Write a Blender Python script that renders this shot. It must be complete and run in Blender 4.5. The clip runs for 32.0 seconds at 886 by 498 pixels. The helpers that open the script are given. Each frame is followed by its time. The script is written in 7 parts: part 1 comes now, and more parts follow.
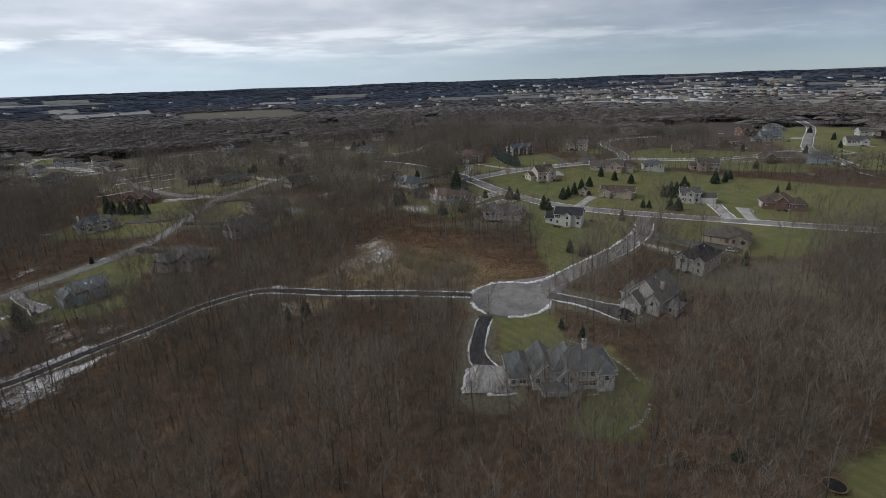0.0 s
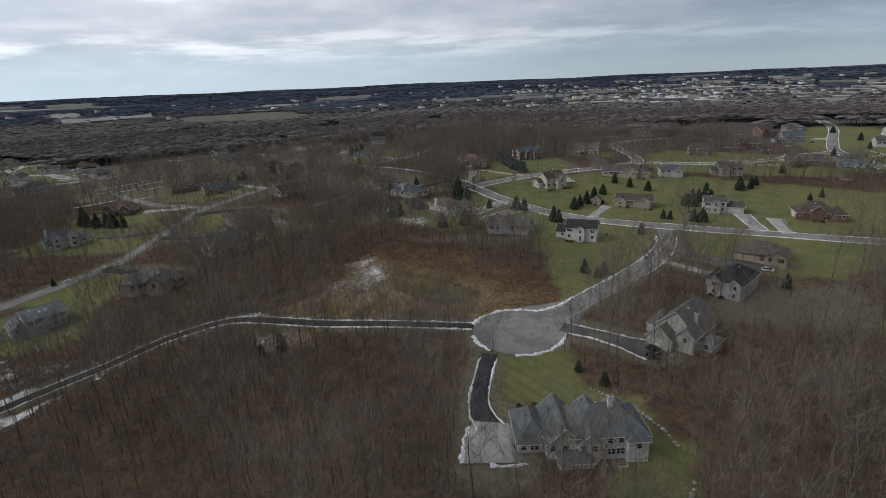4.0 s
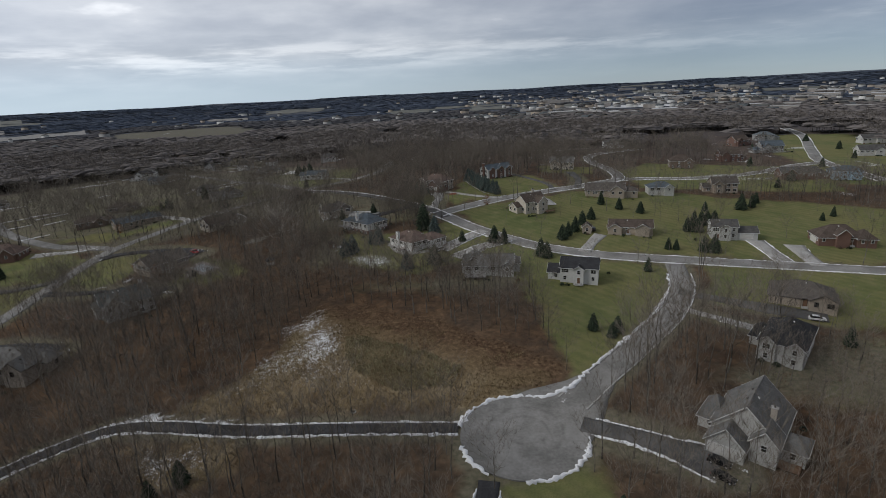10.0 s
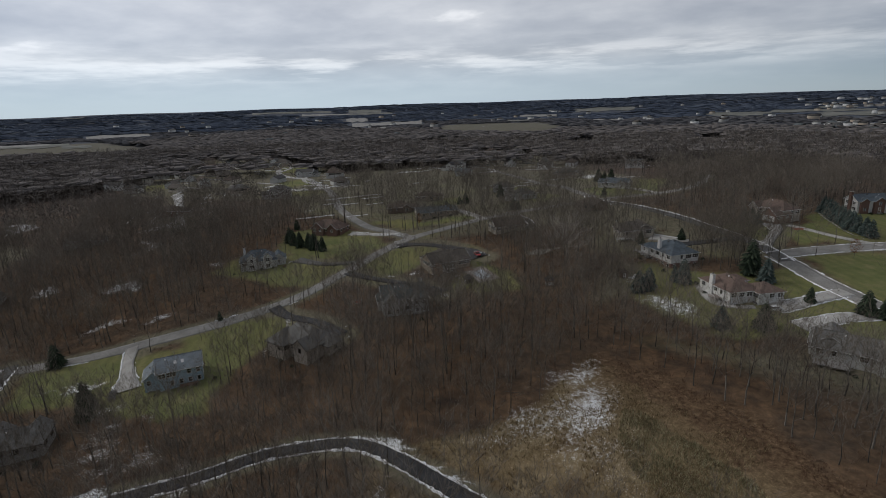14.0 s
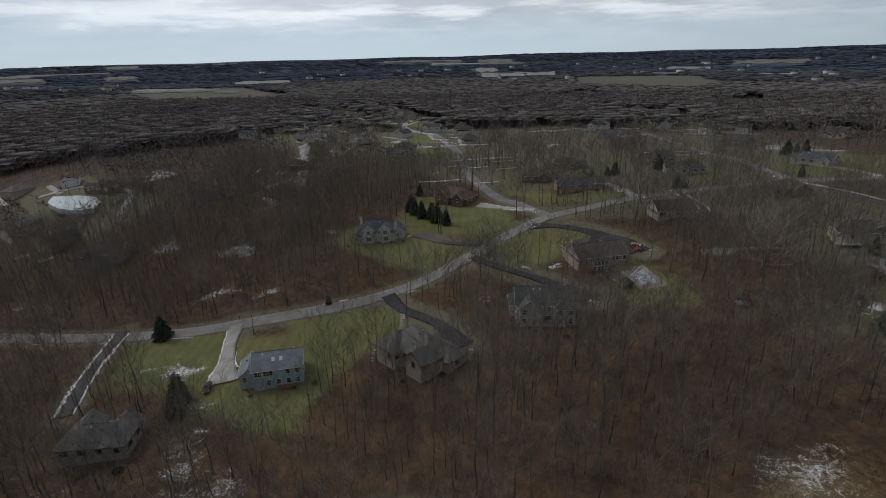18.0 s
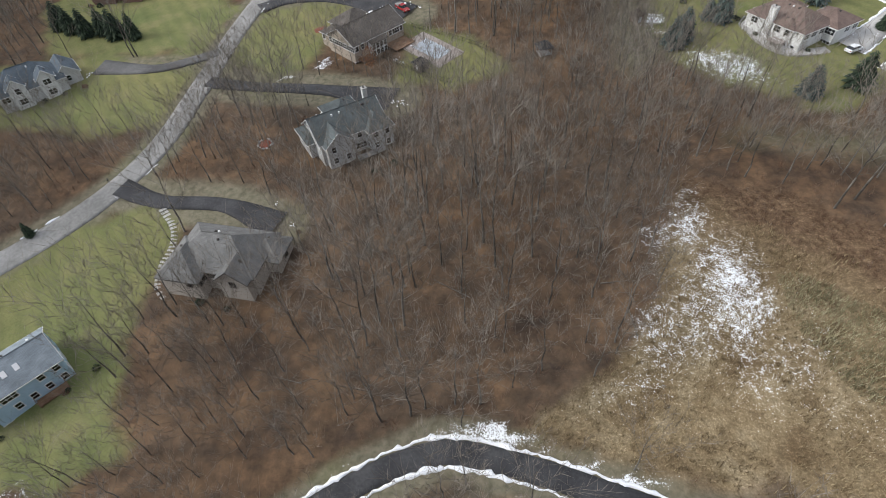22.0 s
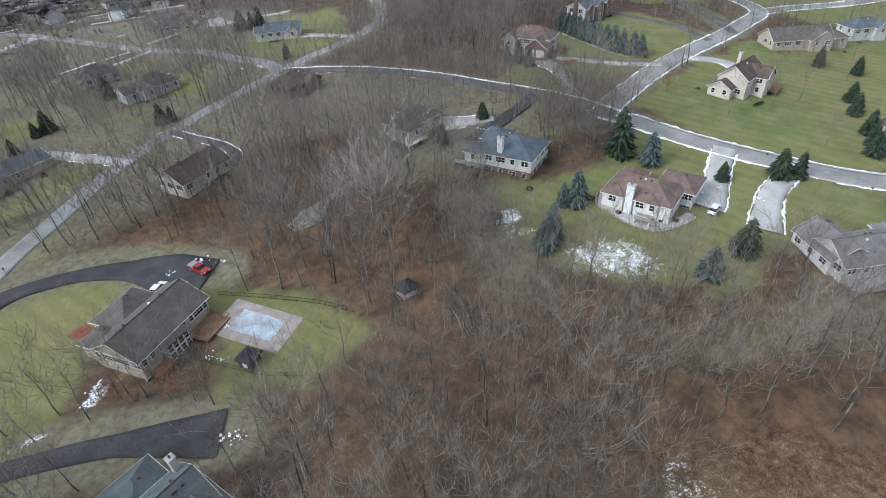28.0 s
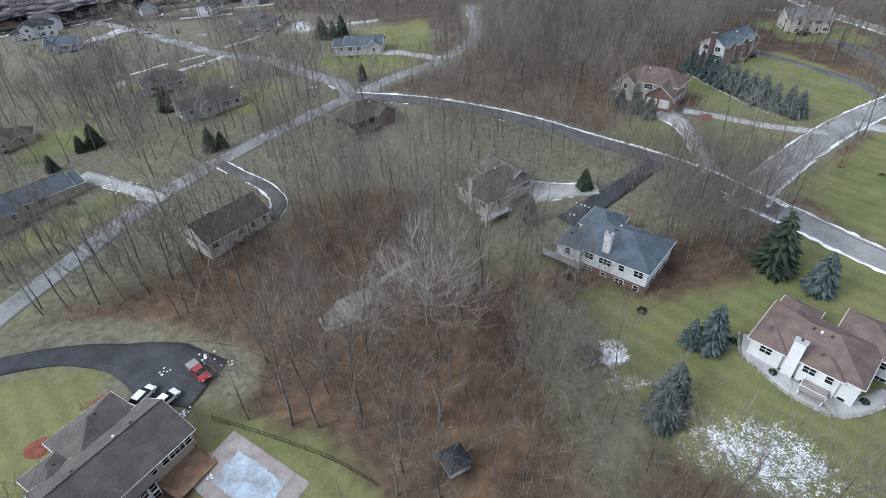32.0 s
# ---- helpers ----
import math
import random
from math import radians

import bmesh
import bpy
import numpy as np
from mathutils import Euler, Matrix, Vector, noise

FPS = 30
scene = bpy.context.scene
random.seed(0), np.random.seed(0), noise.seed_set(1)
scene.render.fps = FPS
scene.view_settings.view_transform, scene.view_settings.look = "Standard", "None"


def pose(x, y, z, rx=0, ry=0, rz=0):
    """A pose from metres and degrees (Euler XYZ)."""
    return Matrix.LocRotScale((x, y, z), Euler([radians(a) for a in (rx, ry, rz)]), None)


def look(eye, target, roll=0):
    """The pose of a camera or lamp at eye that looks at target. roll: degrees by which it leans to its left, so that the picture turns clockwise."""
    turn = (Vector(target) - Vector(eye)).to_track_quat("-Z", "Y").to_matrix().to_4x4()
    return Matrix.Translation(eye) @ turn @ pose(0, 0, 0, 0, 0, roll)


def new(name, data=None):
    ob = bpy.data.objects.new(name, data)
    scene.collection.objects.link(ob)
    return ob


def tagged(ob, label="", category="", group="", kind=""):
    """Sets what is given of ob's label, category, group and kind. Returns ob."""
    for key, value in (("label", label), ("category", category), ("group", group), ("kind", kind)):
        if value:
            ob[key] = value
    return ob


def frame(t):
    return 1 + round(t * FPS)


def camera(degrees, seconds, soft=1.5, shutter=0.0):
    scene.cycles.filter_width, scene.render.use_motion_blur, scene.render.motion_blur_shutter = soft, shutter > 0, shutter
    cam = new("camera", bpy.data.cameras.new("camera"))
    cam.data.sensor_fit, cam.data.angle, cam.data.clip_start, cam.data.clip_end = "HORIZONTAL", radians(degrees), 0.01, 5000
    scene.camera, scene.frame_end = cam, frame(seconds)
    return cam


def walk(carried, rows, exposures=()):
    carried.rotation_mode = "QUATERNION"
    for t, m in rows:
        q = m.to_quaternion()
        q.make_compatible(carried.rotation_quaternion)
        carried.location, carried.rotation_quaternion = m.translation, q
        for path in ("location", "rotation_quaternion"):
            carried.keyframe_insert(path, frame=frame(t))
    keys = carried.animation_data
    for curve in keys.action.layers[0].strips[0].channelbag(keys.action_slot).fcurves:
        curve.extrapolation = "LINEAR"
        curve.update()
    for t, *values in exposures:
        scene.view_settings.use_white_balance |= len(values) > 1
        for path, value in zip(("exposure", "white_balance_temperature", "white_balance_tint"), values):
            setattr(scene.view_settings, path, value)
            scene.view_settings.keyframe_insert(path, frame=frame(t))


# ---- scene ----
SOFT = 0.75
EXPOSURES = [(0, 0.2, 6500, 10), (8, 0.15, 6500, 10), (11.5, -0.04, 6550, 10), (13.5, -0.1, 6600, 10), (15.5, -0.1, 6600, 10), (18, -0.08, 6600, 10), (18.5, 0.3, 6700, 10), (19, 0.72, 6750, 10), (20, 1.3, 6700, 10), (21, 1.44, 6550, 10), (22.5, 1.4, 6350, 10), (25, 1.45, 6050, 9), (28, 1.48, 5850, 8), (32, 1.48, 5700, 8)]
# ---- camera ----
# seconds, place, heading to the left of north, tilt down, roll
PATH = [
    (0, -1.83, -44.60, 71.08, -0.88, 17.70, -2.00),
    (0.5, -1.17, -41.84, 70.84, -1.43, 17.60, -2.34),
    (1, -0.53, -38.93, 70.79, -2.16, 17.60, -2.53),
    (1.5, 0.09, -35.81, 70.86, -2.00, 17.58, -2.63),
    (2, 0.73, -32.51, 70.91, -1.27, 17.57, -2.58),
    (2.5, 1.29, -28.98, 70.87, -0.68, 17.54, -2.63),
    (3, 1.65, -25.31, 70.73, -0.39, 17.54, -2.57),
    (3.5, 1.83, -21.55, 70.59, -0.30, 17.61, -2.49),
    (5.5, 0.35, -4.80, 70.29, -0.02, 17.46, -2.54),
    (6, -0.00, -0.00, 69.98, 0.00, 17.34, -2.65),
    (6.5, -0.38, 4.65, 69.86, 0.02, 17.28, -2.74),
    (7, -0.63, 9.04, 69.88, -4.00, 17.33, -2.88),
    (7.5, -0.81, 13.24, 69.86, -5.55, 17.31, -2.93),
    (8, -0.93, 17.40, 69.74, -7.26, 17.27, -2.99),
    (8.5, -0.84, 21.56, 69.53, -7.50, 17.09, -3.04),
    (9, -0.51, 25.55, 69.36, -6.28, 16.90, -3.03),
    (9.5, -0.09, 29.43, 69.39, -6.25, 16.83, -3.03),
    (10, 0.33, 33.56, 69.41, -4.88, 16.65, -3.01),
    (10.5, 0.56, 37.65, 69.43, -2.14, 16.45, -2.89),
    (11, 0.52, 41.75, 69.45, 6.78, 16.01, -2.68),
    (11.5, 0.21, 45.88, 69.48, 16.23, 15.65, -2.20),
    (12, -0.31, 50.28, 69.68, 19.21, 15.59, -2.08),
    (12.5, -1.07, 54.61, 69.98, 23.33, 15.58, -1.95),
    (13, -2.28, 58.94, 70.17, 26.41, 15.54, -1.86),
    (13.5, -4.00, 63.15, 70.25, 26.53, 15.61, -1.87),
    (14, -6.22, 67.33, 70.28, 26.28, 15.57, -1.94),
    (14.5, -8.81, 71.40, 70.34, 26.09, 15.62, -1.89),
    (15, -11.77, 75.57, 70.39, 36.15, 15.36, -1.44),
    (15.5, -14.81, 79.75, 70.38, 38.82, 15.40, -1.34),
    (17.5, -29.28, 95.38, 70.38, 39.78, 16.49, -1.53),
    (18, -33.66, 98.47, 70.32, 39.58, 20.18, -1.53),
    (18.5, -38.13, 101.50, 70.41, 39.50, 27.87, -1.60),
    (19, -42.44, 104.65, 70.59, 39.59, 36.95, -1.70),
    (19.5, -46.73, 107.96, 70.66, 39.76, 45.89, -1.83),
    (20, -51.12, 111.45, 70.63, 40.20, 53.41, -2.07),
    (20.5, -55.57, 114.96, 70.55, 37.82, 53.44, -2.22),
    (21, -59.88, 118.49, 70.52, 23.07, 53.62, -3.98),
    (21.5, -64.11, 122.14, 70.42, 8.63, 52.65, -4.88),
    (22, -67.81, 126.15, 70.33, 7.42, 47.76, -4.20),
    (22.5, -70.84, 130.37, 70.16, 7.66, 38.40, -3.56),
    (23, -73.17, 134.22, 70.19, 0.05, 38.58, -4.07),
    (23.5, -75.24, 138.14, 70.32, -11.83, 39.06, -4.74),
    (24, -76.73, 142.08, 70.61, -13.95, 39.02, -4.79),
    (24.5, -77.47, 146.15, 70.86, -15.72, 39.02, -4.85),
    (25, -77.80, 150.31, 71.06, -16.75, 38.93, -4.84),
    (25.5, -77.75, 154.54, 71.19, -17.03, 38.78, -4.74),
    (27.5, -73.24, 172.23, 72.04, -17.21, 37.38, -4.42),
    (28, -71.76, 176.99, 71.97, -17.41, 36.42, -4.22),
    (28.5, -70.26, 181.46, 71.86, -17.80, 36.37, -4.10),
    (29, -68.63, 186.07, 71.69, -13.74, 36.07, -3.70),
    (29.5, -67.01, 190.43, 71.49, -11.27, 35.99, -3.38),
    (30, -65.45, 194.87, 71.12, -7.33, 35.76, -3.16),
    (30.5, -64.34, 199.19, 71.00, -7.11, 35.79, -3.10),
    (31, -63.32, 203.95, 71.09, -7.52, 35.87, -3.04),
    (31.5, -62.38, 208.94, 71.36, -8.15, 36.00, -2.91),
    (32, -61.41, 214.17, 71.63, -8.15, 36.05, -2.68),
]


def aim(x, y, z, heading, tilt, roll):
    a, b = radians(heading), radians(tilt)
    way = Vector((-math.sin(a) * math.cos(b), math.cos(a) * math.cos(b), -math.sin(b)))
    return look((x, y, z), Vector((x, y, z)) + way * 100, roll)


cam = camera(79.64, 32.0, soft=SOFT)
walk(cam, [(row[0], aim(*row[1:])) for row in PATH], EXPOSURES)
# ---- end of camera ----
# ---- world and sun: a bright overcast winter sky ----
SUN_TURN, SUN_UP = radians(-100), radians(35)
world = bpy.data.worlds.new("sky")
scene.world = world
world.use_nodes = True
wt = world.node_tree
wt.nodes.clear()


def wnode(kind, **settings):
    n = wt.nodes.new(kind)
    for k, v in settings.items():
        setattr(n, k, v)
    return n


def wmath(op, a, b=None):
    n = wnode("ShaderNodeMath", operation=op)
    for i, v in enumerate((a, b)):
        if v is None:
            continue
        if isinstance(v, (int, float)):
            n.inputs[i].default_value = v
        else:
            wt.links.new(v, n.inputs[i])
    return n.outputs[0]


sky = wnode("ShaderNodeTexSky", sky_type="NISHITA")
sky.sun_disc, sky.sun_elevation, sky.sun_rotation = False, SUN_UP, SUN_TURN
sky.air_density, sky.dust_density, sky.ozone_density, sky.altitude = 1.0, 0.3, 1.0, 3000
coord = wnode("ShaderNodeTexCoord")
split = wnode("ShaderNodeSeparateXYZ")
wt.links.new(coord.outputs["Generated"], split.inputs[0])
up = wmath("ADD", wmath("MAXIMUM", split.outputs["Z"], 0.0), 0.17)
layer = wnode("ShaderNodeCombineXYZ")
wt.links.new(wmath("DIVIDE", split.outputs["X"], up), layer.inputs[0])
wt.links.new(wmath("DIVIDE", split.outputs["Y"], up), layer.inputs[1])
clouds = wnode("ShaderNodeTexNoise")
clouds.inputs["Scale"].default_value, clouds.inputs["Detail"].default_value, clouds.inputs["Roughness"].default_value = 1.25, 5, 0.54
wt.links.new(layer.outputs[0], clouds.inputs["Vector"])
veil = wnode("ShaderNodeTexNoise")
veil.inputs["Scale"].default_value, veil.inputs["Detail"].default_value = 0.4, 3
wt.links.new(layer.outputs[0], veil.inputs["Vector"])
mixed = wmath("ADD", wmath("MULTIPLY", clouds.outputs["Fac"], 0.6), wmath("MULTIPLY", veil.outputs["Fac"], 0.4))
ramp = wnode("ShaderNodeValToRGB")
wt.links.new(mixed, ramp.inputs[0])
for place, colour in ((0.37, (0.6, 0.618, 0.645)), (0.46, (0.71, 0.727, 0.75)), (0.53, (0.84, 0.855, 0.87)), (0.585, (0.96, 0.97, 0.975)), (0.625, (1.28, 1.28, 1.27))):
    e = ramp.color_ramp.elements.new(place)
    e.color = (*colour, 1)
ramp.color_ramp.elements.remove(ramp.color_ramp.elements[0])
ramp.color_ramp.elements.remove(ramp.color_ramp.elements[-1])
# towards the horizon the layer thins out to a pale blue band
low = wnode("ShaderNodeMapRange")
low.inputs["From Min"].default_value, low.inputs["From Max"].default_value = 0.0, 0.075
wt.links.new(split.outputs["Z"], low.inputs["Value"])
band = wnode("ShaderNodeMixRGB")
band.inputs[1].default_value = (0.62, 0.76, 0.92, 1)
wt.links.new(low.outputs[0], band.inputs[0])
# a low bank of brighter cloud tops above the pale band
flat = wnode("ShaderNodeCombineXYZ")
for slot, axis, k in ((0, "X", 4.0), (1, "Y", 4.0), (2, "Z", 34.0)):
    wt.links.new(wmath("MULTIPLY", split.outputs[axis], k), flat.inputs[slot])
bank = wnode("ShaderNodeTexNoise")
bank.inputs["Scale"].default_value, bank.inputs["Detail"].default_value, bank.inputs["Roughness"].default_value = 1.0, 5, 0.6
wt.links.new(flat.outputs[0], bank.inputs["Vector"])
rise, fall, puff = (wnode("ShaderNodeMapRange", interpolation_type="SMOOTHSTEP") for k in range(3))
for node, src, a, b, c, d in ((rise, split.outputs["Z"], 0.034, 0.05, 0.0, 1.0), (fall, split.outputs["Z"], 0.058, 0.115, 1.0, 0.0), (puff, bank.outputs["Fac"], 0.43, 0.62, 0.0, 0.85)):
    for slot, v in (("From Min", a), ("From Max", b), ("To Min", c), ("To Max", d)):
        node.inputs[slot].default_value = v
    wt.links.new(src, node.inputs["Value"])
banked = wnode("ShaderNodeMixRGB")
wt.links.new(wmath("MULTIPLY", wmath("MULTIPLY", rise.outputs[0], fall.outputs[0]), puff.outputs[0]), banked.inputs[0])
wt.links.new(ramp.outputs[0], banked.inputs[1])
banked.inputs[2].default_value = (1.4, 1.4, 1.39, 1)
wt.links.new(banked.outputs[0], band.inputs[2])
# the cloud is thinner, and brighter, towards the hidden sun
glow = wnode("ShaderNodeVectorMath", operation="DOT_PRODUCT")
glow.inputs[1].default_value = (math.sin(SUN_TURN * 0.42) * math.cos(SUN_UP), math.cos(SUN_TURN * 0.42) * math.cos(SUN_UP), math.sin(SUN_UP))
wt.links.new(coord.outputs["Generated"], glow.inputs[0])
lift = wnode("ShaderNodeMapRange", interpolation_type="SMOOTHSTEP")
for slot, v in (("From Min", 0.25), ("From Max", 1.0), ("To Min", 0.34), ("To Max", 0.92)):
    lift.inputs[slot].default_value = v
wt.links.new(glow.outputs["Value"], lift.inputs["Value"])
lit = wnode("ShaderNodeMixRGB", blend_type="MULTIPLY")
lit.inputs[0].default_value = 1.0
wt.links.new(band.outputs[0], lit.inputs[1])
wt.links.new(lift.outputs[0], lit.inputs[2])
bg_sky, bg_cloud, bg_sum, w_out = wnode("ShaderNodeBackground"), wnode("ShaderNodeBackground"), wnode("ShaderNodeAddShader"), wnode("ShaderNodeOutputWorld")
bg_sky.inputs[1].default_value, bg_cloud.inputs[1].default_value = 0.05, 0.74
veiled = wnode("ShaderNodeMixRGB", blend_type="MULTIPLY")
veiled.inputs[0].default_value, veiled.inputs[2].default_value = 1.0, (0.36, 0.42, 0.52, 1)
wt.links.new(sky.outputs[0], veiled.inputs[1])
wt.links.new(veiled.outputs[0], bg_sky.inputs[0])
wt.links.new(lit.outputs[0], bg_cloud.inputs[0])
wt.links.new(bg_sky.outputs[0], bg_sum.inputs[0])
wt.links.new(bg_cloud.outputs[0], bg_sum.inputs[1])
wt.links.new(bg_sum.outputs[0], w_out.inputs[0])

sun = new("sun", bpy.data.lights.new("sun", "SUN"))
sun.data.energy, sun.data.angle, sun.data.color = 1.1, radians(25), (1.0, 0.96, 0.9)
sun.matrix_world = look((math.sin(SUN_TURN) * 200, math.cos(SUN_TURN) * 200, 200 * math.tan(SUN_UP)), (0, 0, 0))


# ---- materials ----
def material(name, colours, rough=0.85, scale=3.0, fine=None, bump=0.0, metal=0.0, island=0.0, objects=0.0, stretch=(1, 1, 1), spec=0.3):
    """A surface whose colour wanders between the given ones at two scales."""
    m = bpy.data.materials.new(name)
    m.use_nodes = True
    nt = m.node_tree
    p = nt.nodes["Principled BSDF"]
    p.inputs["Roughness"].default_value, p.inputs["Metallic"].default_value = rough, metal
    p.inputs["Specular IOR Level"].default_value = spec
    geo = nt.nodes.new("ShaderNodeTexCoord")
    mp = nt.nodes.new("ShaderNodeMapping")
    mp.inputs["Scale"].default_value = stretch
    nt.links.new(geo.outputs["Object"], mp.inputs[0])
    big, small = nt.nodes.new("ShaderNodeTexNoise"), nt.nodes.new("ShaderNodeTexNoise")
    big.inputs["Scale"].default_value, big.inputs["Detail"].default_value = 1.0 / scale, 4
    small.inputs["Scale"].default_value, small.inputs["Detail"].default_value = 1.0 / (fine or scale / 9), 3
    for n in (big, small):
        nt.links.new(mp.outputs[0], n.inputs["Vector"])
    mix = nt.nodes.new("ShaderNodeMath")
    mix.operation = "ADD"
    half = nt.nodes.new("ShaderNodeMath")
    half.operation, half.inputs[1].default_value = "MULTIPLY_ADD", 0.5
    nt.links.new(small.outputs["Fac"], half.inputs[0])
    half.inputs[2].default_value = -0.25
    nt.links.new(big.outputs["Fac"], mix.inputs[0])
    nt.links.new(half.outputs[0], mix.inputs[1])
    value = mix.outputs[0]
    if island or objects:
        src = nt.nodes.new("ShaderNodeNewGeometry").outputs["Random Per Island"] if island else nt.nodes.new("ShaderNodeObjectInfo").outputs["Random"]
        r = nt.nodes.new("ShaderNodeMath")
        r.operation, r.inputs[1].default_value, r.inputs[2].default_value = "MULTIPLY_ADD", (island or objects), -(island or objects) / 2
        nt.links.new(src, r.inputs[0])
        s = nt.nodes.new("ShaderNodeMath")
        s.operation = "ADD"
        nt.links.new(value, s.inputs[0])
        nt.links.new(r.outputs[0], s.inputs[1])
        value = s.outputs[0]
    cr = nt.nodes.new("ShaderNodeValToRGB")
    nt.links.new(value, cr.inputs[0])
    n = len(colours)
    for i, c in enumerate(colours):
        at = 0.5 if n == 1 else 0.3 + 0.4 * i / (n - 1)
        e = cr.color_ramp.elements[i] if i < 2 else cr.color_ramp.elements.new(at)
        e.position, e.color = at, (*c, 1)
    if n == 1:
        cr.color_ramp.elements[1].position, cr.color_ramp.elements[1].color = 0.9, (*[v * 1.15 for v in colours[0]], 1)
    nt.links.new(cr.outputs[0], p.inputs["Base Color"])
    if bump:
        b = nt.nodes.new("ShaderNodeBump")
        b.inputs["Strength"].default_value, b.inputs["Distance"].default_value = min(1, bump), 0.1
        nt.links.new(small.outputs["Fac"], b.inputs["Height"])
        nt.links.new(b.outputs[0], p.inputs["Normal"])
    return m


def grey(v, tint=(1, 1, 1)):
    return tuple(v * t for t in tint)


def shingles(name, colour):
    m = material(name, [grey(0.78, colour), grey(1.0, colour), grey(1.22, colour)], 0.95, 2.2, 0.25, 0.25, objects=0.05, spec=0.15)
    nt = m.node_tree
    wave = nt.nodes.new("ShaderNodeTexBrick")
    wave.inputs["Scale"].default_value = 1.0
    wave.inputs["Brick Width"].default_value, wave.inputs["Row Height"].default_value, wave.inputs["Mortar Size"].default_value = 0.9, 0.22, 0.02
    wave.inputs["Color1"].default_value, wave.inputs["Color2"].default_value, wave.inputs["Mortar"].default_value = (1, 1, 1, 1), (0.8, 0.8, 0.8, 1), (0.55, 0.55, 0.55, 1)
    uv = nt.nodes.new("ShaderNodeTexCoord")
    nt.links.new(uv.outputs["UV"], wave.inputs["Vector"])
    mul = nt.nodes.new("ShaderNodeMixRGB")
    mul.blend_type, mul.inputs[0].default_value = "MULTIPLY", 0.8
    p = nt.nodes["Principled BSDF"]
    src = p.inputs["Base Color"].links[0].from_socket
    nt.links.new(src, mul.inputs[1])
    nt.links.new(wave.outputs[0], mul.inputs[2])
    nt.links.new(mul.outputs[0], p.inputs["Base Color"])
    return m


def lapped(name, colour, row=0.2):
    """Horizontal siding or brick courses, by height."""
    m = material(name, [grey(0.9, colour), colour, grey(1.06, colour)], 0.7, 2.5, 0.4, 0.0, spec=0.3)
    nt = m.node_tree
    tc, sep = nt.nodes.new("ShaderNodeTexCoord"), nt.nodes.new("ShaderNodeSeparateXYZ")
    nt.links.new(tc.outputs["Object"], sep.inputs[0])
    saw = nt.nodes.new("ShaderNodeMath")
    saw.operation, saw.inputs[1].default_value = "MODULO", row
    off = nt.nodes.new("ShaderNodeMath")
    off.operation, off.inputs[1].default_value = "ADD", 20 * row
    nt.links.new(sep.outputs["Z"], off.inputs[0])
    nt.links.new(off.outputs[0], saw.inputs[0])
    b = nt.nodes.new("ShaderNodeBump")
    b.inputs["Strength"].default_value, b.inputs["Distance"].default_value, b.invert = 0.8, 0.12, True
    nt.links.new(saw.outputs[0], b.inputs["Height"])
    nt.links.new(b.outputs[0], nt.nodes["Principled BSDF"].inputs["Normal"])
    return m


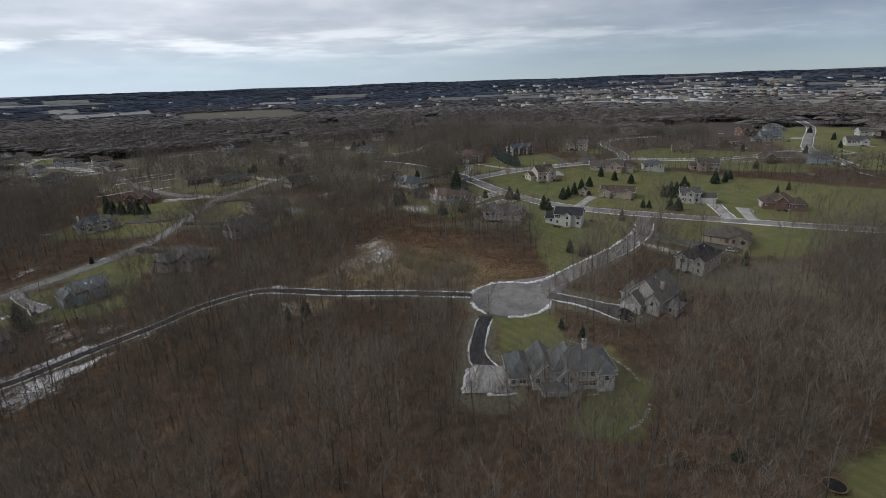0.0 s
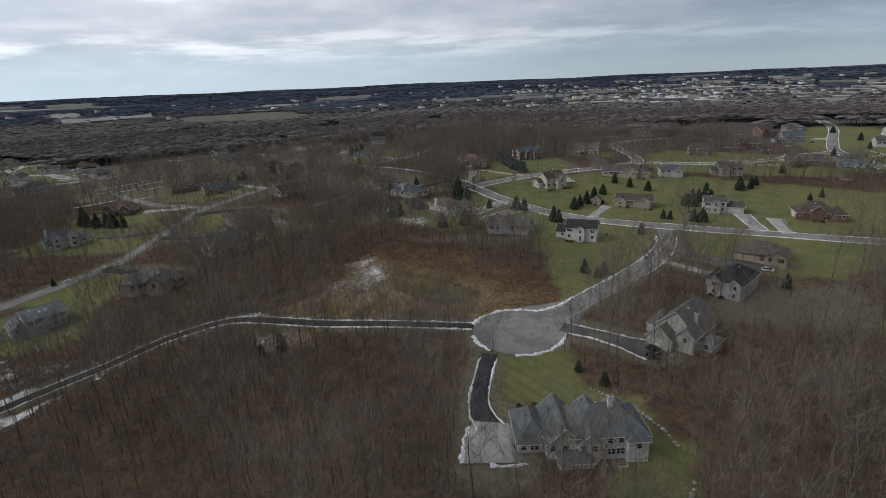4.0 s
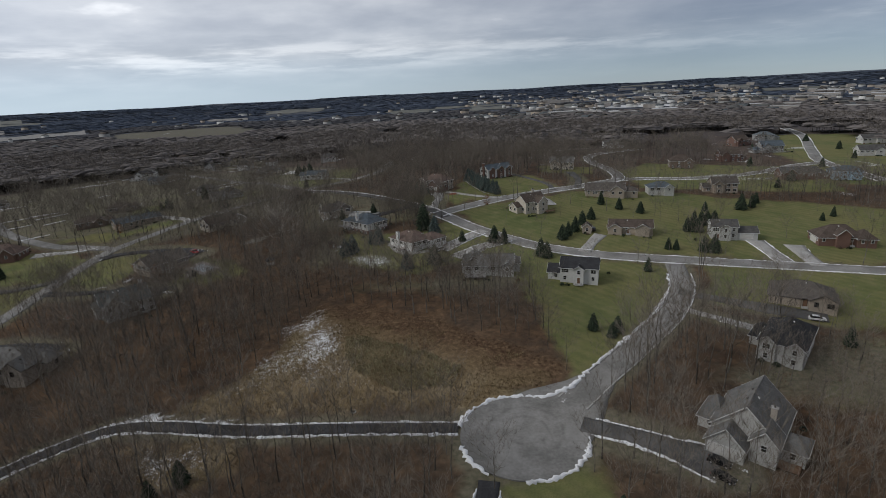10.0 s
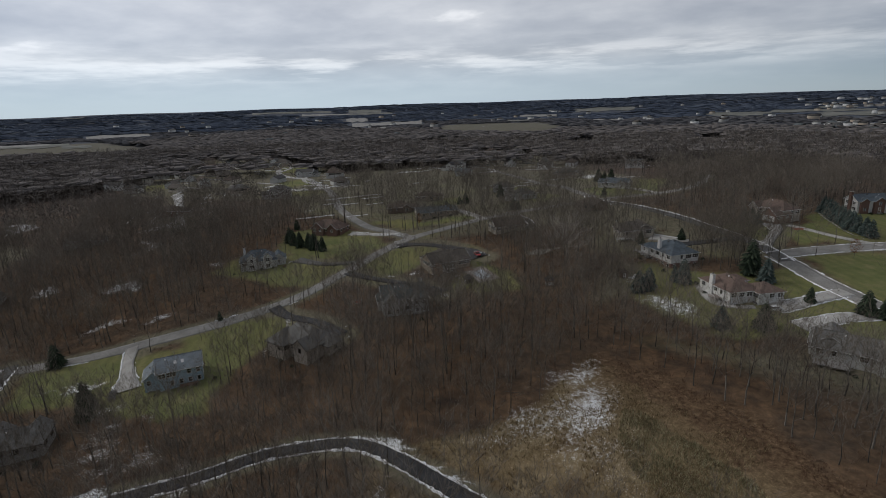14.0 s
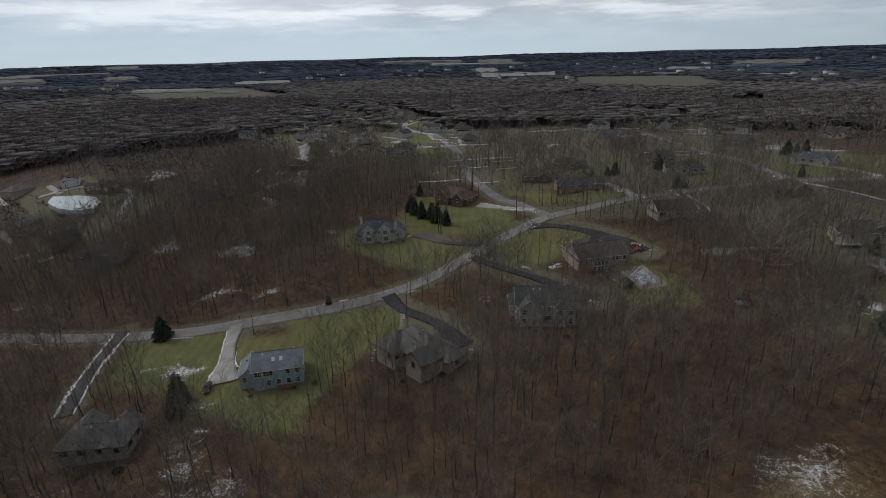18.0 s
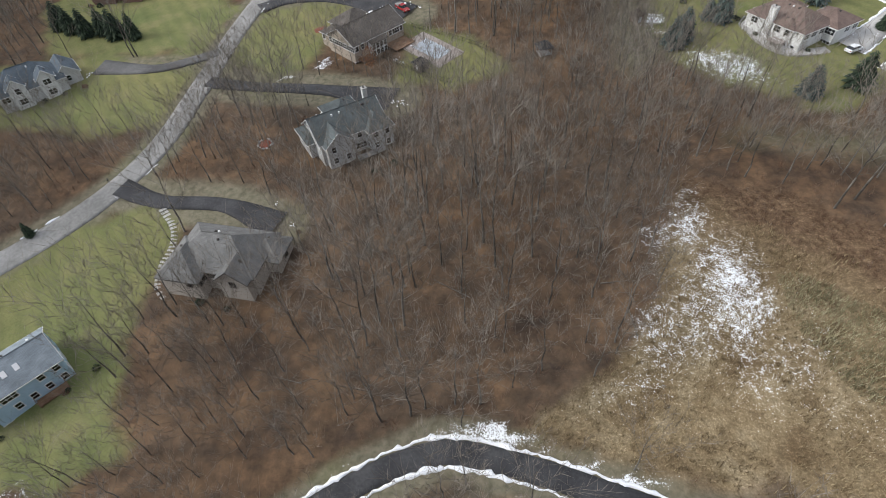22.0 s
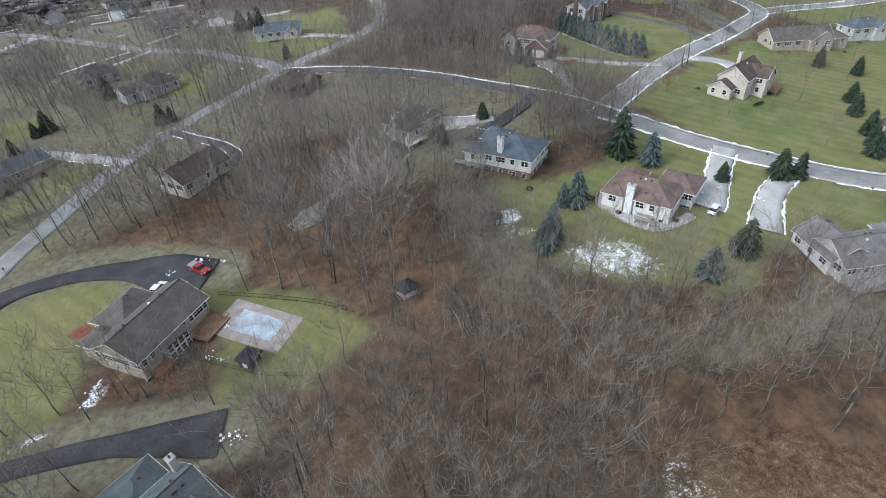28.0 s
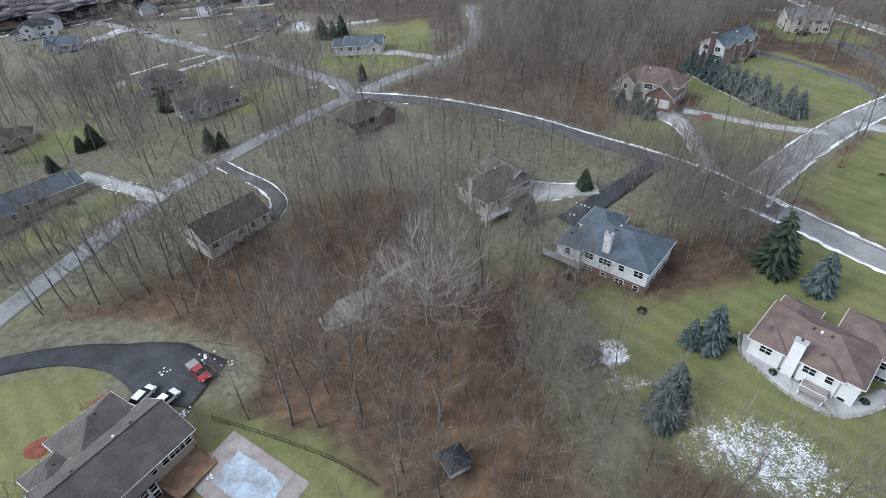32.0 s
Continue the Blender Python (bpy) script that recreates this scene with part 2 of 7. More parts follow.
MAT = {
    "bark": material("bark", [(0.07, 0.062, 0.052), (0.13, 0.117, 0.099), (0.215, 0.196, 0.168)], 0.95, 1.5, 0.2, 0.3, island=0.5),
    "pale_bark": material("pale_bark", [(0.42, 0.385, 0.34), (0.56, 0.52, 0.47)], 0.95, 1.5, 0.2, 0.3),
    "twigs": material("twigs", [(0.112, 0.095, 0.076), (0.186, 0.161, 0.131), (0.27, 0.237, 0.197)], 0.95, 22, 3, 0, island=0.5),
    "brush": material("brush", [(0.12, 0.065, 0.04), (0.17, 0.105, 0.07), (0.2, 0.15, 0.11)], 0.95, 14, 2, 0, island=0.5),
    "reeds": material("reeds", [(0.13, 0.09, 0.05), (0.22, 0.165, 0.09), (0.34, 0.27, 0.16)], 0.9, 12, 1.5, 0, island=0.6),
    "rust_leaves": material("rust_leaves", [(0.12, 0.045, 0.02), (0.24, 0.10, 0.04), (0.3, 0.16, 0.08)], 0.9, 2, 0.4, 0, island=0.5),
    "needles": material("needles", [(0.014, 0.024, 0.014), (0.028, 0.045, 0.024), (0.05, 0.07, 0.04)], 0.8, 1.2, 0.25, 0, island=0.5),
    "blue_needles": material("blue_needles", [(0.03, 0.045, 0.04), (0.06, 0.085, 0.075), (0.10, 0.13, 0.12)], 0.8, 1.2, 0.25, 0, island=0.5),
    # the blue-grey of distance haze is put into these two wood colours
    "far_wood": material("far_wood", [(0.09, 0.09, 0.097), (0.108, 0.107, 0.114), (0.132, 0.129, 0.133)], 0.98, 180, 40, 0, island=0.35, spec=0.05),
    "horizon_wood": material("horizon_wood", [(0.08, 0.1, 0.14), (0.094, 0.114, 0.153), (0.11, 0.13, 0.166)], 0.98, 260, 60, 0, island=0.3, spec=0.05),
    # darker copy of the twigs: shade within distant crowns is in the colour
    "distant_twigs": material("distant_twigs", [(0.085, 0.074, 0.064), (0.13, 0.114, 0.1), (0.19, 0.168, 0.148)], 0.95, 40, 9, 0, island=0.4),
    "canopy": material("canopy", [(0.152, 0.138, 0.132), (0.182, 0.166, 0.158), (0.225, 0.206, 0.196)], 0.98, 55, 7, 0.2, island=0.3, spec=0.05),
    "stubble": material("stubble_field", [(0.11, 0.115, 0.1), (0.14, 0.143, 0.125), (0.2, 0.2, 0.18)], 0.95, 70, 12, 0),
    "green_reeds": material("olive_reeds", [(0.16, 0.145, 0.08), (0.28, 0.25, 0.145), (0.42, 0.375, 0.24)], 0.9, 5, 0.8, 0, island=0.7),
    "gravel": material("gravel", [(0.17, 0.16, 0.13), (0.23, 0.215, 0.18), (0.3, 0.28, 0.24)], 0.95, 1.6, 0.2, 0.3),
    "road": material("old_asphalt", [(0.18, 0.176, 0.165), (0.25, 0.244, 0.23), (0.32, 0.312, 0.297)], 0.9, 9, 0.7, 0.1),
    "asphalt": material("new_asphalt", [(0.03, 0.03, 0.032), (0.045, 0.045, 0.048), (0.068, 0.068, 0.07)], 0.8, 5, 0.4, 0.1),
    "worn_asphalt": material("worn_asphalt", [(0.075, 0.072, 0.07), (0.11, 0.108, 0.105), (0.16, 0.155, 0.15)], 0.85, 6, 0.5, 0.1),
    "concrete": material("concrete", [(0.31, 0.3, 0.28), (0.4, 0.39, 0.37), (0.47, 0.46, 0.44)], 0.9, 5, 0.5, 0.05),
    "pavers": material("pavers", [(0.24, 0.205, 0.185), (0.31, 0.27, 0.245), (0.37, 0.325, 0.3)], 0.9, 2, 0.3, 0.1),
    "snow": material("snow", [(0.8, 0.82, 0.86), (0.88, 0.89, 0.91), (0.93, 0.94, 0.95)], 0.6, 1.5, 0.2, 0.3),
    "white_trim": material("white_trim", [(0.72, 0.72, 0.71), (0.8, 0.8, 0.79)], 0.5, 3, 0.5),
    "dark_trim": material("dark_trim", [(0.05, 0.045, 0.04), (0.08, 0.07, 0.065)], 0.6, 3, 0.5),
    "garage": material("garage_door_paint", [(0.62, 0.61, 0.58), (0.7, 0.69, 0.66)], 0.5, 3, 0.6),
    "wood": material("deck_wood", [(0.13, 0.075, 0.045), (0.2, 0.12, 0.075), (0.26, 0.17, 0.11)], 0.8, 2, 0.3, 0.1),
    "grey_wood": material("grey_wood", [(0.25, 0.24, 0.23), (0.36, 0.35, 0.34)], 0.85, 2, 0.3, 0.1),
    "stone": material("stone", [(0.26, 0.25, 0.23), (0.38, 0.36, 0.33), (0.5, 0.48, 0.45)], 0.9, 1.2, 0.2, 0.3, objects=0.4),
    "mulch": material("mulch", [(0.13, 0.042, 0.026), (0.2, 0.065, 0.04), (0.24, 0.09, 0.06)], 0.95, 1.5, 0.2, 0.4),
    "pool_cover": material("pool_cover", [(0.25, 0.24, 0.235), (0.34, 0.38, 0.42), (0.46, 0.53, 0.59)], 0.5, 3, 0.5),
    "ice": material("ice", [(0.55, 0.65, 0.66), (0.66, 0.75, 0.76)], 0.25, 9, 2),
    "iron": material("black_iron", [(0.02, 0.02, 0.02), (0.03, 0.03, 0.03)], 0.5, 2, 0.5, metal=0.5),
    "rubber": material("rubber", [(0.015, 0.015, 0.015), (0.025, 0.025, 0.025)], 0.8, 1, 0.2),
    "car_white": material("white_car_paint", [(0.72, 0.73, 0.74), (0.78, 0.79, 0.8)], 0.25, 3, 0.5, spec=0.5),
    "car_black": material("black_car_paint", [(0.008, 0.008, 0.009), (0.015, 0.015, 0.016)], 0.2, 3, 0.5, spec=0.5),
    "car_red": material("red_car_paint", [(0.28, 0.015, 0.02), (0.35, 0.03, 0.03)], 0.25, 3, 0.5, spec=0.5),
    "lamp": material("lamp_glass", [(0.6, 0.6, 0.6), (0.7, 0.7, 0.7)], 0.15, 1, 0.2, spec=0.6),
    "flat_roof": material("flat_roof", [(0.55, 0.56, 0.57), (0.7, 0.71, 0.72)], 0.8, 30, 4),
    "shed_wall": material("shed_wall", [(0.28, 0.25, 0.22), (0.42, 0.39, 0.36)], 0.8, 25, 5),
}
for key, colour in {"slate": (0.155, 0.175, 0.185), "charcoal": (0.055, 0.056, 0.06), "blue_slate": (0.118, 0.143, 0.165), "brown": (0.12, 0.095, 0.08), "rust": (0.185, 0.135, 0.115), "taupe": (0.14, 0.125, 0.112), "pale_grey": (0.205, 0.203, 0.195), "grey": (0.115, 0.112, 0.108), "green_slate": (0.125, 0.14, 0.14), "light_slate": (0.25, 0.285, 0.31)}.items():
    MAT["roof_" + key] = shingles("roof_" + key, colour)
for key, colour in {"white": (0.68, 0.68, 0.66), "cream": (0.58, 0.53, 0.45), "tan": (0.42, 0.36, 0.29), "blue": (0.37, 0.51, 0.62), "grey": (0.33, 0.33, 0.32), "brick": (0.19, 0.115, 0.092), "brown": (0.2, 0.15, 0.12), "stone": (0.42, 0.38, 0.33), "pale": (0.52, 0.52, 0.5)}.items():
    MAT["wall_" + key] = lapped("wall_" + key, colour, 0.075 if key == "brick" else 0.2)
pane = bpy.data.materials.new("window_glass")
pane.use_nodes = True
pb = pane.node_tree.nodes["Principled BSDF"]
pb.inputs["Base Color"].default_value, pb.inputs["Roughness"].default_value, pb.inputs["Specular IOR Level"].default_value = (0.012, 0.015, 0.018, 1), 0.06, 0.6
MAT["glass"] = pane


# ---- building blocks ----
def smooth(t):
    t = np.clip(t, 0.0, 1.0)
    return t * t * (3 - 2 * t)


def ground(x, y):
    """Height of the land: a wet hollow falling to the south-west, a ridge in the north, rolling woods, the far edge
    raised to fit the horizon in the camera's view.
    """
    r = np.hypot(x, y)
    z = -7.5 + 20 * smooth((y - 90) / 330) * (0.6 + 0.4 * np.exp(-((x - 20) / 130) ** 2)) * (1 - 0.55 * smooth((y - 450) / 450))
    west = np.clip(-x - 25 + np.clip(155 - y, 0, 80) * np.clip(-x / 60, 0, 1), 0, 190)
    z = z - 0.0455 * west * smooth((215 - y) / 55)
    swell = np.sin(x / 310 + 0.7 * np.sin(y / 420)) * np.sin(y / 260 + 1.1 * np.sin(x / 530))
    return z + 7 * swell * smooth((r - 900) / 700) + 46 * smooth((r - 1700) / 3200)


class Geo:
    """Corners and faces of one mesh."""

    def __init__(self):
        self.v, self.f = [], []

    def add(self, verts, faces):
        n = len(self.v)
        self.v += [tuple(p) for p in verts]
        self.f += [tuple(i + n for i in f) for f in faces]
        return self

    def box(self, x0, y0, z0, x1, y1, z1):
        p = [(x, y, z) for z in (z0, z1) for x, y in ((x0, y0), (x1, y0), (x1, y1), (x0, y1))]
        return self.add(p, [(3, 2, 1, 0), (4, 5, 6, 7), (0, 1, 5, 4), (1, 2, 6, 5), (2, 3, 7, 6), (3, 0, 4, 7)])

    def beam(self, a, b, r0, r1=None, sides=4, cap=True):
        a, b = Vector(a), Vector(b)
        r1 = r0 if r1 is None else r1
        w = (b - a).normalized()
        u = w.orthogonal().normalized()
        v = w.cross(u)
        ring = [(math.cos(2 * math.pi * k / sides), math.sin(2 * math.pi * k / sides)) for k in range(sides)]
        p = [a + (u * c + v * s) * r0 for c, s in ring] + [b + (u * c + v * s) * r1 for c, s in ring]
        f = [(k, (k + 1) % sides, sides + (k + 1) % sides, sides + k) for k in range(sides)]
        if cap:
            f += [tuple(range(sides - 1, -1, -1)), tuple(range(sides, 2 * sides))]
        return self.add(p, f)

    def mesh(self, name, mat):
        me = bpy.data.meshes.new(name)
        me.from_pydata(self.v, [], self.f)
        me.materials.append(MAT[mat])
        me.update()
        return me


def part(name, geo, mat, parent, label="", at=None):
    """Links a mesh as one object under a thing or a part."""
    ob = new(name, geo.mesh(name, mat) if isinstance(geo, Geo) else geo)
    ob.parent = parent
    if at is not None:
        ob.matrix_basis = at
    return tagged(ob, label)


def thing(name, x, y, heading=0.0, label="", category="", group="", lift=0.0, z=None):
    ob = new(name)
    ob.matrix_basis = pose(x, y, (float(ground(x, y)) if z is None else z) + lift, 0, 0, heading)
    return tagged(ob, label, category, group)


def raw_mesh(name, verts, tris, mat):
    """A large triangle mesh straight from arrays."""
    me = bpy.data.meshes.new(name)
    me.vertices.add(len(verts))
    me.vertices.foreach_set("co", np.ascontiguousarray(verts, dtype=np.float32).ravel())
    me.loops.add(tris.size)
    me.loops.foreach_set("vertex_index", np.ascontiguousarray(tris, dtype=np.int32).ravel())
    me.polygons.add(len(tris))
    me.polygons.foreach_set("loop_start", np.arange(0, tris.size, tris.shape[1], dtype=np.int32))
    me.materials.append(MAT[mat] if isinstance(mat, str) else mat)
    me.update(calc_edges=True)
    return me


def curve_points(pts, step=2.0):
    """A smooth line through the given places, in even steps."""
    p = np.array([q[:2] for q in pts], float)
    p = np.vstack([2 * p[0] - p[1], p, 2 * p[-1] - p[-2]])
    out = []
    for i in range(1, len(p) - 2):
        n = max(2, int(np.linalg.norm(p[i + 1] - p[i]) / step))
        for t in np.arange(n) / n:
            out.append(0.5 * (2 * p[i] + (p[i + 1] - p[i - 1]) * t + (2 * p[i - 1] - 5 * p[i] + 4 * p[i + 1] - p[i + 2]) * t * t + (3 * p[i] - p[i - 1] - 3 * p[i + 1] + p[i + 2]) * t ** 3))
    out.append(p[-2])
    return np.array(out)


def normals(line):
    d = np.gradient(line, axis=0)
    d /= np.maximum(np.linalg.norm(d, axis=1), 1e-6)[:, None]
    return np.stack([-d[:, 1], d[:, 0]], 1)


def wobble(x, y, size, seed=0.0):
    return noise.noise(Vector((x / size + seed, y / size - seed, seed * 0.37)))


def ribbon(name, line, widths, mat, lift=0.08, across=4, label="", category="", kind="structure", shift=0.0):
    """A paved strip that lies on the land, with a skirt that gives it thickness."""
    n = normals(line)
    w = np.interp(np.linspace(0, 1, len(line)), np.linspace(0, 1, len(widths)), widths) if np.ndim(widths) else np.full(len(line), widths)
    cols = np.linspace(-0.5, 0.5, across + 1)
    xy = line[:, None, :] + n[:, None, :] * (cols[None, :, None] * w[:, None, None] + shift)
    z = ground(xy[..., 0], xy[..., 1]) + lift
    top = np.concatenate([xy, z[..., None]], -1)
    left, right = top[:, :1].copy(), top[:, -1:].copy()
    left[..., 2] -= 0.4
    right[..., 2] -= 0.4
    v = np.concatenate([left, top, right], 1)
    k = v.shape[1]
    idx = np.arange(len(line) * k).reshape(-1, k)
    quads = np.stack([idx[:-1, :-1], idx[1:, :-1], idx[1:, 1:], idx[:-1, 1:]], -1).reshape(-1, 4)[:, ::-1]
    return tagged(new(name, raw_mesh(name, v.reshape(-1, 3), quads, mat)), label, category, "", kind)


def snow_bank(line, offset, width=0.9, height=0.35, cover=0.75, seed=1.0, label="lumpy ridge of old ploughed snow along the pavement"):
    """A ploughed ridge of snow, broken where it has melted."""
    n = normals(line)
    verts, quads = [], []
    prof = ((-0.5, -0.05), (-0.32, 0.7), (0.0, 1.0), (0.3, 0.65), (0.5, -0.05))
    last, rag = None, random.Random(int(seed * 100))
    for i, (p, q) in enumerate(zip(line, n)):
        a = wobble(p[0], p[1], 9, seed) * 0.5 + 0.5
        b = wobble(p[0], p[1], 2.2, seed + 7) * 0.5 + 0.5
        s = (a * 0.6 + b * 0.4 - (1 - cover)) / max(cover, 0.05) * 1.5
        if s < 0.12:
            last = None
            continue
        s = min(s, 1.0) * (0.75 + 0.5 * b)
        row = []
        drift, swell = rag.uniform(-0.22, 0.22) * width, rag.uniform(0.55, 1.35)
        for u, h in prof:
            x, y = p + q * (offset + drift + u * width * s * swell * rag.uniform(0.75, 1.25)) + rag.uniform(-0.2, 0.2) * q[::-1] * (1, -1)
            row.append(len(verts))
            verts.append((x, y, float(ground(x, y)) + (0.09 if h > 0 else -0.12) + h * height * s * swell * rag.uniform(0.45, 1.25)))
        if last:
            quads += [(last[k], row[k], row[k + 1], last[k + 1])[::-1] for k in range(len(prof) - 1)]
        last = row
    if len(quads) < 2:
        return None
    return tagged(new("snow_bank", raw_mesh("snow_bank", np.array(verts), np.array(quads), "snow")), label, "snow bank", "snow banks", "stuff")


def inside(x, y, poly):
    """Which of the places lie in the outline."""
    hit = np.zeros(np.shape(x), bool)
    n = len(poly)
    for i in range(n):
        (x0, y0), (x1, y1) = poly[i], poly[(i + 1) % n]
        if y0 == y1:
            continue
        c = ((y0 > y) != (y1 > y)) & (x < (x1 - x0) * (y - y0) / (y1 - y0) + x0)
        hit ^= c
    return hit
# ---- the plan: roads, drives, lawns, clearings ----
COURT = (25.0, 135.0)
ROADS = {
    "court": ([(38, 143), (50, 153.5), (65, 166), (86, 185), (100, 203), (108.5, 224)], 7.4),
    "street": ([(420, 118), (330, 152), (260, 178), (187, 202), (162, 211), (121, 225), (86, 237), (62, 251), (47, 267), (38, 279), (33, 287), (28, 297), (22.5, 306)], 6.8),
    "ridge_street": ([(26, 300), (18.5, 316), (9, 328), (-3, 341), (-14, 354), (-30, 369), (-46, 381), (-64, 391)], 5.2),
    "east_street": ([(22, 305), (29, 310.5), (43, 319), (60, 328.5), (78, 337), (102, 347), (126, 359), (149, 374), (158, 408), (161, 452), (174, 494), (200, 520), (240, 538)], 6.8),
    "east_branch": ([(146, 371), (164, 371.5), (205, 367), (245, 374), (285, 390), (316, 398)], 6.6),
    "west_street": ([(-420, 20), (-328.5, 75), (-245.2, 128.4), (-206.7, 157), (-180.6, 178.6), (-155.5, 200.3), (-146, 220), (-144, 250), (-143, 275), (-140, 298), (-130, 318), (-116, 342), (-98, 362), (-80, 378), (-64, 391), (-50, 402), (-28, 417), (-10, 445), (0, 500)], 6.0),
    "west_branch": ([(-141, 301), (-160, 309), (-178, 316), (-217, 346), (-250, 382), (-282, 413), (-340, 460)], 5.8),
    "north_branch": ([(-65, 392), (-68, 404), (-82, 424), (-96, 446), (-119, 466), (-148, 502), (-185, 548), (-226, 589)], 5.8),
    "far_street": ([(560, 800), (454, 598), (357, 460), (317, 399), (300, 330)], 7.5),
}
DRIVES = [  # line, widths, surface
    ([(-230, 10), (-184.1, 57.3), (-145.8, 96.2), (-133.7, 106.1), (-118.2, 122.2), (-105.5, 133.6), (-95.4, 144.8), (-85.5, 151.7), (-77, 155.5), (-71, 156.2), (-60, 154), (-50.5, 151.2), (-40.2, 148.3), (-25, 145.2), (-10, 143), (10.8, 139.8)], [3.7], "asphalt"),
    ([(14.8, 122.2), (12.0, 112), (9.8, 101), (9.8, 94), (11.6, 88)], [4.4, 4.0, 4.2, 6], "asphalt"),
    ([(12.4, 90), (11.4, 84), (11, 76)], [10, 12, 13], "concrete"),
    ([(39.3, 136.6), (48, 131.5), (55, 126), (62.5, 119.5)], [5.5, 5, 6.5, 11], "worn_asphalt"),
    ([(88, 191), (98, 181), (106, 172)], [3.5, 3.0, 4.0], "concrete"),
    ([(97, 200), (108, 192), (119, 183), (132, 174)], [4.5, 4.5, 8, 6], "worn_asphalt"),
    ([(78, 242), (85, 252), (93, 262)], [5.5, 4.5, 6], "concrete"),
    ([(151, 217), (153, 228), (156, 244)], [6.5, 6, 7], "concrete"),
    ([(161, 213), (164, 224), (168, 236)], [6, 6, 8], "concrete"),
    ([(74, 334), (84, 325), (84, 312)], [5, 5, 7], "concrete"),
    ([(20, 317), (22.4, 326), (26, 341), (24.5, 351)], [5, 3.6, 4.2, 8], "concrete"),
    ([(62, 330), (48, 337), (38, 345), (31, 350)], [3.2], "concrete"),
    ([(96, 345), (97, 362), (90, 382), (82, 398)], [3.5], "worn_asphalt"),
    ([(41, 276), (33.5, 269.5), (25.5, 262), (18, 256.5)], [6, 5, 5.5, 8], "concrete"),
    ([(52, 264), (44, 259), (36, 255), (28.5, 249), (24, 245)], [6, 5, 5.5, 7], "concrete"),
    ([(10, 325), (-1.4, 317.6), (-10.8, 312), (-20, 306)], [5, 4.4, 5, 7], "asphalt"),
    ([(-9, 316.5), (-15.4, 318), (-25, 319.5)], [3.5, 5, 9], "concrete"),
    ([(-185, 174.9), (-177.4, 167.9), (-167.6, 160.8), (-159.6, 155)], [4.6, 3.4, 4.2, 8.6], "concrete"),
    ([(-219.6, 152.8), (-199.7, 135), (-184.1, 123.9)], [4, 3, 4], "worn_asphalt"),
    ([(-149, 209), (-138.5, 205.1), (-123.5, 204.1), (-110.7, 198.9)], [5, 3.2, 3.4, 7], "asphalt"),
    ([(-143, 248), (-129, 245.5), (-110, 243.5), (-92, 239)], [4.5, 3.4, 4, 9], "asphalt"),
    ([(-140, 286.5), (-133, 291), (-120, 291.5), (-108, 288), (-100, 283.5), (-93, 279.5)], [6, 4.2, 4.2, 6, 12, 10], "asphalt"),
    ([(-145, 262), (-160, 255), (-178, 256)], [4, 3.5, 7], "worn_asphalt"),
    ([(-114, 341), (-128, 352), (-141, 361)], [4.5, 4, 5], "concrete"),
    ([(-103, 357), (-96, 348.5), (-88.5, 340), (-84.4, 331.2), (-86, 325.6)], [3, 2.8, 2.8, 3, 4], "worn_asphalt"),
    ([(-150, 306), (-165, 302), (-178, 300)], [4, 3.5, 6], "concrete"),
    ([(-117, 463), (-126, 454), (-134, 446), (-138, 438)], [3, 3, 3, 5], "concrete"),
    ([(-178, 541), (-190, 529), (-199, 517), (-203, 508)], [3, 2.8, 3, 5], "concrete"),
    ([(-120, 478), (-105, 492), (-104, 502)], [3, 3, 5], "concrete"),
    ([(112, 349), (122, 375), (126, 405)], [4, 4, 7], "worn_asphalt"),
    ([(-30, 417), (-40, 428), (-50, 436)], [4, 4, 6], "concrete"),
    ([(-282, 413), (-300, 398), (-322, 392)], [4, 5, 12], "concrete"), ([(-300, 428), (-325, 440), (-345, 462)], [3, 3, 5], "concrete"), ([(-330, 452), (-380, 470), (-430, 520)], [6, 6, 6], "concrete"),
    ([(-400, 490), (-420, 530), (-455, 560)], [4, 4, 6], "concrete"), ([(-395, 560), (-440, 610), (-470, 640)], [6, 6, 6], "concrete"), ([(-290, 281), (-304, 292), (-347, 326), (-391, 360)], [6, 6, 6, 9], "concrete"), ([(-440, 190), (-420, 214), (-380, 222), (-340, 200)], [4], "concrete"),
]
LINES = {k: curve_points(v[0]) for k, v in ROADS.items()}
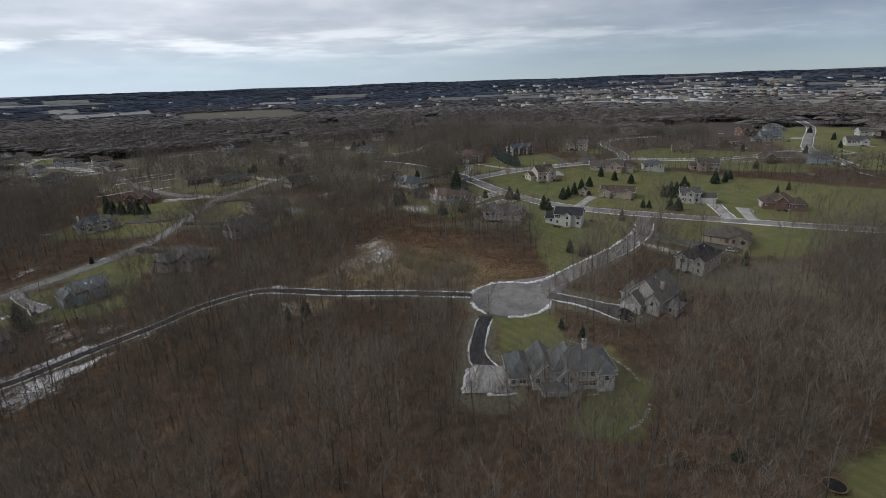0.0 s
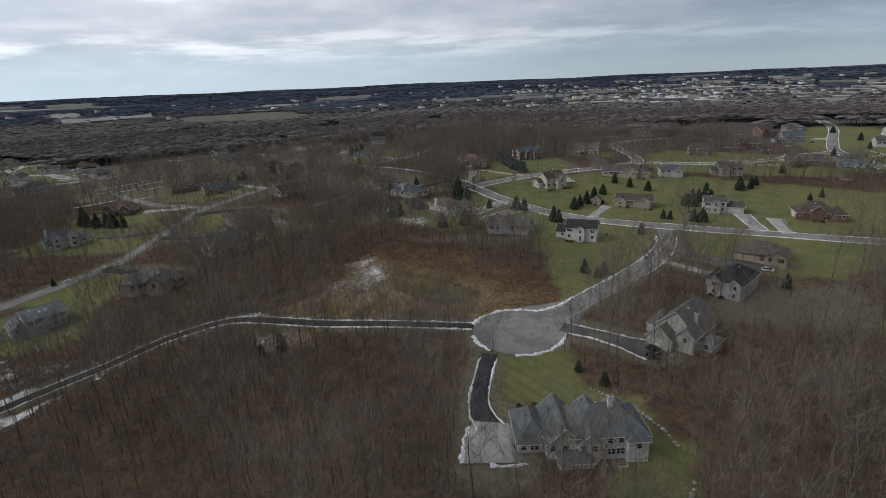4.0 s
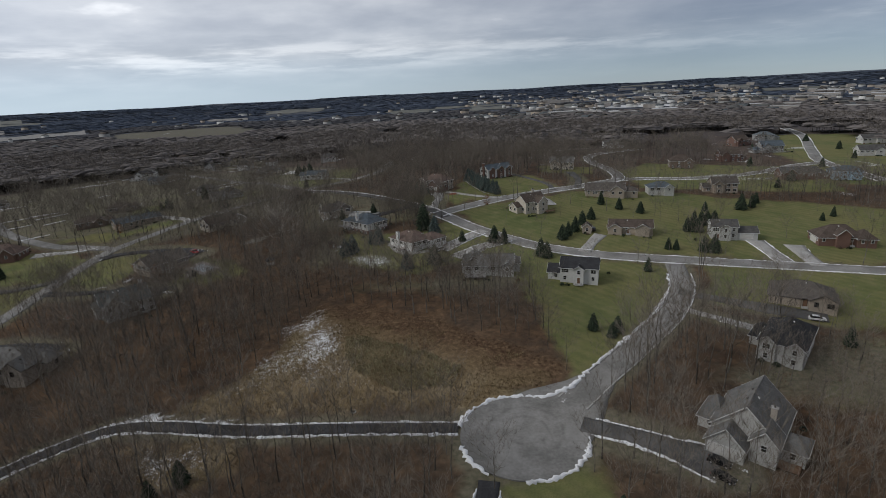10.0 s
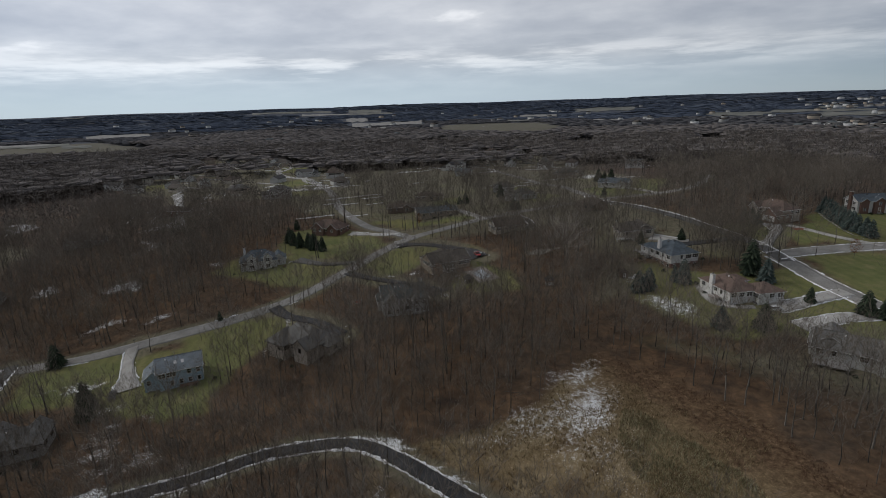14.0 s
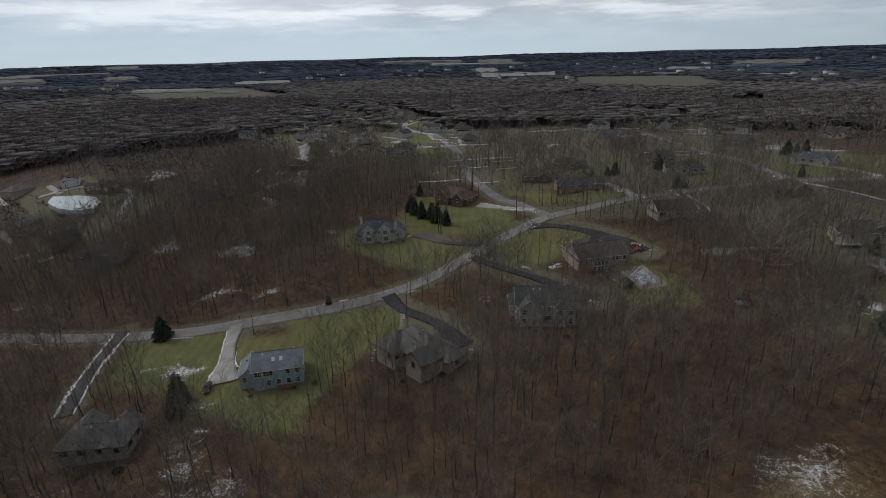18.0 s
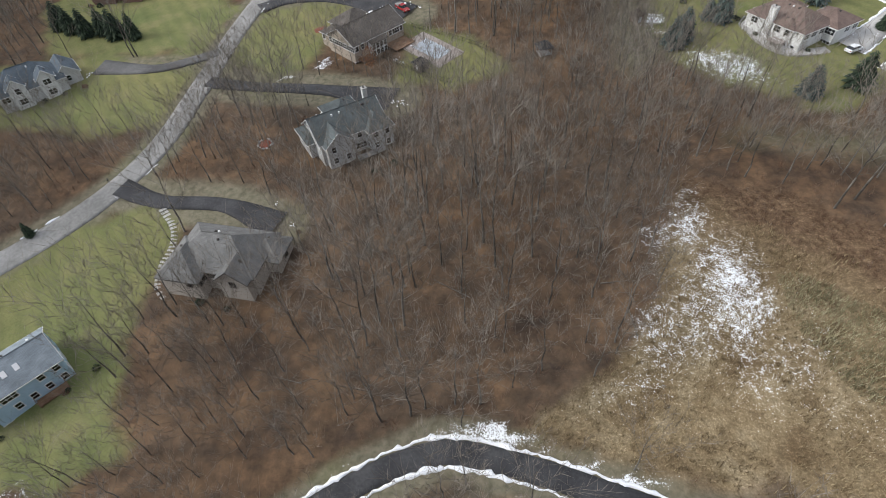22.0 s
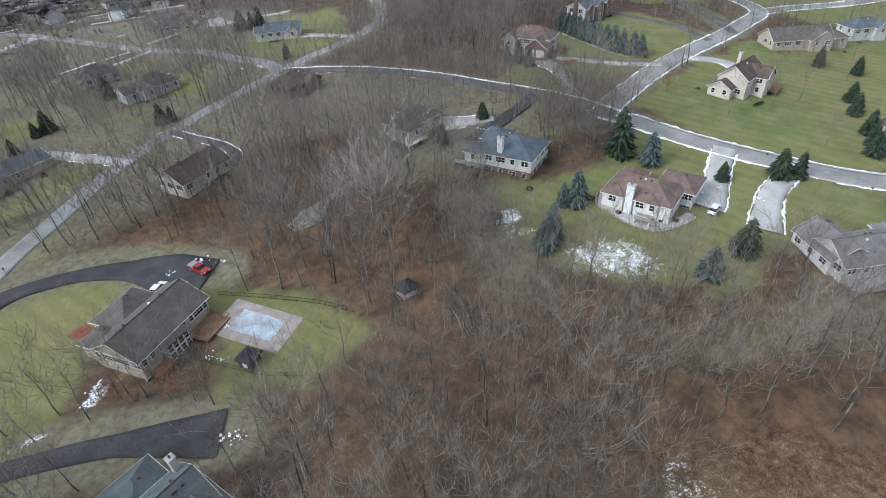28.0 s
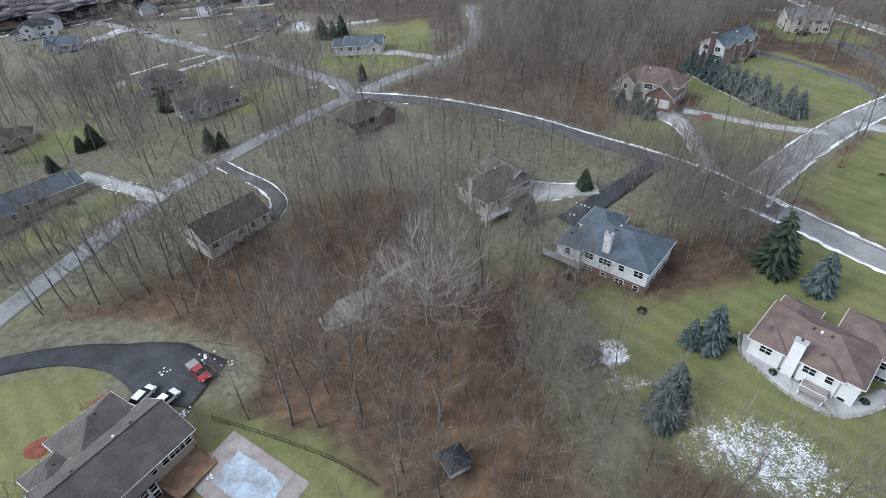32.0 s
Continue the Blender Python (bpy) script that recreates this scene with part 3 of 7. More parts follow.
LAWNS = [
    [(44, 154), (58, 163), (80, 183), (95, 203), (104, 221), (60, 245), (46, 262), (42, 243), (46, 205), (44, 172)],
    [(125, 230), (190, 208), (270, 182), (275, 262), (205, 303), (155, 335), (112, 341), (66, 324), (44, 313), (32, 305), (37, 291), (48, 271), (64, 254), (90, 240)],
    [(104, 192), (118, 221), (170, 204), (200, 190), (150, 163), (128, 168)],
    [(36, 349), (47, 340), (60, 333), (100, 350), (96, 392), (66, 388), (48, 384)],
    [(2, 342), (22, 322), (25, 345), (14, 352)], [(31, 322), (52, 331), (40, 343), (30, 345)],
    [(-26, 288), (-27, 258), (-14, 243), (8, 230), (18, 238), (44, 240), (58, 250), (35, 281), (27, 293), (8, 284), (-10, 280)],
    [(18, 121), (37, 122), (38, 104), (48, 96), (53, 80), (50, 63), (40, 55), (27, 60), (40, 74), (44, 92), (16, 98)],
    [(-190.4, 134.9), (-208.4, 149.4), (-187.8, 168.2), (-155.7, 179.8), (-133.4, 190.2), (-134.1, 168.6), (-125.7, 152.7), (-144.1, 144.8), (-164.9, 144.2)],
    [(-171.7, 182), (-155.1, 196.7), (-138.7, 203.7), (-131.7, 194.7), (-131.3, 182.9), (-135.2, 168.6), (-151.9, 170.1)],
    [(-140, 256), (-139, 288), (-114, 290), (-113, 262), (-118, 255), (-128, 250)],
    [(-198, 262), (-148, 262), (-147, 288), (-170, 303), (-200, 310), (-215, 290)], [(-205, 228), (-150, 228), (-148, 255), (-180, 262), (-210, 255)],
    [(-180, 322), (-150, 317), (-118, 345), (-132, 350), (-150, 330), (-168, 334)],
    [(-96, 276), (-72, 263), (-62, 252), (-76, 243), (-92, 248), (-90, 258)],
    [(-80, 436), (-62, 405), (-30, 420), (-30, 452), (-60, 455)],
    [(105, 405), (140, 395), (150, 425), (115, 440)],
    [(270, 330), (330, 300), (480, 560), (420, 600), (330, 480)],
    [(150, 345), (260, 310), (290, 380), (200, 440), (160, 400)],
    [(-310, 365), (-275, 380), (-262, 405), (-300, 400)], [(-345, 420), (-318, 410), (-300, 440), (-340, 455)], [(-430, 500), (-390, 480), (-370, 520), (-420, 545)], [(-470, 380), (-430, 360), (-440, 400)], [(-120, 395), (-92, 385), (-88, 410), (-112, 420)], [(-160, 372), (-138, 378), (-150, 398), (-170, 395)], [(-60, 455), (-30, 452), (-24, 480), (-62, 475)], [(-150, 430), (-118, 425), (-112, 445), (-140, 450)],
    [(60, 25), (110, 20), (105, 48), (82, 46)],
]
LEAS = [[(-720, 1500), (-430, 1570), (-270, 1270), (-300, 1110), (-540, 1150)], [(-1400, 620), (-1380, 900), (-1020, 800), (-800, 620), (-1000, 500)]]  # open land far off
FIELD = [(-66.6, 155.2), (-58.3, 164.1), (-50, 169), (-40, 180), (-36, 193), (-30, 211), (-16, 209), (8, 196), (28, 178), (42, 165), (41, 156), (13, 147), (-25, 151), (-56.2, 157.4)]
MEADOWS = [FIELD, [(-67.7, 148.2), (-43, 147), (-38, 138), (-47, 131), (-60.5, 137)],
           ]
OPEN = [[(-440, 345), (-350, 352), (-240, 372), (-290, 470), (-420, 560), (-620, 645), (-610, 520), (-500, 420)], [(-120, 560), (-200, 580), (-330, 720), (-300, 790), (-170, 700), (-100, 560)], [(-470, 180), (-330, 160), (-330, 225), (-460, 225)]]  # thinly wooded estates farther off
THIN = [
    [(-142, 290), (-128, 300), (-108, 312), (-85, 333), (-52, 330), (-48, 296), (-28, 296), (4, 328), (-40, 375), (-56, 398), (-20, 450), (-90, 540), (-280, 580), (-350, 420), (-230, 330), (-150, 318)],
    [(-142, 215), (-128.4, 205.5), (-106.2, 205.4), (-88, 230), (-88, 252), (-140, 256)],
    [(-30, 300), (-12, 300), (22, 298), (8, 328)], [(-38, 246), (-22, 256), (-28, 287), (-36, 284)],
    [(-20, 222), (12, 226), (60, 232), (55, 216), (30, 214)],
    [(80, 150), (125, 160), (150, 160), (140, 120), (95, 135)],
]
SNOW = [  # x, y, long radius, short radius, turn, strength
    (-11, 249, 15, 8.0, -38, 0.74), (-26.5, 271, 5.5, 2.8, 65, 0.85), (-25, 264.5, 5, 2.5, 20, 0.6), (-26, 184, 18, 5, 76, 0.74), (-34, 180, 18, 9.0, 62, 0.62), (-22, 172, 16, 8.0, 40, 0.55), (-30, 176, 34, 17, 40, 0.45), (-20, 163, 28, 8, -8, 0.45), (-30, 200, 9, 5, 70, 0.7), (-27, 188, 16, 6.5, 78, 0.64), (-39, 172, 16, 6, 45, 0.6), (-46, 166, 15, 6, 20, 0.5), (-52, 141, 10, 5, -35, 0.62), (-128, 116.9, 15, 2.4, 48, 1.1), (-121.1, 107.7, 16, 3.2, 48, 1.05), (-111, 135.8, 6, 3, 45, 0.6), (-125.4, 135, 7, 4, 60, 0.66), (-138, 133.1, 8, 3.5, 60, 0.7), (-146.7, 139.6, 5, 3, 40, 0.74), (-174.8, 151.8, 8, 4, 42, 0.78), (-127.3, 95.2, 15, 6, 45, 0.76), (-144.4, 99.5, 12, 4, 48, 0.9),
    (-156.6, 146.1, 9, 4, 40, 0.6), (-134.5, 134.1, 10, 5, 40, 0.52), (-156.5, 112.7, 10, 5, 40, 0.5), (-52, 138, 9, 4, -40, 0.6), (-136.8, 90.7, 16, 7, 48, 0.66), (-104.6, 129.4, 9, 2.0, 46, 0.72), (-211.4, 181.1, 12, 5, 40, 0.7), (-191.5, 191.2, 10, 4, 45, 0.68), (-66.6, 159.3, 9, 2.4, -6, 0.85), (-50, 155.2, 9, 1.8, -9, 0.75), (-92, 150.8, 8, 2, 42, 0.6),
    (-231.5, 205.8, 12, 7, 30, 0.75), (-270.3, 193.2, 10, 6, 10, 0.7), (-215, 240, 7, 4, 20, 0.7), (-113, 254, 4.5, 2, 20, 0.8), (-122, 250, 4, 1.6, 20, 0.8), (-127, 247.5, 2.5, 1.2, 20, 0.85), (-20, 206, 9, 6, 20, 0.25), (-211.8, 180.3, 16, 4, 40, 0.5), (-14, 178, 12, 6, -20, 0.3),
    (-141, 93, 14, 6, 48, 0.7), (-122.7, 92.5, 10, 4, 60, 0.68), (-116, 107, 9, 3, 45, 0.5), (-128, 103.2, 16, 2.4, 43, 0.78), (-122, 122.2, 14, 2.4, 43, 0.82), (-143, 136, 8, 4.5, 30, 0.6), (-129.6, 128.5, 10, 5.5, 35, 0.6), (-123, 135.4, 6, 4, 30, 0.62), (-138, 147, 5, 3, 40, 0.6),
    (-60, 142, 9, 3.6, -52, 0.7), (-49, 139, 9, 4.5, -35, 0.52), (-40, 178, 13, 5.5, 50, 0.62), (-25.4, 183, 13, 5.5, 70, 0.72), (-33.6, 200, 15, 4.5, 60, 0.62), (-32, 188, 28, 12, 62, 0.45), (-174, 150, 10, 3.6, 40, 0.55), (-183, 148, 11, 1.5, 40, 0.62),
    (-284.1, 121.7, 15, 6, 35, 0.55), (-150, 303, 3.5, 1.6, 10, 0.9), (45, 172, 6, 3, 20, 0.4),
]


def near_lines(x, y):
    """Distance from the roads, less half their width."""
    best = np.full(np.shape(x), 1e9)
    flat_x, flat_y = np.ravel(x), np.ravel(y)
    out = np.full(flat_x.shape, 1e9)
    jobs = [(LINES[k][::2], ROADS[k][1] / 2) for k in ROADS] + [(curve_points(l, 3.0), max(w) / 2) for l, w, _ in DRIVES]
    for line, half in jobs:
        lo, hi = line.min(0) - 25, line.max(0) + 25
        sel = np.nonzero((flat_x > lo[0]) & (flat_x < hi[0]) & (flat_y > lo[1]) & (flat_y < hi[1]))[0]
        for chunk in np.array_split(sel, max(1, len(sel) * len(line) // 4000000 + 1)):
            if len(chunk):
                d = np.sqrt(((flat_x[chunk, None] - line[:, 0]) ** 2 + (flat_y[chunk, None] - line[:, 1]) ** 2).min(1)) - half
                out[chunk] = np.minimum(out[chunk], d)
    out = np.minimum(out, np.hypot(flat_x - COURT[0], flat_y - COURT[1]) - 15)
    return out.reshape(np.shape(best))


def value_noise(x, y, size, seed):
    """Smooth random values between 0 and 1 on arrays."""
    def lattice(i, j):
        h = np.sin(i * 127.1 + j * 311.7 + seed * 74.7) * 43758.5453
        return h - np.floor(h)
    u, v = x / size, y / size
    i, j = np.floor(u), np.floor(v)
    a, b = u - i, v - j
    a, b = a * a * (3 - 2 * a), b * b * (3 - 2 * b)
    return (lattice(i, j) * (1 - a) + lattice(i + 1, j) * a) * (1 - b) + (lattice(i, j + 1) * (1 - a) + lattice(i + 1, j + 1) * a) * b


# ---- the ground: one sheet to the horizon ----
def spread(lo, hi, step, end_lo, end_hi):
    mid = list(np.arange(lo, hi + step / 2, step))
    for sign, end in ((-1, end_lo), (1, end_hi)):
        s, x = step, mid[0] if sign < 0 else mid[-1]
        while (x > end) if sign < 0 else (x < end):
            s *= 1.07
            x += sign * s
            mid.insert(0, x) if sign < 0 else mid.append(x)
    return np.array(mid)


gx, gy = np.meshgrid(spread(-250, 250, 1.85, -4900, 4900), spread(20, 450, 1.85, -1500, 4990))
jx = gx + (value_noise(gx, gy, 7, 1) - 0.5) * 5 + (value_noise(gx, gy, 2.6, 2) - 0.5) * 2.4
jy = gy + (value_noise(gx, gy, 7, 3) - 0.5) * 5 + (value_noise(gx, gy, 2.6, 4) - 0.5) * 2.4
lawn, field, thin = np.zeros(gx.shape), np.zeros(gx.shape), np.zeros(gx.shape)
for k in range(5):
    ox, oy = 1.1 * math.cos(k * 1.257), 1.1 * math.sin(k * 1.257)
    hit = np.zeros(gx.shape, bool)
    for poly in LAWNS:
        hit |= inside(jx + ox, jy + oy, poly)
    lawn += hit / 5
    hit = np.zeros(gx.shape, bool)
    for poly in MEADOWS:
        hit |= inside(jx + ox, jy + oy, poly)
    field += hit / 5
    hit = np.zeros(gx.shape, bool)
    for poly in THIN[:1] + THIN[2:] + OPEN + LEAS:
        hit |= inside(jx + 3 * ox, jy + 3 * oy, poly)
    thin += hit / 5
far_fields = smooth((np.hypot(gx, gy - 150) - 700) / 300) * 0.6 * smooth((value_noise(gx, gy, 260, 9) - 0.9) / 0.05)
thin = np.maximum(thin, far_fields)
snow = np.zeros(gx.shape)
for x, y, a, b, turn, s in SNOW:
    c, d = math.cos(radians(turn)), math.sin(radians(turn))
    u, v = ((jx - x) * c + (jy - y) * d) / a, (-(jx - x) * d + (jy - y) * c) / b
    snow = np.maximum(snow, s * np.exp(-(u * u + v * v) ** 1.4 * 0.8))
far_melt = smooth((np.hypot(gx, gy - 200) - 190) / 120) * smooth((value_noise(gx, gy, 17, 51) - 0.8) / 0.1) * (np.hypot(gx, gy) < 1500)
snow = np.maximum(snow, 0.7 * far_melt)
verge = near_lines(gx, gy)
thin = np.maximum(thin, smooth(1 - (verge - 1.4) / 2.6) * (verge < 4.2))
lane = curve_points(DRIVES[0][0], 2.5)
lane_near = (gx > -240) & (gx < 25) & (gy < 170) & (gy > 5)
lane_far = np.full(gx.shape, 99.0)
lane_far[lane_near] = np.sqrt(((gx[lane_near][:, None] - lane[:, 0]) ** 2 + (gy[lane_near][:, None] - lane[:, 1]) ** 2).min(1))
bare_verge = smooth((6.4 - lane_far - 1.5 * value_noise(gx, gy, 6, 77)) / 1.6)
thin, field = np.maximum(thin, bare_verge), field * (1 - 0.75 * bare_verge)
gz = ground(gx, gy) + (value_noise(gx, gy, 5, 5) - 0.5) * 0.12 * (verge > 2)
gz -= 0.25 * (verge < -0.6)
gv = np.stack([gx, gy, gz], -1).reshape(-1, 3)
gi = np.arange(gx.size).reshape(gx.shape)
gq = np.stack([gi[:-1, :-1], gi[:-1, 1:], gi[1:, 1:], gi[1:, :-1]], -1).reshape(-1, 4)

soil = bpy.data.materials.new("ground")
soil.use_nodes = True
nt = soil.node_tree
pr = nt.nodes["Principled BSDF"]
pr.inputs["Roughness"].default_value, pr.inputs["Specular IOR Level"].default_value = 0.95, 0.1
tc = nt.nodes.new("ShaderNodeTexCoord")


def gnoise(size, detail=4, rough=0.6):
    n = nt.nodes.new("ShaderNodeTexNoise")
    n.inputs["Scale"].default_value, n.inputs["Detail"].default_value, n.inputs["Roughness"].default_value = 1.0 / size, detail, rough
    nt.links.new(tc.outputs["Object"], n.inputs["Vector"])
    return n.outputs["Fac"]


def gramp(fac, *stops):
    r = nt.nodes.new("ShaderNodeValToRGB")
    for i, (at, c) in enumerate(stops):
        e = r.color_ramp.elements[i] if i < 2 else r.color_ramp.elements.new(at)
        e.position, e.color = at, (*c, 1)
    nt.links.new(fac, r.inputs[0])
    return r.outputs[0]


def gmix(fac, a, b, mode="MIX"):
    n = nt.nodes.new("ShaderNodeMixRGB")
    n.blend_type = mode
    for sock, v in zip(n.inputs, (fac, a, b)):
        if isinstance(v, (int, float)):
            sock.default_value = v
        elif isinstance(v, tuple):
            sock.default_value = (*v, 1)
        else:
            nt.links.new(v, sock)
    return n.outputs[0]


def gmath(op, a, b, clamp=False):
    n = nt.nodes.new("ShaderNodeMath")
    n.operation, n.use_clamp = op, clamp
    for sock, v in zip(n.inputs, (a, b)):
        if isinstance(v, (int, float)):
            sock.default_value = v
        else:
            nt.links.new(v, sock)
    return n.outputs[0]


zone = nt.nodes.new("ShaderNodeVertexColor")
zone.layer_name = "zone"
zs = nt.nodes.new("ShaderNodeSeparateColor")
nt.links.new(zone.outputs["Color"], zs.inputs[0])
n_big, n_mid, n_small, n_tiny, n_speck = gnoise(38), gnoise(7), gnoise(1.3), gnoise(0.35, 2), gnoise(0.3, 3, 0.75)
litter = gramp(n_mid, (0.3, (0.06, 0.042, 0.031)), (0.5, (0.113, 0.071, 0.043)), (0.7, (0.185, 0.115, 0.065)))
litter = gmix(gmath("MULTIPLY", gmath("SUBTRACT", n_big, 0.3, True), 2.0, True), litter, gramp(n_small, (0.3, (0.075, 0.059, 0.045)), (0.7, (0.135, 0.109, 0.083))))
litter = gmix(0.75, litter, gramp(gnoise(2.4, 5, 0.68), (0.32, (0.55, 0.58, 0.62)), (0.5, (0.95, 0.95, 0.95)), (0.68, (1.5, 1.42, 1.34))), "MULTIPLY")
grass = gramp(n_mid, (0.25, (0.092, 0.122, 0.046)), (0.5, (0.138, 0.16, 0.065)), (0.75, (0.21, 0.2, 0.1)))
grass = gmix(gmath("MULTIPLY", gmath("SUBTRACT", n_big, 0.29, True), 1.7, True), grass, gramp(n_small, (0.3, (0.18, 0.168, 0.07)), (0.7, (0.26, 0.218, 0.105))))
grass = gmix(0.35, grass, gramp(n_tiny, (0.3, (0.6, 0.6, 0.6)), (0.7, (1.3, 1.3, 1.3))), "MULTIPLY")
tilted = nt.nodes.new("ShaderNodeVectorMath")
tilted.operation, tilted.inputs[1].default_value = "DOT_PRODUCT", (0.81, 0.58, 0)
nt.links.new(tc.outputs["Object"], tilted.inputs[0])
mown = gmath("MULTIPLY", gmath("SINE", gmath("MULTIPLY", tilted.outputs["Value"], 1.65), 0.0), gmath("MULTIPLY", n_big, 0.1))
grass = gmix(1.0, grass, gramp(gmath("ADD", mown, 0.5), (0.3, (0.72, 0.76, 0.8)), (0.7, (1.26, 1.22, 1.15))), "MULTIPLY")
reed = gramp(n_mid, (0.3, (0.13, 0.09, 0.05)), (0.5, (0.225, 0.17, 0.098)), (0.7, (0.32, 0.26, 0.165)))
split_xy = nt.nodes.new("ShaderNodeSeparateXYZ")
nt.links.new(tc.outputs["Object"], split_xy.inputs[0])
eastward = gmath("ADD", gmath("MULTIPLY", split_xy.outputs["X"], 0.034), gmath("MULTIPLY", gmath("SUBTRACT", split_xy.outputs["Y"], 172), 0.045))
reed = gmix(gmath("MULTIPLY", gmath("ADD", eastward, gmath("MULTIPLY", gmath("SUBTRACT", n_mid, 0.5), 2.0)), 1.2, True), reed, gramp(n_small, (0.3, (0.08, 0.048, 0.028)), (0.7, (0.17, 0.115, 0.07))))
reed = gmix(0.6, reed, gramp(n_speck, (0.36, (0.62, 0.6, 0.56)), (0.52, (0.98, 0.98, 0.98)), (0.66, (1.9, 1.9, 1.95))), "MULTIPLY")
reed = gmix(0.5, reed, gramp(n_small, (0.3, (0.55, 0.55, 0.55)), (0.7, (1.4, 1.4, 1.4))), "MULTIPLY")
olive = gramp(n_small, (0.3, (0.11, 0.104, 0.07)), (0.5, (0.168, 0.155, 0.108)), (0.72, (0.235, 0.205, 0.15)))
olive = gmix(gmath("MULTIPLY", gmath("SUBTRACT", gnoise(24, 3), 0.53, True), 3, True), olive, grass)
colour = gmix(gmath("MULTIPLY", zone.outputs["Alpha"], gmath("ADD", 0.45, n_mid), True), litter, olive)
# from 350 m out, blue-grey distance haze is mixed into the ground colour
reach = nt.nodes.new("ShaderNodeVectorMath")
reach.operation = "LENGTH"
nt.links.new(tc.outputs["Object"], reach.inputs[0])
far_haze = nt.nodes.new("ShaderNodeMapRange")
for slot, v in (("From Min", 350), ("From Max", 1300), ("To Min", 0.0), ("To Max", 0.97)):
    far_haze.inputs[slot].default_value = v
nt.links.new(reach.outputs["Value"], far_haze.inputs["Value"])
colour = gmix(gmath("MULTIPLY", far_haze.outputs[0], gmath("SUBTRACT", 1.0, gmath("MULTIPLY", zone.outputs["Alpha"], 0.75))), colour, gramp(gnoise(120), (0.35, (0.066, 0.077, 0.1)), (0.65, (0.085, 0.096, 0.117))))
colour = gmix(zs.outputs[1], colour, reed)
colour = gmix(zs.outputs[0], colour, grass)
melt = gmath("MULTIPLY", gmath("SUBTRACT", gmath("ADD", zs.outputs[2], gmath("MULTIPLY", gmath("SUBTRACT", gmath("ADD", gmath("MULTIPLY", n_small, 0.35), gmath("MULTIPLY", n_speck, 0.65)), 0.5), 2.2)), 0.62), 5, True)
melt = gmath("MULTIPLY", melt, gmath("GREATER_THAN", zs.outputs[2], 0.06))
colour = gmix(melt, colour, (0.86, 0.88, 0.9))
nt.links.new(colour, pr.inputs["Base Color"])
bump = nt.nodes.new("ShaderNodeBump")
bump.inputs["Strength"].default_value, bump.inputs["Distance"].default_value = 0.7, 0.25
nt.links.new(n_small, bump.inputs["Height"])
nt.links.new(bump.outputs[0], pr.inputs["Normal"])

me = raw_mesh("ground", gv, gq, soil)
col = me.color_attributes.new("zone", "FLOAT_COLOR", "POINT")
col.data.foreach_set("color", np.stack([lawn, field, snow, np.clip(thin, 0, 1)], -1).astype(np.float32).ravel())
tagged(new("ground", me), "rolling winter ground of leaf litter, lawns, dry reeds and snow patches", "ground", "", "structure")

# ---- roads ----
for key, (pts, width) in ROADS.items():
    mat = "worn_asphalt" if key == "ridge_street" else "road"
    tagged(ribbon("road_" + key, LINES[key], width, mat, 0.06 + 0.004 * len(key), 6), "worn %s asphalt residential street" % ("dark grey" if key == "ridge_street" else "pale grey"), "road", "", "structure")
tagged(ribbon("road_court_mouth", curve_points([(30, 138.5), (36, 142.6), (43, 147.8), (52, 155.2)], 0.8), [25, 21, 12.5, 7.4], "road", 0.098, 8), "widening mouth of a pale grey asphalt street", "road", "", "structure")
court = Geo()
ring = [(COURT[0], COURT[1], float(ground(*COURT)) + 0.11)]
for rad in (5.0, 10.0, 14.3):
    for k in range(48):
        a = k * math.pi / 24
        x, y = COURT[0] + rad * math.cos(a), COURT[1] + rad * math.sin(a)
        ring.append((x, y, float(ground(x, y)) + 0.11))
for k in range(48):
    x, y, z = ring[97 + k]
    ring.append((x, y, z - 0.5))
faces = [(0, 1 + k, 1 + (k + 1) % 48) for k in range(48)]
for r in range(3):
    faces += [(1 + 48 * r + k, 49 + 48 * r + k, 49 + 48 * r + (k + 1) % 48, 1 + 48 * r + (k + 1) % 48) for k in range(48)]
court.add(ring, faces)
marks = MAT["road"].copy()
marks.name = "turning_circle_asphalt"
mt = marks.node_tree
m_tc, m_len, m_noise = mt.nodes.new("ShaderNodeTexCoord"), mt.nodes.new("ShaderNodeVectorMath"), mt.nodes.new("ShaderNodeTexNoise")
m_off = mt.nodes.new("ShaderNodeVectorMath")
m_off.inputs[1].default_value = (COURT[0] + 1.0, COURT[1] + 1.5, float(ground(*COURT)))
m_off.operation, m_len.operation = "SUBTRACT", "LENGTH"
m_noise.inputs["Scale"].default_value = 0.35
m_ramp, m_mul, m_fac = mt.nodes.new("ShaderNodeValToRGB"), mt.nodes.new("ShaderNodeMixRGB"), mt.nodes.new("ShaderNodeMath")
m_div = mt.nodes.new("ShaderNodeMath")
m_div.operation, m_div.inputs[1].default_value = "DIVIDE", 16.0
for at, v in ((0.28, 0.86), (0.30, 0.7), (0.325, 0.7), (0.345, 0.86), (0.5, 0.84), (0.52, 0.7), (0.55, 0.72), (0.575, 0.86), (0.9, 0.86), (0.97, 0.74)):
    e = m_ramp.color_ramp.elements.new(at)
    e.color = (v, v, v, 1)
m_ramp.color_ramp.elements[0].color = (0.86, 0.86, 0.86, 1)
m_ramp.color_ramp.elements[-1].color = (0.8, 0.8, 0.8, 1)
mt.links.new(m_tc.outputs["Object"], m_off.inputs[0])
mt.links.new(m_off.outputs[0], m_len.inputs[0])
mt.links.new(m_len.outputs["Value"], m_div.inputs[0])
mt.links.new(m_div.outputs[0], m_ramp.inputs[0])
mt.links.new(m_tc.outputs["Object"], m_noise.inputs["Vector"])
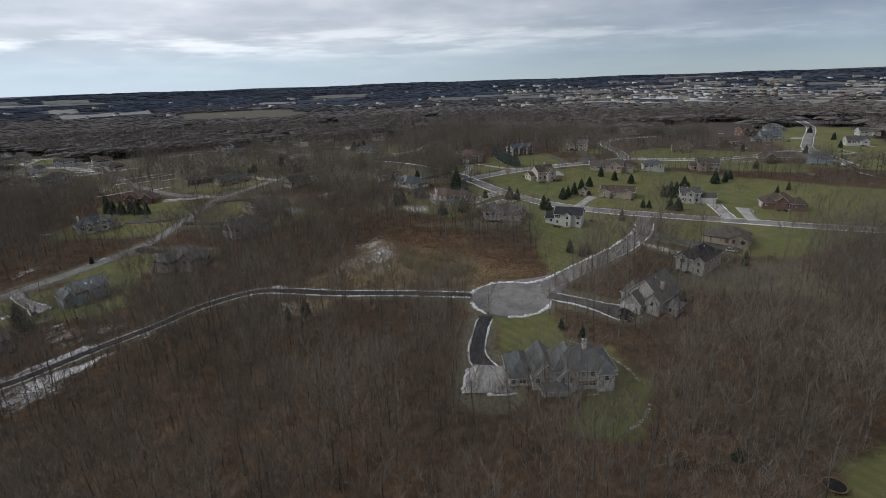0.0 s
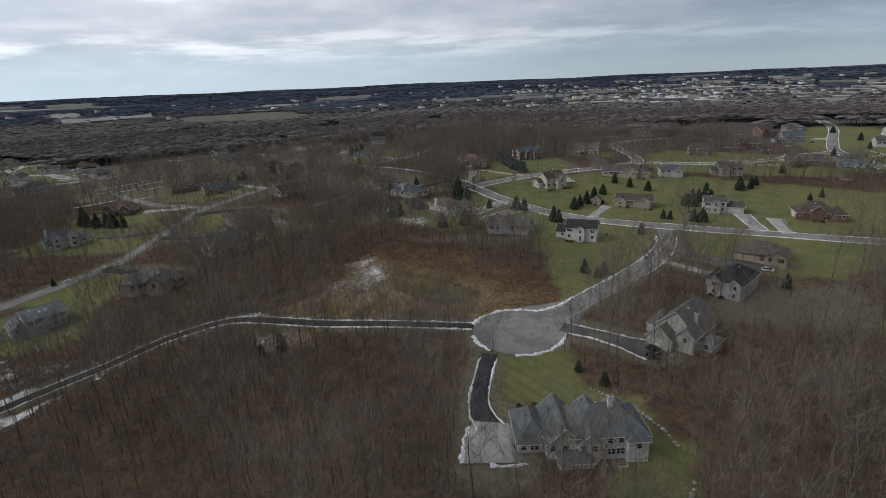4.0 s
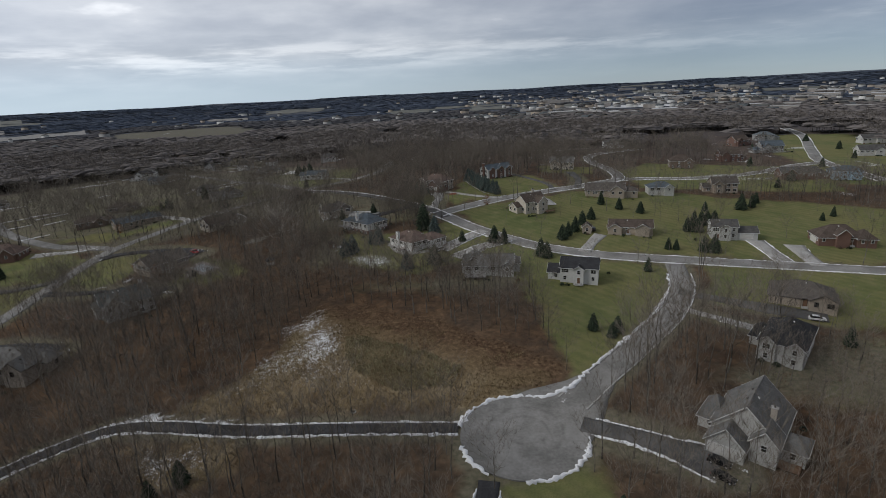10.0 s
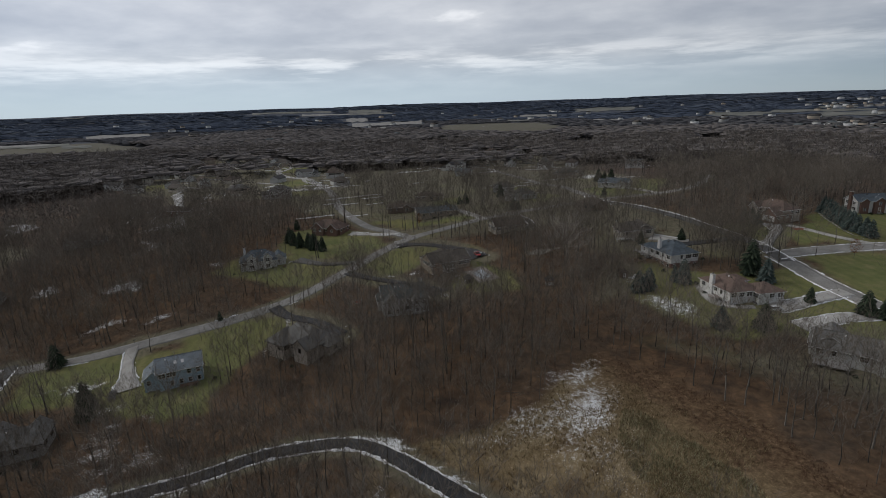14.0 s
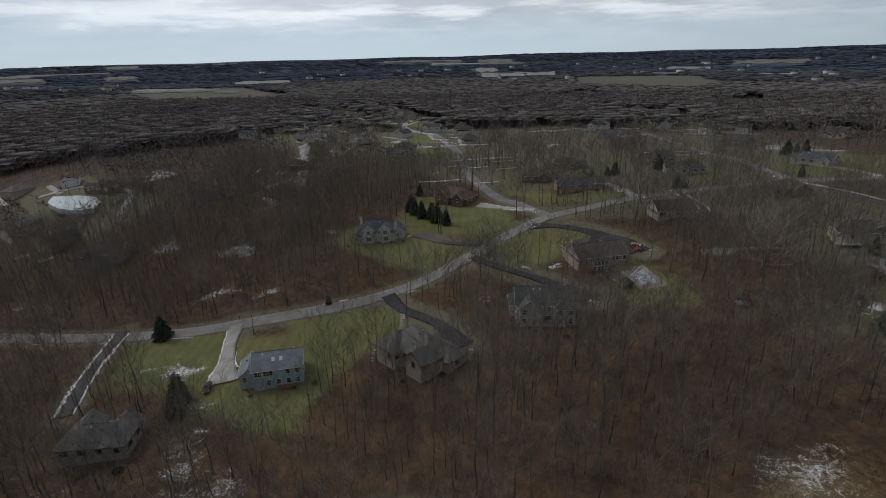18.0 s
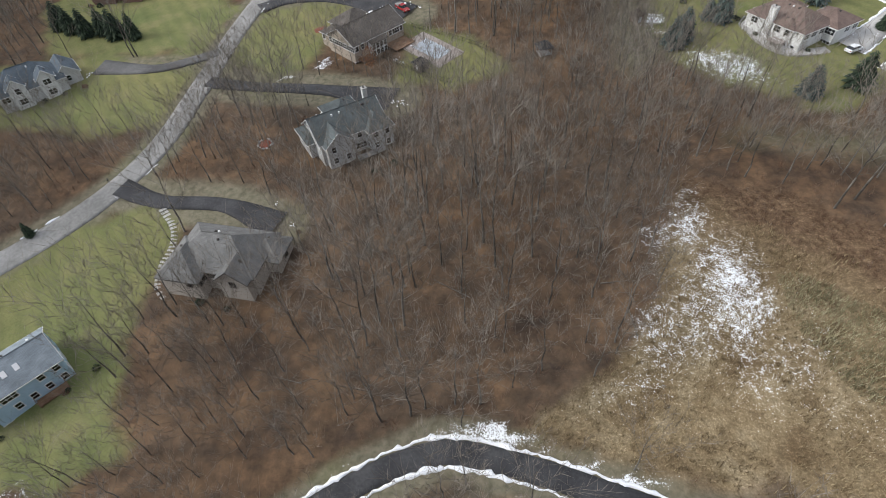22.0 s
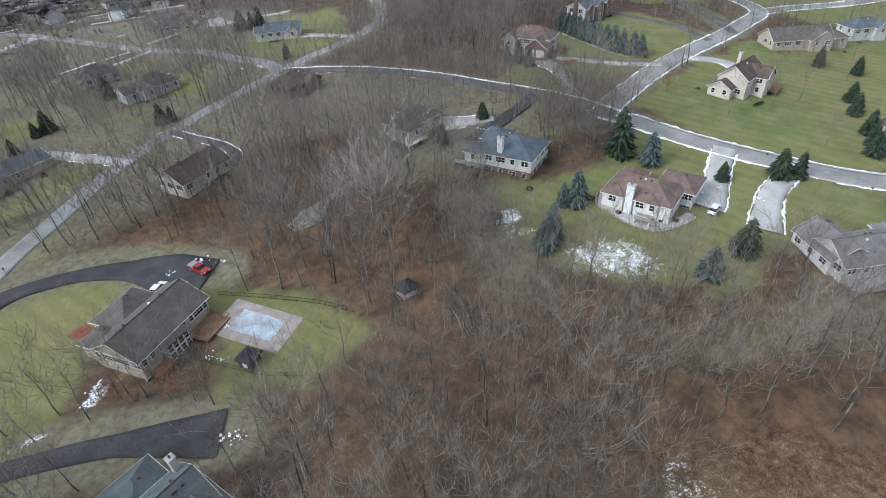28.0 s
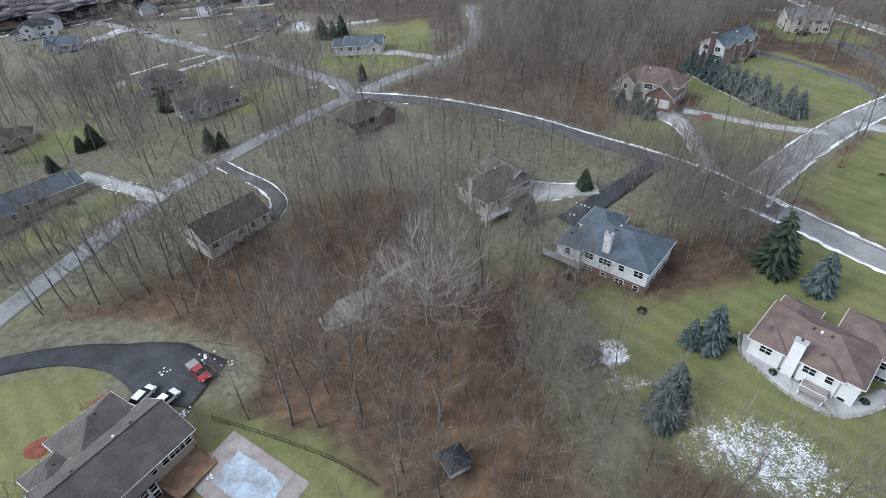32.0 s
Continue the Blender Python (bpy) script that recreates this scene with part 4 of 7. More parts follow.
m_fac.operation, m_fac.use_clamp, m_fac.inputs[1].default_value, m_fac.inputs[2].default_value = "MULTIPLY_ADD", True, 4.0, -1.5
mt.links.new(m_noise.outputs["Fac"], m_fac.inputs[0])
mt.links.new(m_fac.outputs[0], m_mul.inputs[0])
m_mul.blend_type = "MULTIPLY"
m_base = mt.nodes["Principled BSDF"].inputs["Base Color"]
mt.links.new(m_base.links[0].from_socket, m_mul.inputs[1])
mt.links.new(m_ramp.outputs[0], m_mul.inputs[2])
mt.links.new(m_mul.outputs[0], m_base)
MAT["turning_circle"] = marks
tagged(new("road_turning_circle", court.mesh("road_turning_circle", "turning_circle")), "round grey asphalt turning circle with tyre marks", "road", "", "structure")
for i, (pts, widths, mat) in enumerate(DRIVES):
    line = curve_points(pts, 1.5)
    words = {"asphalt": "black asphalt driveway", "concrete": "pale concrete driveway", "worn_asphalt": "grey worn asphalt driveway"}[mat]
    tagged(ribbon("driveway", line, widths, mat, 0.125 + 0.004 * (i % 5), 4), words + " crossing the yard", "driveway", "driveways", "structure")
# kerbs: low rolled steps along the streets
for key in ("street", "east_street", "court"):
    for side in (-1, 1):
        off = side * (ROADS[key][1] / 2 + 0.2)
        line = LINES[key]
        keep = np.ones(len(line), bool)
        if key == "court":
            keep = (np.hypot(line[:, 0] - COURT[0], line[:, 1] - COURT[1]) > 17) & (np.hypot(line[:, 0] - 108, line[:, 1] - 226) > 14)
        elif key == "street":
            keep = (np.hypot(line[:, 0] - 106, line[:, 1] - 230) > 9) if side > 0 else keep
        run = line[keep]
        if key == "street" and side > 0:
            cut = int(np.argmin(np.hypot(line[:, 0] - 106, line[:, 1] - 230)))
            runs = [line[:cut - 4], line[cut + 4:]]
        else:
            runs = [run]
        for run in runs:
            ribbon("kerb", run, 0.42, "concrete", 0.2, 2, "low pale concrete kerb along the street", "kerb", "structure", off)

# ---- ploughed snow ----
arc = np.array([(COURT[0] + 14.8 * math.cos(a), COURT[1] + 14.8 * math.sin(a)) for a in np.linspace(radians(76), radians(160), 38)])
snow_bank(arc, 0.0, 2.0, 0.6, 0.99, 3.1)
arc = np.array([(COURT[0] + 14.8 * math.cos(a), COURT[1] + 14.8 * math.sin(a)) for a in np.linspace(radians(187), radians(228), 18)])
snow_bank(arc, 0.3, 2.0, 0.55, 0.96, 1.7)
arc = np.array([(COURT[0] + 14.5 * math.cos(a), COURT[1] + 14.5 * math.sin(a)) for a in np.linspace(radians(258), radians(348), 38)])
snow_bank(arc, 0.0, 1.6, 0.5, 0.99, 2.3)
fine = {k: curve_points(v[0], 0.9) for k, v in ROADS.items()}
cl = fine["court"]
mouth = curve_points([(29.2, 149.2), (35, 148.6), (41, 151.2), (47, 156.2)], 0.9)
snow_bank(mouth, 0.0, 1.8, 0.55, 0.99, 2.9)
snow_bank(cl[16:-12], 4.3, 1.7, 0.55, 0.99, 4.4)
snow_bank(cl[int(len(cl) * 0.45):-10], -4.2, 1.0, 0.4, 0.8, 5.2)
for key, offs, cov in (("street", (4.0, -4.0), 0.74), ("ridge_street", (3.1,), 0.35), ("ridge_street", (-3.1,), 0.93), ("east_street", (3.9, -3.9), 0.8), ("east_branch", (3.8, -3.8), 0.7), ("far_street", (4.3, -4.3), 0.75), ("west_street", (3.4, -3.4), 0.4), ("west_branch", (3.3, -3.3), 0.3), ("north_branch", (3.3, -3.3), 0.36)):
    for o in offs:
        snow_bank(fine[key], o, 1.0, 0.32, cov, 6.0 + o + len(key))
for i, (cov_l, cov_r, w) in {0: (0.9, 0.93, 1.0), 1: (0.75, 0.95, 0.9), 2: (0.2, 0.99, 1.5), 3: (0.92, 0.95, 1.0), 7: (0.8, 0.9, 1.1), 8: (0.4, 0.5, 0.7), 13: (0.75, 0.7, 1.1), 14: (0.8, 0.75, 1.1), 17: (0.5, 0.85, 0.9), 18: (0.9, 0.85, 1.3), 10: (0.6, 0.4, 0.7), 16: (0.5, 0.7, 0.9), 21: (0.35, 0.35, 0.6), 19: (0.3, 0.3, 0.5), 4: (0.3, 0.4, 0.6), 9: (0.5, 0.5, 0.7), 23: (0.45, 0.45, 0.8), 24: (0.8, 0.7, 0.8), 25: (0.5, 0.5, 0.7), 26: (0.5, 0.5, 0.7), 27: (0.5, 0.5, 0.7)}.items():
    pts, widths, _ = DRIVES[i]
    line = curve_points(pts, 0.8)
    half = np.interp(np.linspace(0, 1, len(line)), np.linspace(0, 1, len(widths)), widths) / 2
    n = normals(line)
    for side, cov in ((1, cov_l), (-1, cov_r)):
        snow_bank((line + n * (half * side)[:, None])[3:], side * 0.35, w, 0.3, cov, 11.0 + i + side)
snow_bank(curve_points([(10, 75.4), (14, 75.0), (18, 75.6)], 0.8), 0.0, 1.1, 0.35, 0.95, 29.0, "low ridge of ploughed snow at the edge of a parking pad")
# thin streaks of snow left beside the drives and kerbs of the western estates
streak = random.Random(21)
for cx, cy, way, n in ((-330, 312, -55, 7), (-372, 345, -55, 7), (-285, 420, 25, 8), (-330, 470, 30, 7), (-240, 372, 40, 6), (-200, 345, 40, 5), (-430, 520, 20, 7), (-120, 440, 35, 5), (-235, 560, 35, 7)):
    for k in range(n):
        x, y = cx + streak.uniform(-32, 32), cy + streak.uniform(-26, 26)
        a, half = radians(way + streak.uniform(-8, 8)), streak.uniform(5, 12)
        line = np.array([(x + math.cos(a) * u * half, y + math.sin(a) * u * half) for u in np.linspace(-1, 1, 16)])
        snow_bank(line, 0.0, 1.3, 0.3, 0.95, 31.0 + k, "thin streak of old snow beside a drive")
# ---- houses ----
WINDOWS = {}


def window(house, x, y, z, turn, w, h, frame_mat="white_trim"):
    """A framed window with glass, set into a wall; x, y is its middle on the wall, turn the way that it faces."""
    key = (round(w, 2), round(h, 2), frame_mat)
    if key not in WINDOWS:
        t, cols = 0.1, max(1, round(w / 0.8))
        xs, zs = [-w / 2 - t, -w / 2], [-h / 2 - t - 0.05, -h / 2, -0.03, 0.03, h / 2, h / 2 + t]
        for k in range(1, cols):
            xs += [-w / 2 + w * k / cols - 0.04, -w / 2 + w * k / cols + 0.04]
        xs += [w / 2, w / 2 + t]
        g, nx = Geo(), len(xs)
        g.v = [(u, yy, v) for yy in (-0.07, 0.05) for v in zs for u in xs]
        solid = lambda i, j: 0 <= i < nx - 1 and 0 <= j < 5 and (i % 2 == 0 or j % 2 == 0)
        for j in range(5):
            for i in range(nx - 1):
                if not solid(i, j):
                    continue
                a, b, c, d, o = j * nx + i, j * nx + i + 1, (j + 1) * nx + i + 1, (j + 1) * nx + i, 6 * nx
                g.f.append((a, b, c, d))
                for (p, q), (di, dj) in (((a, b), (0, -1)), ((b, c), (1, 0)), ((c, d), (0, 1)), ((d, a), (-1, 0))):
                    if not solid(i + di, j + dj):
                        g.f.append((p, p + o, q + o, q))
        WINDOWS[key] = (g.mesh("window", frame_mat), Geo().box(-w / 2, -0.03, -h / 2, w / 2, 0.03, h / 2).mesh("pane", "glass"))
    f, p = WINDOWS[key]
    ob = part("window", f, None, house, "", pose(x, y, z, 0, 0, turn))
    part("pane", p, None, ob)


def roof_geo(x0, y0, x1, y1, ez, pitch, axis, kind, over=0.45):
    """Sloping sheets of a gable or hip roof with thickness; returns the mesh and the ridge height."""
    X0, Y0, X1, Y1 = x0 - over, y0 - over, x1 + over, y1 + over
    e = ez - over * pitch
    half = (Y1 - Y0) / 2 if axis == "x" else (X1 - X0) / 2
    rz = e + half * pitch
    if kind == "hip":
        run = min(half, ((X1 - X0) if axis == "x" else (Y1 - Y0)) / 2 - 0.01)
    else:
        run = 0.0
    if axis == "x":
        a, b = (X0 + run, (Y0 + Y1) / 2), (X1 - run, (Y0 + Y1) / 2)
        c = [(X0, Y0), (X1, Y0), (X1, Y1), (X0, Y1)]
    else:
        a, b = ((X0 + X1) / 2, Y0 + run), ((X0 + X1) / 2, Y1 - run)
        c = [(X1, Y0), (X1, Y1), (X0, Y1), (X0, Y0)]
    g = Geo()
    t = 0.16
    top = [(*p, e) for p in c] + [(*a, rz), (*b, rz)]
    low = [(x, y, z - t) for x, y, z in top]
    f = [(0, 1, 5, 4), (2, 3, 4, 5)] + ([(3, 0, 4), (1, 2, 5)] if kind == "hip" else [])
    g.add(top + low, f + [tuple(i + 6 for i in q[::-1]) for q in f])
    rim = [(0, 1), (2, 3)] + ([(1, 2), (3, 0)] if kind == "hip" else [(1, 5), (5, 2), (3, 4), (4, 0)])
    g.f += [(i, i + 6, j + 6, j) for i, j in rim]
    return g, rz, c, a, b, e


def set_uv(me):
    """Courses run level along each slope, at true size."""
    uv = me.uv_layers.new(name="courses")
    for poly in me.polygons:
        n = poly.normal
        along = Vector((-n.y, n.x, 0))
        along = along.normalized() if along.length > 1e-3 else Vector((1, 0, 0))
        upward = n.cross(along)
        for li in poly.loop_indices:
            p = me.vertices[me.loops[li].vertex_index].co
            uv.data[li].uv = (p.dot(along), p.dot(upward))


def house(x, y, heading, wings, wall, roof, label, trim="white_trim", low="", chimney=(), garages=(), door=None, decks=(), gap=3.1, lift=0.3, seed=1, vents=3, walls2=None, skylights=0, detail=True, cellar=None, sunroom=None):
    """wings: (cx, cy, width, depth, eaves, axis, kind, pitch[, wall]); low: faces s n e w whose cellar wall is open to the slope."""
    rnd = random.Random(seed)
    hs = thing("house", x, y, heading, label, "house", "houses", lift)
    boxes = []
    for w in wings:
        cx, cy, ww, dd, ez = w[:5]
        boxes.append((cx - ww / 2, cy - dd / 2, cx + ww / 2, cy + dd / 2, ez))
    for i, w in enumerate(wings):
        cx, cy, ww, dd, ez, axis, kind, pitch = w[:8]
        wmat = w[8] if len(w) > 8 else wall
        x0, y0, x1, y1, _ = boxes[i]
        eps = 0.012 * i
        x0, y0, x1, y1 = x0 + eps, y0 + eps, x1 - eps, y1 - eps
        g = Geo()
        rg, rz, c, a, b, e = roof_geo(x0, y0, x1, y1, ez, pitch, axis, kind)
        base = -4.5
        top = ez - 0.02
        corners = [(x0, y0), (x1, y0), (x1, y1), (x0, y1)]
        g.add([(*p, base) for p in corners] + [(*p, top) for p in corners], [(0, 1, 5, 4), (1, 2, 6, 5), (2, 3, 7, 6), (3, 0, 4, 7)])
        if kind == "gable":
            peak = rz - 0.18
            if axis == "x":
                for xx, ia, ib in ((x0, 7, 4), (x1, 5, 6)):
                    g.v.append((xx, (y0 + y1) / 2, peak))
                    g.f.append((ia, ib, len(g.v) - 1))
            else:
                for yy, ia, ib in ((y0, 4, 5), (y1, 6, 7)):
                    g.v.append(((x0 + x1) / 2, yy, peak))
                    g.f.append((ia, ib, len(g.v) - 1))
        part("wall", g, "wall_" + wmat, hs)
        me = rg.mesh("roof", "roof_" + roof)
        set_uv(me)
        rf = part("roof", me, None, hs)
        # gutters and barge boards
        edges = [(c[0], c[1]), (c[2], c[3])] + ([(c[1], c[2]), (c[3], c[0])] if kind == "hip" else [])
        for p, q in edges:
            part("gutter", Geo().beam((*p, e - 0.12), (*q, e - 0.12), 0.11), trim, rf)
        if kind == "gable" and (detail or i == 0):
            for p, q in ((c[1], b), (c[2], b), (c[3], a), (c[0], a)):
                part("barge_board", Geo().beam((*p, e - 0.1), (*q, rz - 0.1), 0.1), trim, rf)
        if detail and i == 0:
            rd = Geo()
            rd.beam((*a, rz + 0.01), (*b, rz + 0.01), 0.1, sides=6)
            part("ridge_cap", rd, "roof_" + roof, rf)
        if detail:
            for k in range(vents if i == 0 else 1):
                u = rnd.uniform(0.15, 0.85)
                px, py = a[0] + (b[0] - a[0]) * u, a[1] + (b[1] - a[1]) * u
                side = rnd.choice((-1, 1)) * 0.9
                qx, qy = (px, py + side) if axis == "x" else (px + side, py)
                zz = rz - abs(side) * pitch
                part("roof_vent", Geo().box(qx - 0.17, qy - 0.17, zz - 0.3, qx + 0.17, qy + 0.17, zz + 0.28), "white_trim" if k % 2 else "dark_trim", rf)
        # windows on each open wall
        for fx, fy, length, turn, side in ((0, -1, ww, 0, "s"), (1, 0, dd, 90, "e"), (0, 1, ww, 180, "n"), (-1, 0, dd, 270, "w")):
            n = max(1, int(length / gap))
            levels = [ez - 1.35 - 2.75 * k for k in range(3) if ez - 1.35 - 2.75 * k > 0.7]
            if side in low:
                levels.append(-1.35)
            for z in levels:
                for k in range(n):
                    u = (k + 0.5) / n * length - length / 2
                    px = cx + (u if fy else fx * ww / 2)
                    py = cy + (u if fx else fy * dd / 2)
                    if any(bx0 - 0.5 < px + fx * 0.4 < bx1 + 0.5 and by0 - 0.5 < py + fy * 0.4 < by1 + 0.5 and z < bz + 0.6 for j, (bx0, by0, bx1, by1, bz) in enumerate(boxes) if j != i):
                        continue
                    if any(sd == side and abs(gu - (px if fy else py)) < gw / 2 + 0.9 and z < gh + 0.8 for sd, gu, gw, gh in [(q[0], q[1], q[3], q[4]) for q in garages]):
                        continue
                    if rnd.random() < 0.16:
                        continue
                    ww2 = rnd.choice((1.0, 1.0, 1.7, 2.4 if length > 8 else 1.0))
                    window(hs, px + fx * 0.04, py + fy * 0.04, z, turn, ww2, 1.35 if z > 0 else 1.2, trim)
    if cellar:
        x0, y0, x1, y1, _ = boxes[0]
        part("cellar_wall", Geo().box(x0 - 0.04, y0 - 0.04, -4.4, x1 + 0.04, y1 + 0.04, -0.3), cellar, hs)
    if sunroom:  # a bay of tall white-framed lights under its own lean-to roof
        u, v, w = sunroom
        bay = part("sunroom", Geo().box(u - w / 2, v - 1.5, -4, u + w / 2, v + 0.1, 3.05), "wall_white", hs)
        part("roof", Geo().add([(u - w / 2 - 0.3, v - 1.9, 3.06), (u + w / 2 + 0.3, v - 1.9, 3.06), (u + w / 2 + 0.3, v + 0.5, 4.1), (u - w / 2 - 0.3, v + 0.5, 4.1), (u - w / 2 - 0.3, v - 1.9, 2.9), (u + w / 2 + 0.3, v - 1.9, 2.9), (u + w / 2 + 0.3, v + 0.5, 3.9), (u - w / 2 - 0.3, v + 0.5, 3.9)], [(0, 1, 2, 3), (4, 5, 1, 0), (5, 6, 2, 1), (7, 4, 0, 3), (7, 6, 5, 4)]), "roof_" + roof, bay)
        for k in range(4):
            for z in (0.2, 1.95):
                window(hs, u - w / 2 + w * (k + 0.5) / 4, v - 1.54, z, 0, 0.95, 1.35, trim)
    for side, u, v, w, h in garages:  # face, place along it, place of the wall, width, height
        gd = Geo()
        rows = 4
        for k in range(rows):
            gd.box(-w / 2, -0.06, h * k / rows + 0.02, w / 2, 0.06, h * (k + 1) / rows - 0.02)
        at = {"s": pose(u, v - 0.03, 0, 0, 0, 0), "n": pose(u, v + 0.03, 0, 0, 0, 180), "e": pose(v + 0.03, u, 0, 0, 0, 90), "w": pose(v - 0.03, u, 0, 0, 0, 270)}[side]
        d = part("garage_door", gd, "garage" if trim == "white_trim" else "wall_tan", hs, "", at)
        part("door_frame", Geo().box(-w / 2 - 0.15, -0.08, 0, -w / 2, 0.05, h + 0.15).box(w / 2, -0.08, 0, w / 2 + 0.15, 0.05, h + 0.15).box(-w / 2, -0.08, h, w / 2, 0.05, h + 0.15), trim, d)
    if door:
        side, u, v = door
        at = {"s": pose(u, v - 0.03, 0, 0, 0, 0), "n": pose(u, v + 0.03, 0, 0, 0, 180), "e": pose(v + 0.03, u, 0, 0, 0, 90), "w": pose(v - 0.03, u, 0, 0, 0, 270)}[side]
        d = part("front_door", Geo().box(-0.5, -0.05, 0.1, 0.5, 0.05, 2.2), "wood", hs, "", at)
        part("door_frame", Geo().box(-0.65, -0.07, 0, -0.5, 0.05, 2.35).box(0.5, -0.07, 0, 0.65, 0.05, 2.35).box(-0.5, -0.07, 2.2, 0.5, 0.05, 2.35), trim, d)
        part("step", Geo().box(-1.0, -1.2, -0.5, 1.0, 0, 0.08), "concrete", d)
    for px, py, w, d, top, mat in chimney:
        ch = part("chimney", Geo().box(px - w / 2, py - d / 2, -4, px + w / 2, py + d / 2, top), mat, hs)
        part("chimney_cap", Geo().box(px - w / 2 - 0.12, py - d / 2 - 0.12, top, px + w / 2 + 0.12, py + d / 2 + 0.12, top + 0.14), "concrete", ch)
        part("flue", Geo().beam((px, py, top + 0.14), (px, py, top + 0.6), 0.16, sides=8), "dark_trim", ch)
    for x0, y0, x1, y1, z, mat in decks:
        dk = part("deck", Geo().box(x0, y0, z - 0.2, x1, y1, z), mat, hs)
        for px in (x0 + 0.15, x1 - 0.15):
            for py in (y0 + 0.15, y1 - 0.15):
                part("post", Geo().box(px - 0.09, py - 0.09, -4.5, px + 0.09, py + 0.09, z - 0.2), mat, dk)
        for p, q in (((x0, y0), (x1, y0)), ((x0, y0), (x0, y1)), ((x1, y0), (x1, y1))):
            r = Geo().beam((*p, z + 0.95), (*q, z + 0.95), 0.06)
            n = max(2, int(math.dist(p, q) / 0.5))
            for k in range(n + 1):
                u = k / n
                m = (p[0] + (q[0] - p[0]) * u, p[1] + (q[1] - p[1]) * u)
                r.beam((*m, z), (*m, z + 0.95), 0.03)
            part("railing", r, mat, dk)
    for k in range(skylights):
        cx, cy, ww, dd, ez, axis, kind, pitch = wings[0][:8]
        px, py = cx - 1.0 + 2.0 * k, cy - dd / 4
        zz = ez + dd / 4 * pitch
        part("skylight", Geo().add([(px - 0.4, py - 0.5, zz - 0.5 * pitch + 0.1), (px + 0.4, py - 0.5, zz - 0.5 * pitch + 0.1), (px + 0.4, py + 0.5, zz + 0.5 * pitch + 0.1), (px - 0.4, py + 0.5, zz + 0.5 * pitch + 0.1), (px - 0.4, py - 0.5, zz - 0.5 * pitch - 0.1), (px + 0.4, py - 0.5, zz - 0.5 * pitch - 0.1), (px + 0.4, py + 0.5, zz + 0.5 * pitch - 0.1), (px - 0.4, py + 0.5, zz + 0.5 * pitch - 0.1)], [(0, 1, 2, 3), (4, 5, 1, 0), (5, 6, 2, 1), (6, 7, 3, 2), (7, 4, 0, 3)]), "lamp", hs)
    HOUSES.append((x, y, max(max(abs(b[0]), abs(b[2])) for b in boxes), max(max(abs(b[1]), abs(b[3])) for b in boxes), heading))
    return hs


HOUSES = []
# the large slate-roofed house by the turning circle
house(30, 84, 0, [(5.4, -2.6, 16.5, 11, 5.7, "x", "hip", 0.74), (-3.9, -1, 7.5, 13, 3.8, "y", "gable", 0.95), (-10, 0.8, 7, 12, 2.6, "y", "hip", 0.95), (-2.2, -9.0, 7, 4, 1.7, "x", "hip", 0.6), (0.9, -6.4, 4.6, 5.4, 4.6, "y", "gable", 1.0), (3.5, 3.4, 5, 4, 4.6, "y", "gable", 0.85), (10, 3.4, 4.5, 4, 4.6, "y", "gable", 0.85), (11.0, -8.4, 4.4, 2.4, 5.2, "y", "hip", 0.6)],
      "white", "slate", "large white two-storey house with a steep slate-grey roof", low="se", chimney=[(6.6, -3.2, 1.1, 0.9, 11.6, "white_trim")], garages=[("w", 3.5, -13.25, 5, 2.2), ("w", -3.5, -13.25, 3, 2.2)], seed=2, gap=2.3, decks=[(4.4, -10.8, 8.6, -8.3, -1.2, "white_trim")])
house(72, 126, -47, [(0.5, 3, 13, 15, 4.4, "y", "gable", 0.95), (-2, -4.8, 7.4, 8, 3.1, "y", "gable", 0.95), (4.6, -4.0, 5, 5.4, 4.8, "y", "gable", 1.05), (-7, 3.5, 5, 9, 3.0, "x", "hip", 0.8), (9.2, 0.5, 4.6, 6.5, 2.7, "x", "hip", 0.5)], "pale", "pale_grey", "pale grey house with steep grey gabled roofs among bare trees", low="e", chimney=[(4.6, 0.4, 1.2, 1.0, 9.2, "wall_stone")], garages=[("s", -3.7, -8.8, 2.8, 2.3), ("s", -0.4, -8.8, 2.8, 2.3)], seed=3, gap=2.6, decks=[(6.6, -5.6, 11.0, -2.8, -0.2, "wood")])
house(106, 158.5, -47, [(0, 0, 11, 17, 5.4, "y", "hip", 0.65), (-3.4, -6.5, 4.4, 5.5, 5.4, "y", "gable", 0.85), (3.2, -5, 4.2, 8.5, 5.2, "y", "gable", 0.8), (-6.5, 3, 5, 9, 3.0, "x", "hip", 0.6)], "pale", "charcoal", "pale two-storey house with a charcoal roof behind trees", low="s", seed=4, gap=2.5)
house(133, 187.5, -38, [(0, 0, 18, 13, 3.1, "x", "hip", 0.55), (-4.6, -3.4, 9, 7, 3.0, "x", "hip", 0.55), (6, -4, 7.5, 9, 3.2, "y", "gable", 0.55)], "tan", "taupe", "brown brick ranch house with a three-car garage and a hipped roof", garages=[("s", -7.0, -6.9, 2.7, 2.4), ("s", -3.4, -6.9, 3.6, 2.4)], seed=5, trim="dark_trim", door=("s", 1.2, -6.5))
house(67, 216.5, -24, [(0, 0, 13.5, 9, 5.6, "x", "gable", 0.6), (0, -5, 3.5, 2.4, 5.6, "y", "gable", 0.7), (-8.5, 1, 6, 8, 3.0, "x", "gable", 0.55)], "white", "charcoal", "white two-storey colonial house with a charcoal roof and side garage", low="s", seed=6, door=("s", 0, -6.2))
